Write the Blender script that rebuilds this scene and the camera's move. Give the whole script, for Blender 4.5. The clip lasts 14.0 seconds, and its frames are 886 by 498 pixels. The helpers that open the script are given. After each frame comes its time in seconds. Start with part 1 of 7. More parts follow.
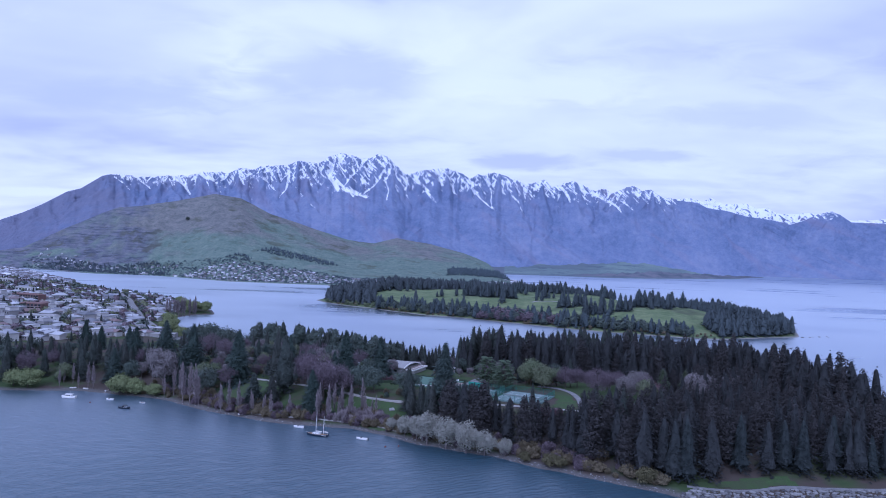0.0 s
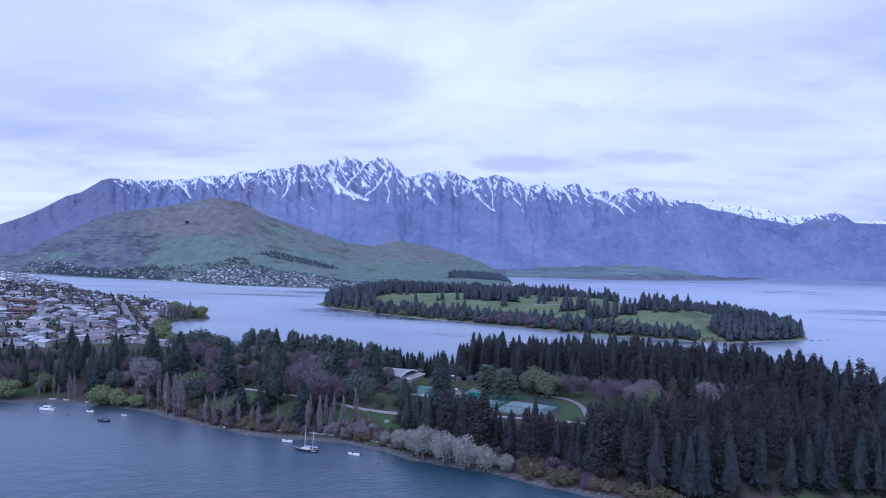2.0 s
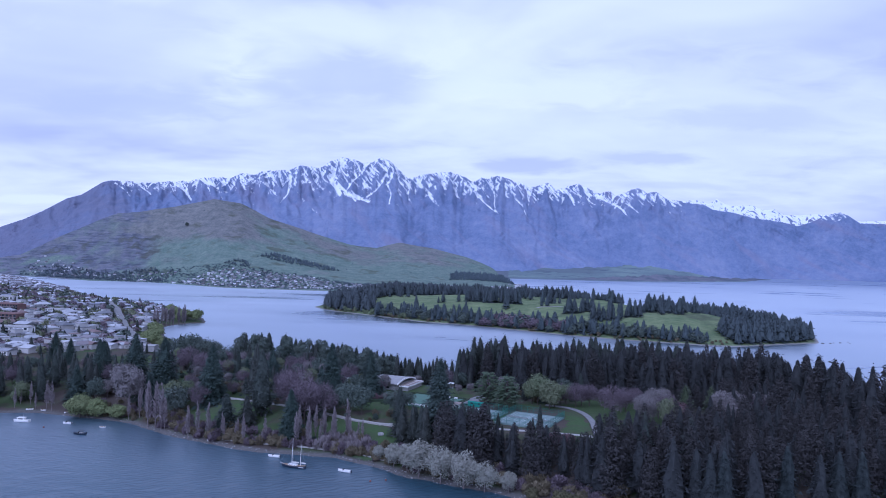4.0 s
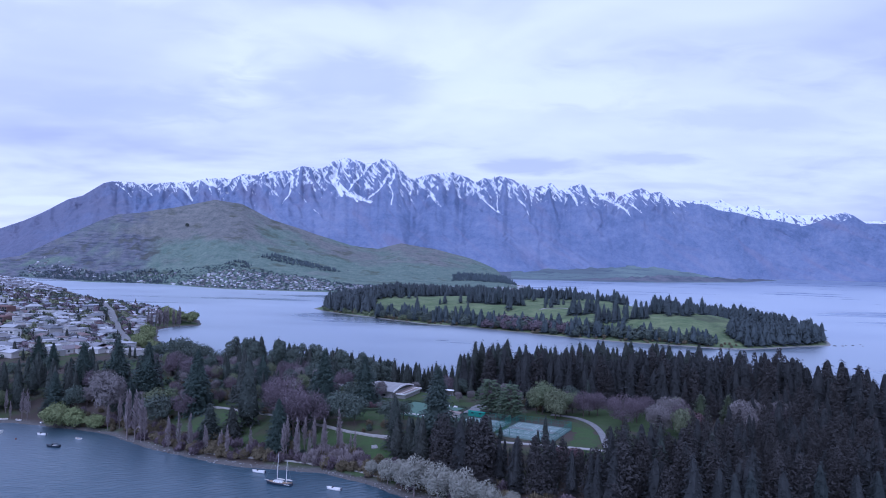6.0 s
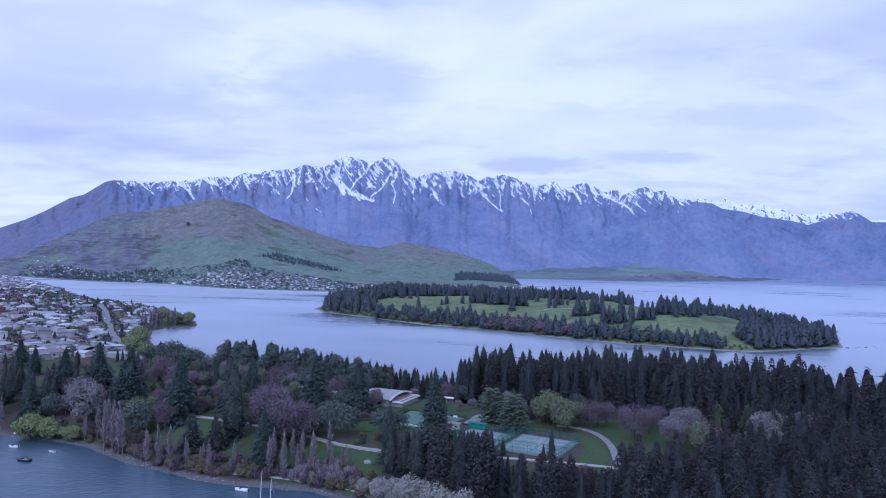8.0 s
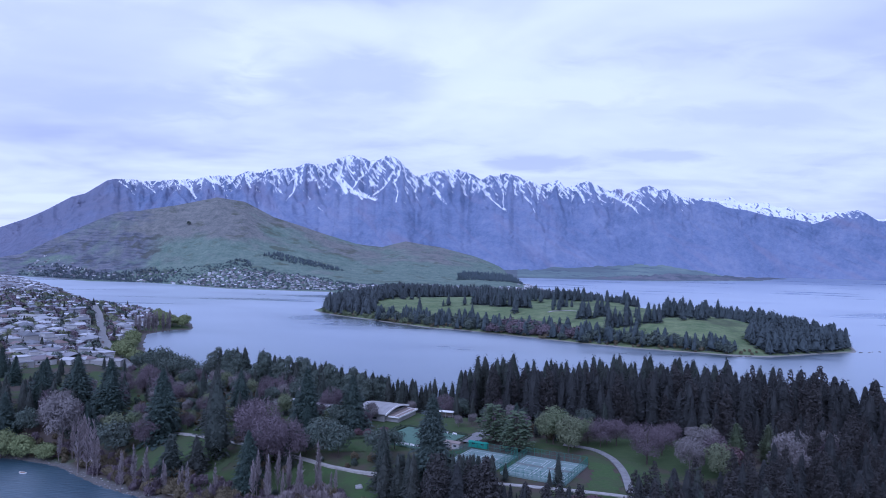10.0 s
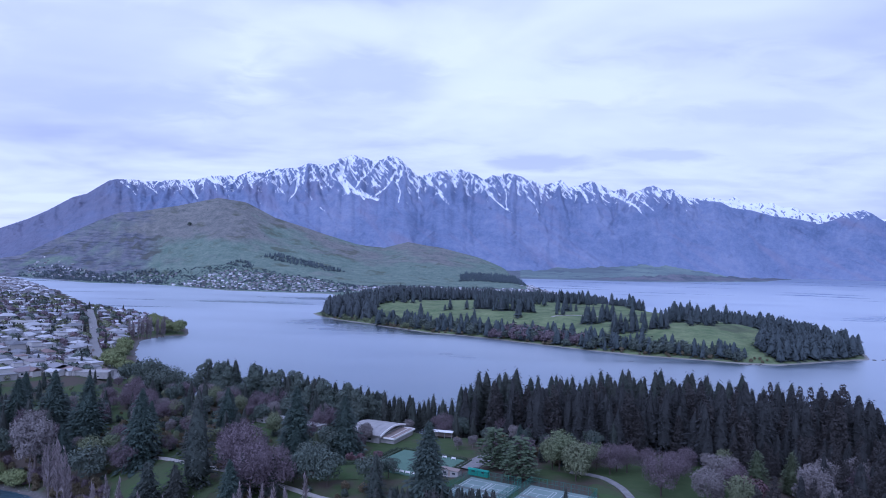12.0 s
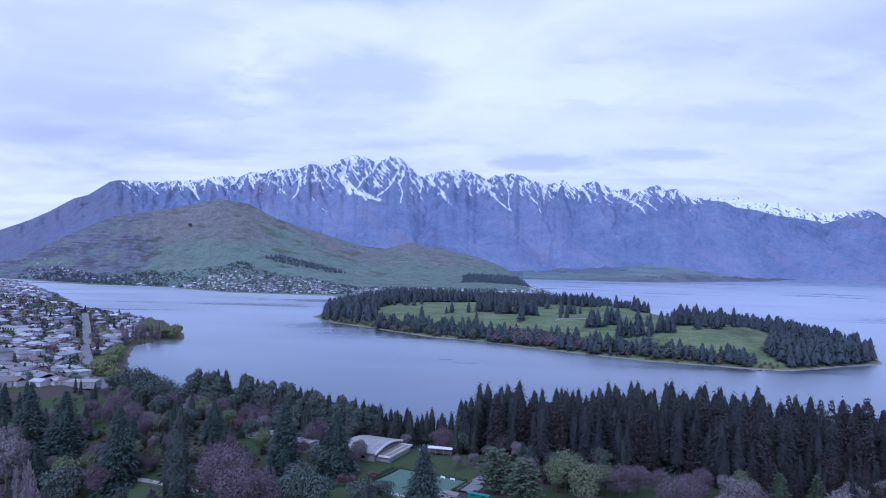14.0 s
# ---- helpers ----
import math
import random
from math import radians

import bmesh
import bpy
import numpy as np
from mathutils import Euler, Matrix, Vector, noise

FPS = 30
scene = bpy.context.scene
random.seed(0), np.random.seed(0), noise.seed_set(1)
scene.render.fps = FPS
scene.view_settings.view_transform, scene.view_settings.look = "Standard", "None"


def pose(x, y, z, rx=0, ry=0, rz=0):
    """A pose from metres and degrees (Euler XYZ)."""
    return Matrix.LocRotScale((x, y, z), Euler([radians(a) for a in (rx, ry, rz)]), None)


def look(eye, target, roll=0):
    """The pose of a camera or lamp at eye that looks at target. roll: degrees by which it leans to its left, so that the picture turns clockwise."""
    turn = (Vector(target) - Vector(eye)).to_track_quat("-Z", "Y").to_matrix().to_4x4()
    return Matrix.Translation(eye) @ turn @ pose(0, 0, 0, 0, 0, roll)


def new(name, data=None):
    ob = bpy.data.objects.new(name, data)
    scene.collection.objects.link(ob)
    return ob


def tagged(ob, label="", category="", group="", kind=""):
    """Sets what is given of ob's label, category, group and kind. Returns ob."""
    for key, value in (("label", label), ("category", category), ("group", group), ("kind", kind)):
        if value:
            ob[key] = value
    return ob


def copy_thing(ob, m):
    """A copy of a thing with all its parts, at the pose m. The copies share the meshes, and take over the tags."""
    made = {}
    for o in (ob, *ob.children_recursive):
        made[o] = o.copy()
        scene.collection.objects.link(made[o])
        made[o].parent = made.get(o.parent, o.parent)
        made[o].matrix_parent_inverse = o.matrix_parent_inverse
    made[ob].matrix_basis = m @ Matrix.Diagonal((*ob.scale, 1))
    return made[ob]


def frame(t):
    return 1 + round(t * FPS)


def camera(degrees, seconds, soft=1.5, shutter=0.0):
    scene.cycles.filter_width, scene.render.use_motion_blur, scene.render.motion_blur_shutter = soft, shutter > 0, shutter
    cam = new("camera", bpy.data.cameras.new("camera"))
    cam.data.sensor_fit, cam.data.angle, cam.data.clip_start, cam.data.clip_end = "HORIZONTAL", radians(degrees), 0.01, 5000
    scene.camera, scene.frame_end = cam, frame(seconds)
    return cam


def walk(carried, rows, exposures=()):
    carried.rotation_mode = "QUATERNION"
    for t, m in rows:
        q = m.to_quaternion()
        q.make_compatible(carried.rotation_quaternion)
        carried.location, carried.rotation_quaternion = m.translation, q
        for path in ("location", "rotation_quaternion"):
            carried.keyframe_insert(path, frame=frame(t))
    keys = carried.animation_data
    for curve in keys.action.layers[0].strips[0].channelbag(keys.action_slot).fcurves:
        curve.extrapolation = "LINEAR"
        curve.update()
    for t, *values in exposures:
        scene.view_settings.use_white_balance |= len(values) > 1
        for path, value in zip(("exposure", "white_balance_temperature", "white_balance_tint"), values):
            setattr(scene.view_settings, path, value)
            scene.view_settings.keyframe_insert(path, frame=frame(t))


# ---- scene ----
cam = camera(65.5, 14.0, soft=1.0)
# seconds, eye x y z, yaw, pitch, roll
ROWS = [
    (0, -14.58, -24.90, 87.79, -0.390, 0.791, 1.879),
    (0.5, -13.89, -20.17, 87.91, -0.356, 0.842, 1.796),
    (1, -13.23, -15.19, 87.99, -0.320, 0.907, 1.726),
    (1.5, -12.58, -10.01, 88.02, -0.280, 0.966, 1.665),
    (2, -11.95, -4.69, 88.03, -0.238, 1.014, 1.614),
    (2.5, -11.34, 0.73, 88.04, -0.193, 1.053, 1.570),
    (3, -10.74, 6.23, 88.05, -0.145, 1.086, 1.532),
    (3.5, -10.16, 11.76, 88.05, -0.095, 1.116, 1.500),
    (4, -9.60, 17.32, 88.05, -0.043, 1.145, 1.473),
    (4.5, -9.05, 22.89, 88.02, 0.011, 1.171, 1.450),
    (5, -8.51, 28.45, 87.97, 0.067, 1.193, 1.432),
    (5.5, -7.99, 33.99, 87.92, 0.124, 1.207, 1.417),
    (6, -7.48, 39.51, 87.89, 0.183, 1.210, 1.406),
    (6.5, -6.98, 45.00, 87.93, 0.243, 1.201, 1.399),
    (7, -6.49, 50.46, 88.07, 0.304, 1.180, 1.395),
    (7.5, -6.01, 55.90, 88.37, 0.366, 1.148, 1.394),
    (8, -5.54, 61.30, 88.86, 0.428, 1.109, 1.395),
    (8.5, -5.07, 66.68, 89.56, 0.491, 1.068, 1.400),
    (9, -4.62, 72.04, 90.49, 0.553, 1.028, 1.406),
    (9.5, -4.17, 77.36, 91.62, 0.616, 0.995, 1.413),
    (10, -3.72, 82.66, 92.92, 0.679, 0.971, 1.421),
    (10.5, -3.28, 87.91, 94.34, 0.742, 0.955, 1.428),
    (11, -2.85, 93.13, 95.82, 0.804, 0.945, 1.433),
    (11.5, -2.41, 98.29, 97.30, 0.865, 0.937, 1.434),
    (12, -1.98, 103.38, 98.73, 0.925, 0.925, 1.430),
    (12.5, -1.56, 108.37, 100.03, 0.984, 0.906, 1.418),
    (13, -1.13, 113.26, 101.11, 1.042, 0.884, 1.395),
    (13.5, -0.70, 118.00, 101.82, 1.098, 0.877, 1.358),
    (14, -0.27, 122.55, 101.84, 1.153, 0.926, 1.305),
]


def aim(yaw, pitch):
    a, b = radians(yaw), radians(pitch)
    return Vector((-math.sin(a) * math.cos(b), math.cos(a) * math.cos(b), math.sin(b))) * 100


walk(cam, [(t, look((x, y, z), Vector((x, y, z)) + aim(yaw, pitch), roll)) for t, x, y, z, yaw, pitch, roll in ROWS],
     [(0, 0.0, 4760, 29), (14, 0.0, 4760, 29)])

# ---- world, sun, exposure ----
O = Vector((-7.0, 50.0, 0.0))


def world_sky():
    w = bpy.data.worlds.new("overcast_sky")
    scene.world = w
    w.use_nodes = True
    nt = w.node_tree
    n, l = nt.nodes, nt.links
    n.clear()

    def add(kind, **kw):
        k = n.new(kind)
        for a, b in kw.items():
            setattr(k, a, b)
        return k

    def maths(op, a, b=None, c=None):
        k = add("ShaderNodeMath", operation=op)
        for i, v in enumerate((a, b, c)):
            if v is None:
                continue
            if isinstance(v, (int, float)):
                k.inputs[i].default_value = v
            else:
                l.new(v, k.inputs[i])
        return k.outputs[0]

    def cloud(scale, detail, offset, rough=0.55, dist=0.6):
        m = add("ShaderNodeVectorMath", operation="ADD")
        l.new(flat, m.inputs[0])
        m.inputs[1].default_value = offset
        k = add("ShaderNodeTexNoise")
        k.inputs["Scale"].default_value, k.inputs["Detail"].default_value = scale, detail
        k.inputs["Roughness"].default_value, k.inputs["Distortion"].default_value = rough, dist
        l.new(m.outputs[0], k.inputs["Vector"])
        return k.outputs["Fac"]

    sky = add("ShaderNodeTexSky", sky_type="NISHITA", sun_disc=False, sun_elevation=radians(28), sun_rotation=radians(200), air_density=1.0, dust_density=2.0)
    tc = add("ShaderNodeTexCoord")
    sep = add("ShaderNodeSeparateXYZ")
    l.new(tc.outputs["Generated"], sep.inputs[0])
    up = maths("ADD", maths("MAXIMUM", sep.outputs[2], 0.0), 0.16)
    comb = add("ShaderNodeCombineXYZ")
    l.new(maths("DIVIDE", sep.outputs[0], up), comb.inputs[0])
    l.new(maths("DIVIDE", sep.outputs[1], up), comb.inputs[1])
    flat = comb.outputs[0]
    stretch = add("ShaderNodeMapping")
    stretch.inputs["Scale"].default_value = (0.75, 1.0, 1.0)
    stretch.inputs["Rotation"].default_value = (0, 0, radians(-18))
    l.new(flat, stretch.inputs["Vector"])
    flat = stretch.outputs[0]
    big = cloud(0.9, 4.0, (3.1, 1.7, 0.4))
    fine = cloud(2.2, 4.0, (7.3, 2.2, 1.0), 0.45, 0.8)
    mix = maths("ADD", maths("MULTIPLY", big, 0.80), maths("MULTIPLY", fine, 0.20))
    ramp = add("ShaderNodeValToRGB")
    e = ramp.color_ramp.elements
    e[0].position, e[0].color = 0.36, SKY_DARK
    e[1].position, e[1].color = 0.62, SKY_BRIGHT
    mid = e.new(0.5)
    mid.color = SKY_MID
    l.new(mix, ramp.inputs[0])
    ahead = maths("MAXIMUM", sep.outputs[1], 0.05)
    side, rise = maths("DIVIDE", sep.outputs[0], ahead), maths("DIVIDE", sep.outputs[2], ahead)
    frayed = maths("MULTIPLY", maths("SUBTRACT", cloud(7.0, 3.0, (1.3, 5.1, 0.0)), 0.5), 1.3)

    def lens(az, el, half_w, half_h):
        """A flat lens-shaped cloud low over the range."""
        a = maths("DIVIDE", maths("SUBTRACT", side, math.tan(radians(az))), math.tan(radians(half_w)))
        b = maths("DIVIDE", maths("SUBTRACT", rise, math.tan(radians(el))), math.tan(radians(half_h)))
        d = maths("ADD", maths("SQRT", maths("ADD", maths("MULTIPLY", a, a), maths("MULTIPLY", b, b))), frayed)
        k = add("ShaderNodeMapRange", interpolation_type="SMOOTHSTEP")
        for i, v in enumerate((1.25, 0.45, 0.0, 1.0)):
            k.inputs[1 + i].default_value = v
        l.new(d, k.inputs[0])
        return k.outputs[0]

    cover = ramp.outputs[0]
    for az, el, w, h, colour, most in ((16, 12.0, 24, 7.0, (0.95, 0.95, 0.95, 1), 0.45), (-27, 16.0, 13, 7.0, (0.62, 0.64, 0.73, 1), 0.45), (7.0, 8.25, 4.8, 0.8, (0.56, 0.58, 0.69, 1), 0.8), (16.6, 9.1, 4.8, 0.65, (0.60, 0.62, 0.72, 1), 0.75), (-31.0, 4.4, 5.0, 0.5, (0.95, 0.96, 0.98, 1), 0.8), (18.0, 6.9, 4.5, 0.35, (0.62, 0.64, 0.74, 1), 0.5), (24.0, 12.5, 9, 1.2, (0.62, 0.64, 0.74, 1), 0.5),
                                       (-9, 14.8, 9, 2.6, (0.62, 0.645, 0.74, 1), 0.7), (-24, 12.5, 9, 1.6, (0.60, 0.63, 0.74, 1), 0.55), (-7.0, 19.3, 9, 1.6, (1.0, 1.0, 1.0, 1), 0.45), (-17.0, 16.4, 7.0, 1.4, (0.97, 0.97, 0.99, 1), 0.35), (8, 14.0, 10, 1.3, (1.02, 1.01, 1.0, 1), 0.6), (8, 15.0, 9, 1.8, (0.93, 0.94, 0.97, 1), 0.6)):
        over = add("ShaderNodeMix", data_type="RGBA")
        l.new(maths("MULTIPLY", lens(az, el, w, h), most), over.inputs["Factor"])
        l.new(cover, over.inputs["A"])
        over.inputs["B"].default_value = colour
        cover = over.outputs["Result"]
    blue = add("ShaderNodeVectorMath", operation="SCALE")
    blue.inputs["Scale"].default_value = 0.1
    l.new(sky.outputs[0], blue.inputs[0])
    both = add("ShaderNodeMix", data_type="RGBA")
    both.inputs["Factor"].default_value = 0.9
    l.new(blue.outputs[0], both.inputs["A"])
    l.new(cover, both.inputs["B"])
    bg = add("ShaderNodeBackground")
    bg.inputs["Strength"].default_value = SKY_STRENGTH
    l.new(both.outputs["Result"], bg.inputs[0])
    out = add("ShaderNodeOutputWorld")
    l.new(bg.outputs[0], out.inputs[0])


SKY_DARK, SKY_MID, SKY_BRIGHT, SKY_STRENGTH = (0.56, 0.58, 0.66, 1), (0.79, 0.80, 0.84, 1), (0.96, 0.96, 0.98, 1), 1.0
world_sky()
sun = new("sun", bpy.data.lights.new("sun", "SUN"))
sun.data.energy, sun.data.angle, sun.data.color = 1.4, radians(40), (0.95, 0.97, 1.0)
sun.matrix_world = look((0, 0, 100), (0.35, 0.8, 99.25))

# ---- materials ----
class Mat:
    """A small builder of node materials."""

    def __init__(self, name, rough=0.8, metal=0.0, spec=0.3):
        self.m = bpy.data.materials.new(name)
        self.m.use_nodes = True
        self.n, self.l = self.m.node_tree.nodes, self.m.node_tree.links
        self.b = self.n["Principled BSDF"]
        self.b.inputs["Roughness"].default_value = rough
        self.b.inputs["Metallic"].default_value = metal
        self.b.inputs["Specular IOR Level"].default_value = spec
        self.tc = self.n.new("ShaderNodeTexCoord")

    def put(self, socket, v):
        if isinstance(v, (int, float)):
            socket.default_value = v
        elif isinstance(v, tuple):
            socket.default_value = v if len(v) == 4 or socket.type == "VECTOR" else (*v, 1)
        else:
            self.l.new(v, socket)

    def coords(self, scale=(1, 1, 1), space="Object", rot=(0, 0, 0)):
        k = self.n.new("ShaderNodeMapping")
        k.inputs["Scale"].default_value = scale
        k.inputs["Rotation"].default_value = rot
        self.l.new(self.tc.outputs[space], k.inputs["Vector"])
        return k.outputs[0]

    def slanted(self, angle, across, along):
        """Places turned about the y axis, then squeezed: for streaks that run slanting down."""
        k = self.n.new("ShaderNodeMapping")
        k.inputs["Scale"].default_value = (across, 0.06 * across, along)
        self.l.new(self.coords(rot=(0, radians(angle), 0)), k.inputs["Vector"])
        return k.outputs[0]

    def noise(self, scale, detail=3.0, rough=0.55, vec=None, dist=0.0):
        k = self.n.new("ShaderNodeTexNoise")
        k.inputs["Scale"].default_value, k.inputs["Detail"].default_value = scale, detail
        k.inputs["Roughness"].default_value, k.inputs["Distortion"].default_value = rough, dist
        self.l.new(vec or self.tc.outputs["Object"], k.inputs["Vector"])
        return k.outputs["Fac"]

    def math(self, op, a, b=0.0, clamp=False):
        k = self.n.new("ShaderNodeMath")
        k.operation, k.use_clamp = op, clamp
        self.put(k.inputs[0], a)
        self.put(k.inputs[1], b)
        return k.outputs[0]

    def ramp(self, fac, *stops):
        k = self.n.new("ShaderNodeValToRGB")
        e = k.color_ramp.elements
        while len(e) < len(stops):
            e.new(0.5)
        for s, (p, c) in zip(e, stops):
            s.position, s.color = p, (*c, 1)
        self.put(k.inputs[0], fac)
        return k.outputs[0]

    def mix(self, fac, a, b):
        k = self.n.new("ShaderNodeMix")
        k.data_type = "RGBA"
        self.put(k.inputs["Factor"], fac)
        self.put(k.inputs["A"], a)
        self.put(k.inputs["B"], b)
        return k.outputs["Result"]

    def attr(self, name):
        k = self.n.new("ShaderNodeAttribute")
        k.attribute_name = name
        return k.outputs["Fac"]

    def height(self):
        k = self.n.new("ShaderNodeSeparateXYZ")
        g = self.n.new("ShaderNodeNewGeometry")
        self.l.new(g.outputs["Position"], k.inputs[0])
        return k.outputs[2]

    def random(self):
        return self.n.new("ShaderNodeObjectInfo").outputs["Random"]

    def island(self):
        return self.n.new("ShaderNodeNewGeometry").outputs["Random Per Island"]

    def color(self, v):
        self.put(self.b.inputs["Base Color"], v)
        return self

    def bump(self, h, strength=0.4, dist=0.1):
        k = self.n.new("ShaderNodeBump")
        k.inputs["Strength"].default_value, k.inputs["Distance"].default_value = strength, dist
        self.l.new(h, k.inputs["Height"])
        self.l.new(k.outputs[0], self.b.inputs["Normal"])
        return self


def varied(name, c1, c2, scale=0.5, rough=0.85, metal=0.0, bump=0.0, spec=0.3):
    m = Mat(name, rough, metal, spec)
    a = m.noise(scale, 4.0)
    b = m.noise(scale * 7, 3.0)
    f = m.math("ADD", m.math("MULTIPLY", a, 0.65), m.math("MULTIPLY", b, 0.35))
    m.color(m.ramp(f, (0.32, c1), (0.68, c2)))
    if bump:
        m.bump(b, bump, 0.05)
    return m.m


def foliage(name, c1, c2, c3, rough=0.75):
    """Leaves or needles: each clump and each tree a little different."""
    m = Mat(name, rough, 0.0, 0.2)
    clump = m.ramp(m.noise(0.55, 2.0, 0.6), (0.34, (0, 0, 0)), (0.66, (1, 1, 1)))
    tint = m.mix(m.math("ADD", m.math("MULTIPLY", m.island(), 0.5), m.math("MULTIPLY", clump, 0.5)), c1, c2)
    tree = m.math("MULTIPLY", m.random(), 0.6)
    m.color(m.mix(tree, tint, c3))
    return m.m


def lake_material():
    """Deep blue-green water; wind puts fine ripples on most of it and leaves smoother lanes."""
    m = Mat("lake_water", 0.06, 0.0, 0.5)
    m.b.inputs["IOR"].default_value = 1.33
    w = m.noise(0.004, 3.0)
    m.color(m.ramp(w, (0.35, (0.020, 0.055, 0.080)), (0.7, (0.028, 0.072, 0.100))))
    calm = m.noise(1.0, 4.0, vec=m.coords((0.0016, 0.005, 1)), dist=0.6)
    m.put(m.b.inputs["Roughness"], m.ramp(calm, (0.34, (0.10, 0.10, 0.10)), (0.44, (0.20, 0.20, 0.20)), (0.66, (0.26, 0.26, 0.26))))
    # towards the distance the wavelets that face the eye carry the sky's gloss
    gloss = m.n.new("ShaderNodeBsdfGlossy")
    gloss.inputs["Color"].default_value = (0.76, 0.83, 0.93, 1)
    m.put(gloss.inputs["Roughness"], m.ramp(calm, (0.30, (0.18, 0.18, 0.18)), (0.44, (0.34, 0.34, 0.34)), (0.64, (0.46, 0.46, 0.46))))
    slant = m.n.new("ShaderNodeLayerWeight")
    slant.inputs["Blend"].default_value = 0.5
    share = m.ramp(slant.outputs["Facing"], (0.60, (0.02, 0.02, 0.02)), (0.72, (0.13, 0.13, 0.13)), (0.82, (0.32, 0.32, 0.32)), (0.90, (0.58, 0.58, 0.58)), (0.97, (0.76, 0.76, 0.76)))
    both = m.n.new("ShaderNodeMixShader")
    m.l.new(share, both.inputs[0])
    m.l.new(m.b.outputs[0], both.inputs[1])
    m.l.new(gloss.outputs[0], both.inputs[2])
    m.l.new(both.outputs[0], m.n["Material Output"].inputs["Surface"])
    k = m.n.new("ShaderNodeTexWave")
    k.wave_type, k.bands_direction = "BANDS", "X"
    k.inputs["Scale"].default_value, k.inputs["Distortion"].default_value = 0.11, 8.0
    k.inputs["Detail"].default_value, k.inputs["Detail Scale"].default_value = 3.0, 1.3
    m.l.new(m.coords((1, 1, 1), rot=(0, 0, radians(62))), k.inputs["Vector"])
    chop = m.noise(1.0, 4.0, vec=m.coords((0.55, 0.3, 1), rot=(0, 0, radians(-20))))
    h = m.math("ADD", m.math("MULTIPLY", k.outputs["Fac"], 0.5), m.math("MULTIPLY", chop, 0.7))
    m.bump(h, 0.55, 0.6)
    return m.m


def land_material(name, grass1, grass2, earth, scale=0.02):
    m = Mat(name, 0.95, 0.0, 0.1)
    a, b, c = m.noise(scale, 4.0), m.noise(scale * 14, 4.0), m.noise(scale * 3.3, 5.0)
    grass = m.mix(b, grass1, grass2)
    soil = m.ramp(m.math("ADD", a, m.math("MULTIPLY", m.math("SUBTRACT", c, 0.5), 0.6)), (0.42, (0, 0, 0)), (0.56, (1, 1, 1)))
    ground = m.mix(soil, grass, earth)
    shore = m.math("ADD", m.height(), m.math("MULTIPLY", m.math("SUBTRACT", c, 0.5), 1.6))
    beach = m.ramp(m.math("MULTIPLY", shore, 0.25), (0.10, (1, 1, 1)), (0.26, (0, 0, 0)))
    stones = m.mix(m.noise(scale * 40, 3.0), (0.065, 0.062, 0.060), (0.17, 0.165, 0.16))
    m.color(m.mix(beach, ground, stones))
    m.bump(b, 0.6, 0.4)
    return m.m


def far_material(name, green1, green2, tan_from):
    """Hill grass and schist: tan on the heights, green below, rock on the steep left flank; haze is painted into tan
    and rock as blue.
    """
    m = Mat(name, 0.95, 0.0, 0.1)
    a, b, c = m.noise(0.0035, 5.0, 0.6), m.noise(0.03, 5.0, 0.65), m.noise(0.011, 5.0, 0.6)
    fine = m.noise(0.11, 5.0, 0.75)
    ledges = m.noise(1.0, 5.0, 0.7, vec=m.coords((0.016, 0.016, 0.13)), dist=0.8)
    green = m.mix(m.ramp(m.math("ADD", m.math("MULTIPLY", b, 0.5), m.math("MULTIPLY", fine, 0.5)), (0.36, (0, 0, 0)), (0.64, (1, 1, 1))), green1, green2)
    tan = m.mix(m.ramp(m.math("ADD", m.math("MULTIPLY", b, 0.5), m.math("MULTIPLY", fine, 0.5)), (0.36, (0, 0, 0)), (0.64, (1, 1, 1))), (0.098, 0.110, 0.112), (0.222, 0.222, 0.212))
    z = m.math("ADD", m.math("MULTIPLY", m.height(), 0.0045), m.math("MULTIPLY", m.math("SUBTRACT", a, 0.5), 3.2))
    cover = m.mix(m.ramp(m.math("MULTIPLY", z, 0.5), (tan_from / 2, (0, 0, 0)), (tan_from / 2 + 0.22, (1, 1, 1))), green, tan)
    rock = m.ramp(m.math("ADD", m.attr("gully"), m.math("MULTIPLY", m.math("SUBTRACT", c, 0.5), 1.6)), (0.5, (0, 0, 0)), (0.8, (1, 1, 1)))
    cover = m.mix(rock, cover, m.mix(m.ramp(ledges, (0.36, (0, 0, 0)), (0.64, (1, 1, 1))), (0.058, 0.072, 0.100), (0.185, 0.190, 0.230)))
    stones = m.math("MULTIPLY", m.math("ADD", m.height(), m.math("MULTIPLY", b, 1.2)), 0.32)
    cover = m.mix(m.ramp(stones, (0.28, (1, 1, 1)), (0.52, (0, 0, 0))), m.mix(m.ramp(c, (0.56, (0, 0, 0)), (0.66, (0.7, 0.7, 0.7))), cover, (0.075, 0.085, 0.06)), (0.27, 0.26, 0.25))
    m.color(cover)
    m.bump(m.math("ADD", b, m.math("MULTIPLY", c, 2.0)), 0.9, 8.0)
    return m.m


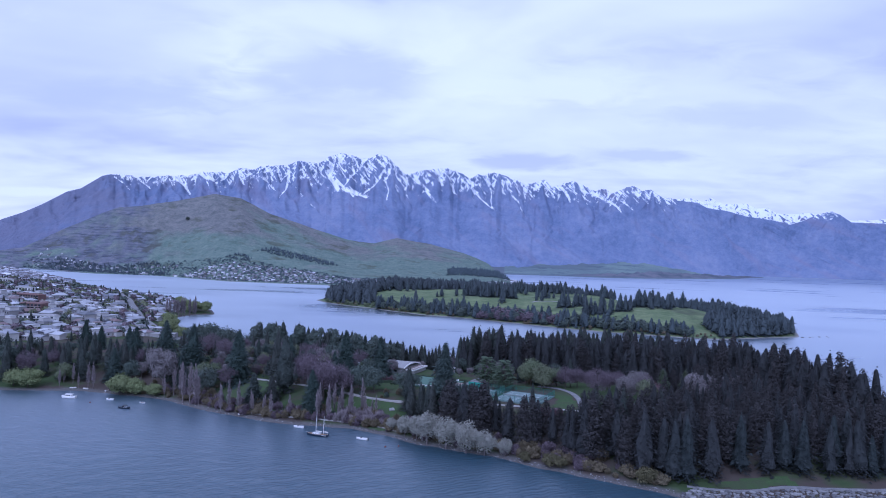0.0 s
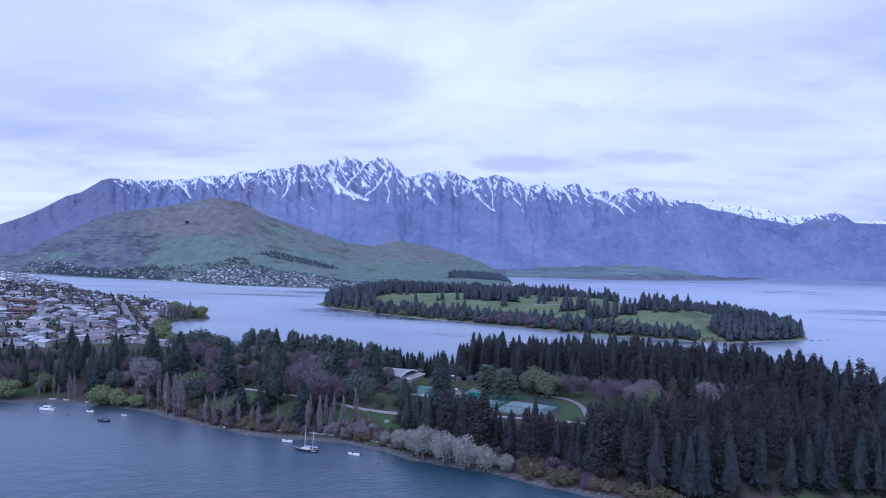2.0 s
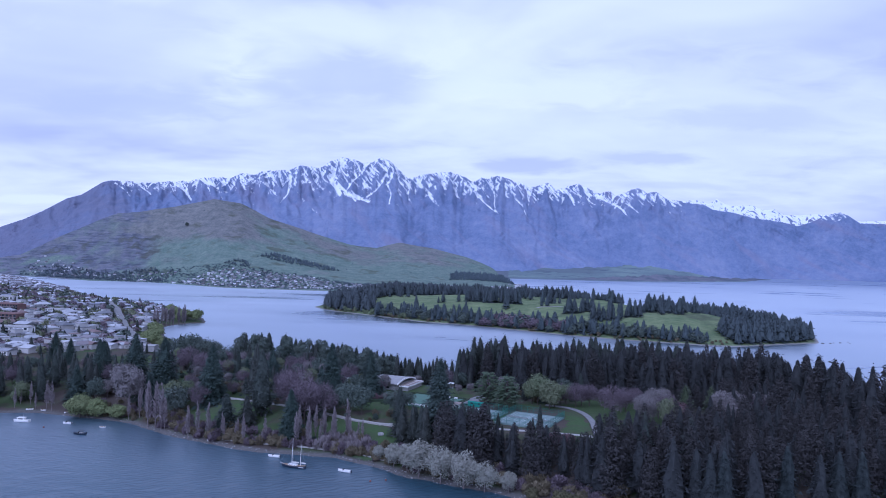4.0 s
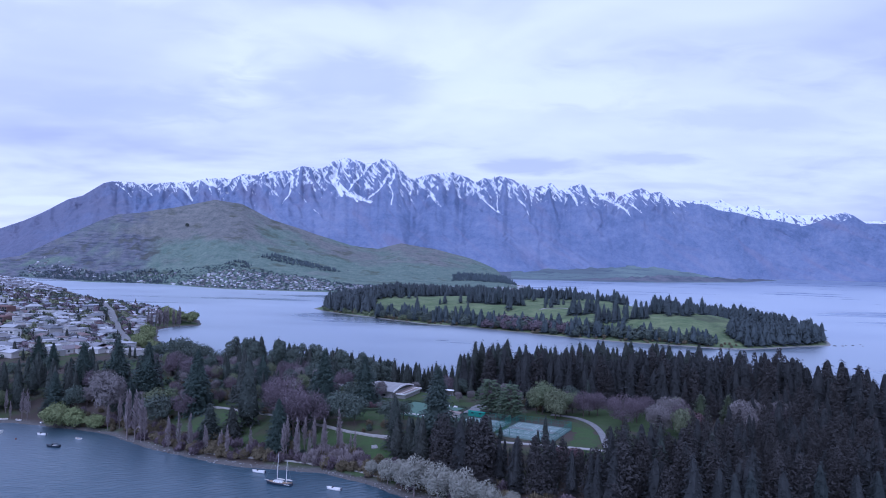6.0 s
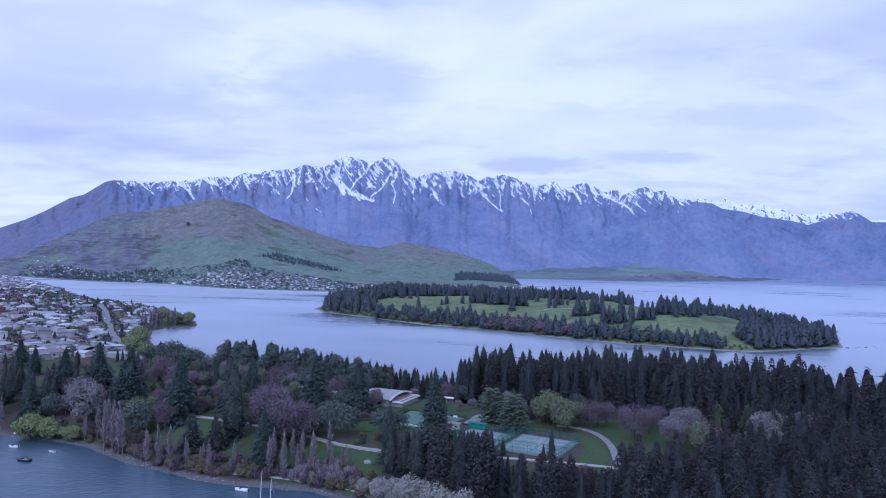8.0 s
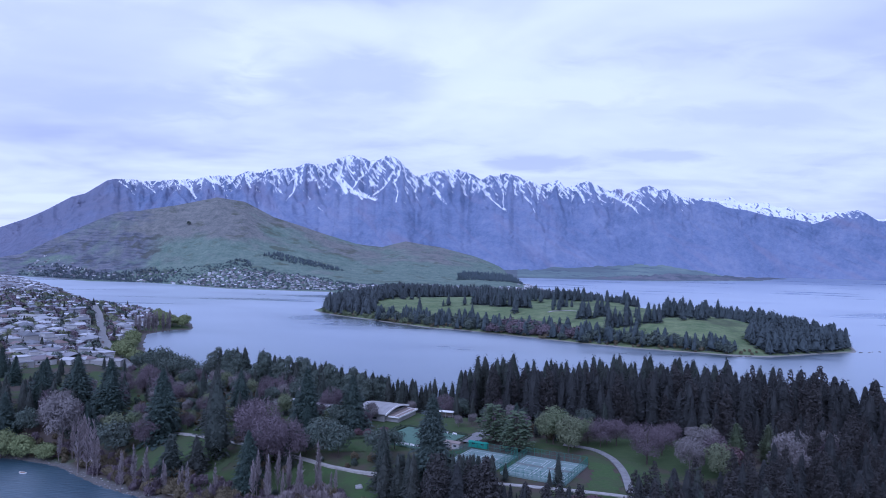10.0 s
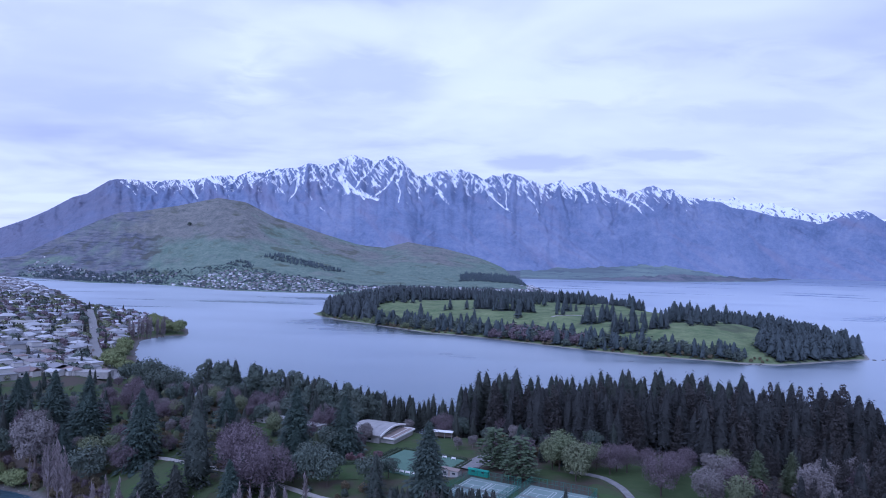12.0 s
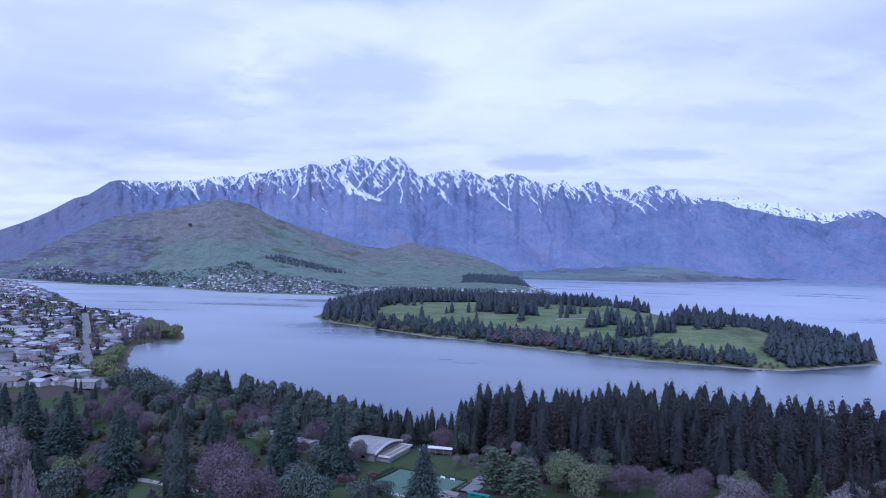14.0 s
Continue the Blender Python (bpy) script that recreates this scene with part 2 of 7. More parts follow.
def pasture_material(name):
    """Distant fields with dark shelter belts, bracken where the attribute says so; all greyed blue with painted haze.
    """
    m = Mat(name, 0.95, 0.0, 0.1)
    field = m.noise(1.0, 2.0, 0.5, vec=m.coords((0.0022, 0.010, 0.02)), dist=0.3)
    belt = m.noise(1.0, 5.0, 0.7, vec=m.coords((0.006, 0.022, 0.03)), dist=0.4)
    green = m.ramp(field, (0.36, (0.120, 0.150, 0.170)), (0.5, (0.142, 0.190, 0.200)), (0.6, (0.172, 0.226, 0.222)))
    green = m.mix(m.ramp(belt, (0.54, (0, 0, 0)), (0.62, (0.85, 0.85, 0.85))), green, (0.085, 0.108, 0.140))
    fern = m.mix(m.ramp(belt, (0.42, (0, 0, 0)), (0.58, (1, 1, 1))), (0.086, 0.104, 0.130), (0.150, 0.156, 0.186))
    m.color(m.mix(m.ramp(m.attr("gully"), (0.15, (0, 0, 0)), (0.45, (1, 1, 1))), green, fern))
    m.bump(belt, 0.6, 6.0)
    return m.m


def mountain_material(name):
    """Rock with scree and tussock patches, haze painted in as blue-violet; snow lies where the attribute says it can
    hold.
    """
    m = Mat(name, 0.95, 0.0, 0.1)
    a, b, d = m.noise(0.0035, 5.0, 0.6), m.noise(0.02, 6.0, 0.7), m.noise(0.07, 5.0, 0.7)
    rock = m.ramp(m.math("ADD", m.math("MULTIPLY", a, 0.45), m.math("ADD", m.math("MULTIPLY", b, 0.35), m.math("MULTIPLY", d, 0.2))), (0.40, HAZED_ROCK1), (0.5, HAZED_ROCK2), (0.60, HAZED_ROCK3))
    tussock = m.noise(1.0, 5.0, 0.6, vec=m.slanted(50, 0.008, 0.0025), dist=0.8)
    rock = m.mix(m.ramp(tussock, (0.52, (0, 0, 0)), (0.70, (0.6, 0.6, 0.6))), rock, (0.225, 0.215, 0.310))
    place = m.n.new("ShaderNodeSeparateXYZ")
    m.l.new(m.tc.outputs["Object"], place.inputs[0])
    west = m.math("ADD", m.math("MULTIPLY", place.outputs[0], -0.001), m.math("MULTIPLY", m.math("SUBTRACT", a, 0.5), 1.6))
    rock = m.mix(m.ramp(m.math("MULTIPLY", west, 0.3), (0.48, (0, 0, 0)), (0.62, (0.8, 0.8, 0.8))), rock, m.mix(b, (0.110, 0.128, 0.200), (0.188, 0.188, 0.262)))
    fall = m.noise(1.0, 5.0, 0.65, vec=m.slanted(40, 0.075, 0.014), dist=0.5)
    rise = m.noise(1.0, 5.0, 0.65, vec=m.slanted(-32, 0.070, 0.013), dist=0.5)
    grain = m.math("MAXIMUM", fall, m.math("MULTIPLY", rise, 0.92))
    s = m.math("ADD", m.attr("gully"), m.math("MULTIPLY", m.math("SUBTRACT", grain, 0.55), 5.5))
    snow = m.ramp(m.math("MULTIPLY", s, 0.5), (0.24, (0, 0, 0)), (0.38, (1, 1, 1)))
    m.color(m.mix(snow, rock, (0.80, 0.83, 0.88)))
    facet = m.math("MAXIMUM", m.noise(1.0, 3.0, 0.6, vec=m.slanted(50, 0.010, 0.0026), dist=0.6), m.noise(1.0, 3.0, 0.6, vec=m.slanted(-46, 0.009, 0.0026), dist=0.6))
    m.bump(m.math("ADD", m.math("ADD", b, d), m.math("MULTIPLY", facet, 5.0)), 0.7, 13.0)
    return m.m


# rock tones blued and lightened to stand for the haze of distance
HAZED_ROCK1, HAZED_ROCK2, HAZED_ROCK3 = (0.130, 0.172, 0.290), (0.176, 0.218, 0.350), (0.232, 0.266, 0.392)
LAKE = lake_material()
PARK = land_material("park_ground", (0.04, 0.066, 0.028), (0.068, 0.095, 0.042), (0.078, 0.065, 0.056))
# the hill's greens have haze painted in; the nearer golf course's do not
FARLAND = far_material("hazed_hill_grass_and_schist", (0.092, 0.142, 0.120), (0.190, 0.238, 0.200), 0.46)
COURSE = far_material("golf_course_grass", (0.085, 0.130, 0.062), (0.200, 0.240, 0.125), 1.2)
# field and bracken colours shifted to blue-grey in place of haze
FLATS = pasture_material("hazed_far_pasture")
MOUNTAIN = mountain_material("hazed_mountain_rock_and_snow")
FAR_MOUNTAIN = mountain_material("hazed_far_mountain_snow")
BARK = varied("bark", (0.05, 0.042, 0.036), (0.11, 0.095, 0.08), 1.5, 0.95)
PALE_BARK = varied("pale_bark", (0.12, 0.10, 0.10), (0.20, 0.175, 0.17), 1.5, 0.95)
FIR = foliage("fir_needles", (0.015, 0.023, 0.021), (0.058, 0.072, 0.062), (0.046, 0.047, 0.043))
# the two far-tree materials: haze painted in, paler and bluer than the park firs
HAZEDFIR = foliage("hazed_conifer_needles", (0.034, 0.050, 0.058), (0.072, 0.094, 0.098), (0.062, 0.072, 0.080))
HAZEDTREE = foliage("hazed_tree_leaves", (0.064, 0.090, 0.112), (0.105, 0.137, 0.152), (0.086, 0.105, 0.124))
WOOD = foliage("mixed_conifer_needles", (0.010, 0.017, 0.018), (0.036, 0.045, 0.044), (0.036, 0.035, 0.037))
CONE = foliage("sequoia_scales", (0.019, 0.035, 0.033), (0.066, 0.097, 0.080), (0.054, 0.073, 0.066))
CYPRESS = foliage("cypress_scales", (0.050, 0.070, 0.040), (0.120, 0.150, 0.086), (0.095, 0.112, 0.068))
CEDAR = foliage("cedar_needles", (0.036, 0.058, 0.036), (0.088, 0.122, 0.072), (0.066, 0.090, 0.054))
WILLOW = foliage("willow_leaves", (0.116, 0.150, 0.062), (0.222, 0.258, 0.118), (0.166, 0.190, 0.090))
GREYLEAF = foliage("grey_willow_twigs", (0.191, 0.194, 0.164), (0.350, 0.355, 0.304), (0.255, 0.254, 0.216))
GREEN = foliage("broad_leaves", (0.062, 0.086, 0.046), (0.190, 0.228, 0.128), (0.150, 0.156, 0.100))
DARKLEAF = foliage("evergreen_leaves", (0.028, 0.046, 0.041), (0.124, 0.156, 0.129), (0.090, 0.108, 0.092))
PURPLE = foliage("budding_twigs", (0.053, 0.042, 0.051), (0.201, 0.161, 0.187), (0.138, 0.110, 0.125))
COPPER = foliage("copper_leaves", (0.085, 0.050, 0.058), (0.150, 0.100, 0.110), (0.120, 0.080, 0.085))
BLOSSOM = foliage("pale_blossom_twigs", (0.136, 0.124, 0.124), (0.236, 0.217, 0.217), (0.174, 0.161, 0.161))
TWIG = foliage("bare_poplar_twigs", (0.165, 0.143, 0.149), (0.308, 0.275, 0.281), (0.242, 0.204, 0.209))
SHRUB = foliage("shore_shrub_leaves", (0.080, 0.065, 0.043), (0.189, 0.160, 0.102), (0.131, 0.116, 0.072))
OCHRE = foliage("ochre_shrub_leaves", (0.068, 0.064, 0.032), (0.124, 0.114, 0.060), (0.098, 0.091, 0.050))
BROWNFIR = foliage("pine_needles", (0.016, 0.020, 0.021), (0.052, 0.053, 0.051), (0.046, 0.041, 0.041))

# ---- helpers for meshes ----
def mesh_object(name, verts, faces, material, parent=None, smooth=False):
    me = bpy.data.meshes.new(name)
    me.from_pydata(verts, [], faces)
    me.materials.append(material)
    if smooth:
        me.polygons.foreach_set("use_smooth", [True] * len(me.polygons))
    ob = new(name, me)
    if parent:
        ob.parent = parent
    return ob


def grid_mesh(name, X, Y, Z, keep, material, gully=None):
    """A sheet from 2D arrays of places; keep: which corners belong to it."""
    r, c = X.shape
    idx = np.arange(r * c).reshape(r, c)
    q = np.stack([idx[:-1, :-1], idx[:-1, 1:], idx[1:, 1:], idx[1:, :-1]], -1).reshape(-1, 4)
    ok = keep.ravel()[q].any(1)
    q = q[ok]
    used = np.zeros(r * c, bool)
    used[q.ravel()] = True
    remap = np.cumsum(used) - 1
    v = np.stack([X.ravel(), Y.ravel(), Z.ravel()], 1)[used]
    me = bpy.data.meshes.new(name)
    me.from_pydata(v.tolist(), [], remap[q].tolist())
    me.polygons.foreach_set("use_smooth", [True] * len(me.polygons))
    me.materials.append(material)
    if gully is not None:
        at = me.attributes.new("gully", "FLOAT", "POINT")
        at.data.foreach_set("value", gully.ravel()[used].astype(np.float32))
    return new(name, me)


def hashed(ix, iy, seed):
    h = (ix.astype(np.int64) * 374761393 + iy.astype(np.int64) * 668265263 + seed * 1274126177) & 0x7FFFFFFF
    h = ((h ^ (h >> 13)) * 1103515245) & 0x7FFFFFFF
    return ((h ^ (h >> 16)) & 0xFFFF) / 65535.0


def noise2(x, y, seed=0):
    """Smooth value noise between -1 and 1 on arrays."""
    x, y = np.asarray(x, float), np.asarray(y, float)
    ix, iy = np.floor(x), np.floor(y)
    fx, fy = x - ix, y - iy
    fx, fy = fx * fx * (3 - 2 * fx), fy * fy * (3 - 2 * fy)
    a, b = hashed(ix, iy, seed), hashed(ix + 1, iy, seed)
    c, d = hashed(ix, iy + 1, seed), hashed(ix + 1, iy + 1, seed)
    return 2 * ((a * (1 - fx) + b * fx) * (1 - fy) + (c * (1 - fx) + d * fx) * fy) - 1


def fbm(x, y, seed=0, octaves=4, gain=0.5):
    s, amp, tot = 0, 1.0, 0
    for i in range(octaves):
        s = s + amp * noise2(x * 2 ** i + 13.7 * i, y * 2 ** i - 7.3 * i, seed + i)
        tot += amp
        amp *= gain
    return s / tot


def inside_distance(x, y, poly):
    """Metres from the outline of a polygon, positive inside."""
    x, y = np.asarray(x, float), np.asarray(y, float)
    best, odd = np.full(x.shape, 1e9), np.zeros(x.shape, bool)
    for (ax, ay), (bx, by) in zip(poly, poly[1:] + poly[:1]):
        dx, dy = bx - ax, by - ay
        t = np.clip(((x - ax) * dx + (y - ay) * dy) / (dx * dx + dy * dy), 0, 1)
        best = np.minimum(best, np.hypot(x - ax - t * dx, y - ay - t * dy))
        if by != ay:
            odd ^= ((ay > y) != (by > y)) & (x < dx * (y - ay) / dy + ax)
    return np.where(odd, best, -best)


def folded(v):
    """A triangle wave: 1 on a crest, 0 in a furrow, straight sides between."""
    return np.abs((v % 1.0) - 0.5) * 2


def smooth01(v):
    v = np.clip(v, 0, 1)
    return v * v * (3 - 2 * v)


def lake_level(r):
    """The lake's surface: level, and far out the slight rise that carries the shortened distance."""
    return np.interp(r, [0, 2100, 2600, 3550, 4180, 4560, 5200], [0, 0, 4.0, 14.5, 27.0, 56.0, 95.0])


# ---- the land on this side: park peninsula and town ----
SHORE_NEAR = [(-2600, 300), (-900, 330), (-600, 362), (-400, 388), (-276, 393), (-227, 398), (-177, 383), (-145, 360), (-125, 347), (-98, 334), (-56, 327), (-38, 316),
              (-21, 300), (15, 283), (41, 263), (58, 252), (80, 238), (120, 227), (170, 224), (205, 240), (218, 290), (226, 350), (224, 420), (206, 470), (160, 500), (90, 513), (30, 500), (-15, 492), (-60, 500)]
SHORE_BAY = [(-110, 540), (-180, 570), (-230, 615), (-268, 665), (-283, 719), (-307, 765), (-331, 820), (-352, 876), (-344, 915), (-320, 931), (-350, 1006), (-443, 1164),
             (-507, 1207), (-574, 1268), (-636, 1312), (-892, 1667), (-1390, 2306), (-1700, 2600), (-2600, 2700)]
NEAR_LAND = SHORE_NEAR + SHORE_BAY


def near_height(x, y):
    x, y = np.asarray(x, float), np.asarray(y, float)
    d = inside_distance(x, y, NEAR_LAND)
    d = d + 2.2 * fbm(x / 14, y / 14, 5, 3) + 1.0
    shore = np.where(d < 0, np.maximum(d * 0.25, -4), np.minimum(d * 0.16, 1.3))
    top = 10.0 + 3.5 * np.exp(-(((x - 55) / 90) ** 2 + ((y - 350) / 75) ** 2)) + 1.2 * fbm(x / 60, y / 60, 9, 3)
    park = shore + (top - 1.3) * smooth01((d - 6) / 48)
    town = shore + 2.5 * smooth01((d - 6) / 20) + 0.115 * np.clip(d - 25, 0, 700) + 2.5 * fbm(x / 90, y / 90, 3, 3) * smooth01((d - 20) / 60)
    w = smooth01((y - 0.35 * x - 690) / 120)
    z = park * (1 - w) + town * w
    for cx, cy, size, level in ((22, 357, 34, 13.2), (-14, 402, 20, 11.0), (-40, 440, 24, 10.5)):
        k = 1 - smooth01((np.hypot(x - cx, y - cy) - size) / 14)
        z = z * (1 - k) + level * k
    return z


def build_near_land():
    xs = np.concatenate([np.arange(-2600, -700, 45), np.arange(-700, -300, 10), np.arange(-300, 246, 4.5)])
    ys = np.concatenate([np.arange(210, 560, 4.5), np.arange(560, 1000, 10), np.arange(1000, 2760, 40)])
    X, Y = np.meshgrid(xs, ys)
    Z = near_height(X, Y)
    keep = inside_distance(X, Y, NEAR_LAND) > -14
    ob = grid_mesh("ground", X, Y, Z, keep, PARK)
    tagged(ob, "park and town land with grass, leaf litter and stony shore", "ground", kind="structure")


# ---- the land across the water ----
FAR_LAND = [(-223, 1247), (-180, 1188), (-130, 1138), (-83, 1085), (-34, 1032), (11, 1009), (52, 976), (97, 941), (131, 908), (164, 882), (206, 855), (257, 833), (305, 812), (333, 811),
            (372, 831), (428, 860), (459, 873), (490, 930), (500, 1020), (480, 1150), (430, 1400), (370, 1700), (330, 2000), (312, 2600), (270, 3420), (-2900, 3420), (-2900, 2800),
            (-1467, 2400), (-1121, 2200), (-971, 2231), (-857, 2168), (-628, 1996), (-434, 1963), (-330, 1955), (-250, 1700), (-236, 1450), (-245, 1300)]
HILL_AZ = [-50, -40, -34, -31.8, -29.4, -26.8, -25.6, -24.1, -21.7, -18.7, -16.6, -14.3, -11.6, -7.9, -5.6, -3.7, -0.9, 2.0, 4.3, 6.0]
HILL_EL = [-1.2, -1.2, -1.1, -0.7, 0.7, 2.1, 2.65, 2.8, 3.3, 4.1, 3.85, 2.7, 1.9, 0.82, 0.55, 1.1, 0.7, 0.0, -0.8, -1.3]


def far_height(x, y):
    x, y = np.asarray(x, float), np.asarray(y, float)
    r, az = np.hypot(x - O.x, y - O.y), np.degrees(np.arctan2(x - O.x, y - O.y))
    d = inside_distance(x, y, FAR_LAND) + 3.0 * fbm(x / 25, y / 25, 21, 3)
    shore = np.where(d < 0, np.maximum(d * 0.2, -4), np.minimum(d * 0.14, 2.0))
    golf = 26 * smooth01(d / 150) * (0.8 + 0.25 * fbm(x / 130, y / 130, 31, 3)) * (1 - 0.6 * smooth01((y - 1350) / 400))
    foot = np.interp(az, [-50, -30, -23, -18, -12, -8, 5, 8], [2700, 2650, 2330, 2080, 1990, 1980, 2150, 2300])
    crest_r = 3020
    crest = 96 + crest_r * np.tan(np.radians(np.interp(az, HILL_AZ, HILL_EL)))
    u = (r - foot) / (crest_r - foot)
    rise = np.where(u < 1, np.clip(u, 0, 1) ** 1.5, 1 - 0.25 * (u - 1) - 0.4 * (u - 1) ** 2)
    bumps = fbm(x / 160, y / 160, 41, 5, 0.55)
    flank = smooth01((-19 - az) / 6)
    ledge = np.abs(((0.016 * x + 0.011 * y + 1.4 * fbm(x / 210, y / 210, 43, 4)) % 1.0) - 0.5) * 2
    bumps = bumps + flank * (0.9 * (ledge - 0.5) + 0.5 * fbm(x / 45, y / 45, 44, 4, 0.6)) + 0.18 * fbm(x / 60, y / 60, 45, 4, 0.6)
    hill = np.maximum(crest, 8) * (rise + 0.10 * bumps * np.clip(u, 0, 1) * np.clip(1.02 - u, 0, 1) * 2.2)
    return lake_level(r) + shore + np.where(d > 0, golf + np.maximum(hill, 0) * smooth01(d / 80), 0)


def build_far_land():
    az = np.radians(np.arange(-40, 34.1, 0.16))
    rr = np.concatenate([np.geomspace(780, 1400, 85), np.geomspace(1415, 3420, 150)])
    A, R = np.meshgrid(az, rr)
    X, Y = O.x + R * np.sin(A), O.y + R * np.cos(A)
    Z = far_height(X, Y)
    keep = inside_distance(X, Y, FAR_LAND) > -20
    D = np.degrees(A)
    flank = smooth01((-20 - D) / 5) * smooth01((R - 2300) / 300)
    n = 88
    ob = grid_mesh("ground_headland", X[:n], Y[:n], Z[:n], keep[:n], COURSE, flank[:n])
    tagged(ob, "golf course headland with mown fairways across the lake", "ground", kind="structure")
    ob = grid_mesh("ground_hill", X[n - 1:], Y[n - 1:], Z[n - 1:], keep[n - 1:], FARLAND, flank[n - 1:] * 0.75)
    tagged(ob, "grassy and rocky hill across the lake", "ground", kind="structure")


def build_flats():
    """Pasture behind the lake, and the low bracken spit before it, both in haze-tinted colour."""
    az = np.arange(0.5, 27.4, 0.1)
    rr = np.linspace(3440, 4300, 80)
    A, R = np.meshgrid(az, rr)
    shore_r = np.interp(A, [0, 3, 9, 14, 18, 25, 27], [3460, 3480, 3550, 3620, 3760, 4190, 4300]) + 26 * fbm(A * 0.8, A * 0, 77, 3)
    top = np.interp(A, [0, 2, 4.5, 9, 12, 15.6, 19, 21.8, 25.2, 27], [88, 84, 80, 84, 86, 96, 94, 74, 28, 12])
    d = R - shore_r
    spit = np.interp(A, [10, 12.5, 15, 18, 21, 24, 26], [0, 8, 24, 32, 26, 12, 2]) * np.exp(-((d - 70) / 60) ** 2)
    Z = lake_level(R) + np.where(d < 0, d * 0.1, (top - 16) * smooth01(d / 620)) + (7 * fbm(A * 1.6, R / 90, 71, 4) + 3 * folded(R / 130 + fbm(A, R / 200, 72, 3))) * smooth01(d / 160) + spit * (0.8 + 0.5 * fbm(A * 2.5, R / 40, 73, 3))
    a = np.radians(A)
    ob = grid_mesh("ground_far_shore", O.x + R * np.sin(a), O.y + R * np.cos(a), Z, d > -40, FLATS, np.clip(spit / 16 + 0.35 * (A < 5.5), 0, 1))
    tagged(ob, "distant green pasture flats along the far shore", "ground", kind="structure")


RIDGE_AZ = [-60, -45, -36, -33.3, -31.6, -30.5, -28.9, -28.0, -26.6, -26.1, -24.8, -23.9, -22.4, -21.3, -20.6, -19.6, -18.3, -17.5, -16.6, -15.5, -15.0, -14.0, -12.7, -12.0, -10.9, -10.4, -9.5, -8.4, -7.5, -6.8, -6.1, -5.3, -4.7, -3.9, -3.0, -2.6, -1.2, 0.6, 1.4, 2.4,
            3.1, 3.6, 4.4, 5.5, 6.5, 7.2, 7.8, 8.6, 9.3, 10.3, 11.1, 12.0, 12.8, 13.6, 14.1, 14.7, 15.4, 15.9, 16.6, 17.3, 17.9, 18.7, 19.8, 20.8, 21.6, 23.0, 24.5, 26.4, 27.4, 28.3, 29.2, 30.1, 30.7, 31.4, 36, 45, 60]
RIDGE_EL = [0.6, 0.6, 0.9, 1.56, 2.32, 2.94, 4.01, 4.32, 5.36, 5.52, 5.58, 5.51, 5.65, 5.85, 5.81, 6.22, 6.26, 6.31, 6.71, 6.68, 6.94, 7.08, 7.24, 7.59, 7.55, 7.44, 8.11, 8.43, 8.29, 8.09, 8.12, 8.56, 8.35, 7.64, 6.89, 7.04, 7.4, 7.58, 7.27, 6.79,
            7.17, 7.04, 7.37, 7.02, 6.75, 6.4, 6.54, 6.86, 6.18, 6.55, 6.78, 6.28, 5.97, 6.15, 5.75, 5.97, 6.32, 6.36, 6.0, 6.08, 5.64, 5.33, 5.15, 5.06, 4.62, 4.4, 3.97, 3.68, 3.38, 3.66, 4.14, 4.37, 4.12, 3.56, 3.4, 3.0, 2.0]
# where the main spurs leave the crest, and how far each drifts sideways on its way down, in degrees
SPURS = [(-34, -3), (-30.5, -3.5), (-26.2, -4.5), (-22.2, 4.5), (-19.2, 3.5), (-16.6, -2.5), (-14.2, 3.4), (-11.8, 4.2), (-8.6, -2.8), (-5.0, 3.6), (-0.6, -2.5), (2.9, 3.8), (5.4, 4.6), (8.6, -2.6), (11.0, 4.4), (15.7, -3.0), (17.4, 4.8), (20.5, 5.5), (24.5, 2), (29.9, -2), (33, 2), (38, 2)]
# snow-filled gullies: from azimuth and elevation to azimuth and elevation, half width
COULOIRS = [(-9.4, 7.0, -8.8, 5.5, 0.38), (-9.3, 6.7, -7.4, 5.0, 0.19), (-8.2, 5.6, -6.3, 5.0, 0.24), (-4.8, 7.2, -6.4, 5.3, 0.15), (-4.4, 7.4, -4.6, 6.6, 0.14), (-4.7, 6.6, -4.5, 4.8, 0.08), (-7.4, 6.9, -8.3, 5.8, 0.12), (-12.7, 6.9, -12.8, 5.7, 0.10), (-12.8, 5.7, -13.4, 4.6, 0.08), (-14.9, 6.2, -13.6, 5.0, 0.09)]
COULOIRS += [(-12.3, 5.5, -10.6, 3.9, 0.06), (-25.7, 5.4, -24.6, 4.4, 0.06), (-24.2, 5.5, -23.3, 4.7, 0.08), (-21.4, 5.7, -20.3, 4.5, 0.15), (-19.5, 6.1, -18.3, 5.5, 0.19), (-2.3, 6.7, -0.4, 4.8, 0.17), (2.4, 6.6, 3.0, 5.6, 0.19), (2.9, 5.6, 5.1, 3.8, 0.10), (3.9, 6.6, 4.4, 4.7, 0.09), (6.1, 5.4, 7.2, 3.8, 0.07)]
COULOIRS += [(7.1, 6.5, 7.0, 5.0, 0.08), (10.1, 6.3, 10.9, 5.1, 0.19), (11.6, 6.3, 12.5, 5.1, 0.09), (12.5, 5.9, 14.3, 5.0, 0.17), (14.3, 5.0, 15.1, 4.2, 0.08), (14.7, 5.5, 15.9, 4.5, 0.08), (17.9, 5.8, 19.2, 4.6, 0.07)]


def blurred(Z, n):
    for _ in range(n):
        S = np.pad(Z, 1, mode="edge")
        Z = (S[:-2, 1:-1] + S[2:, 1:-1] + S[1:-1, :-2] + S[1:-1, 2:] + 4 * Z) / 8
    return Z


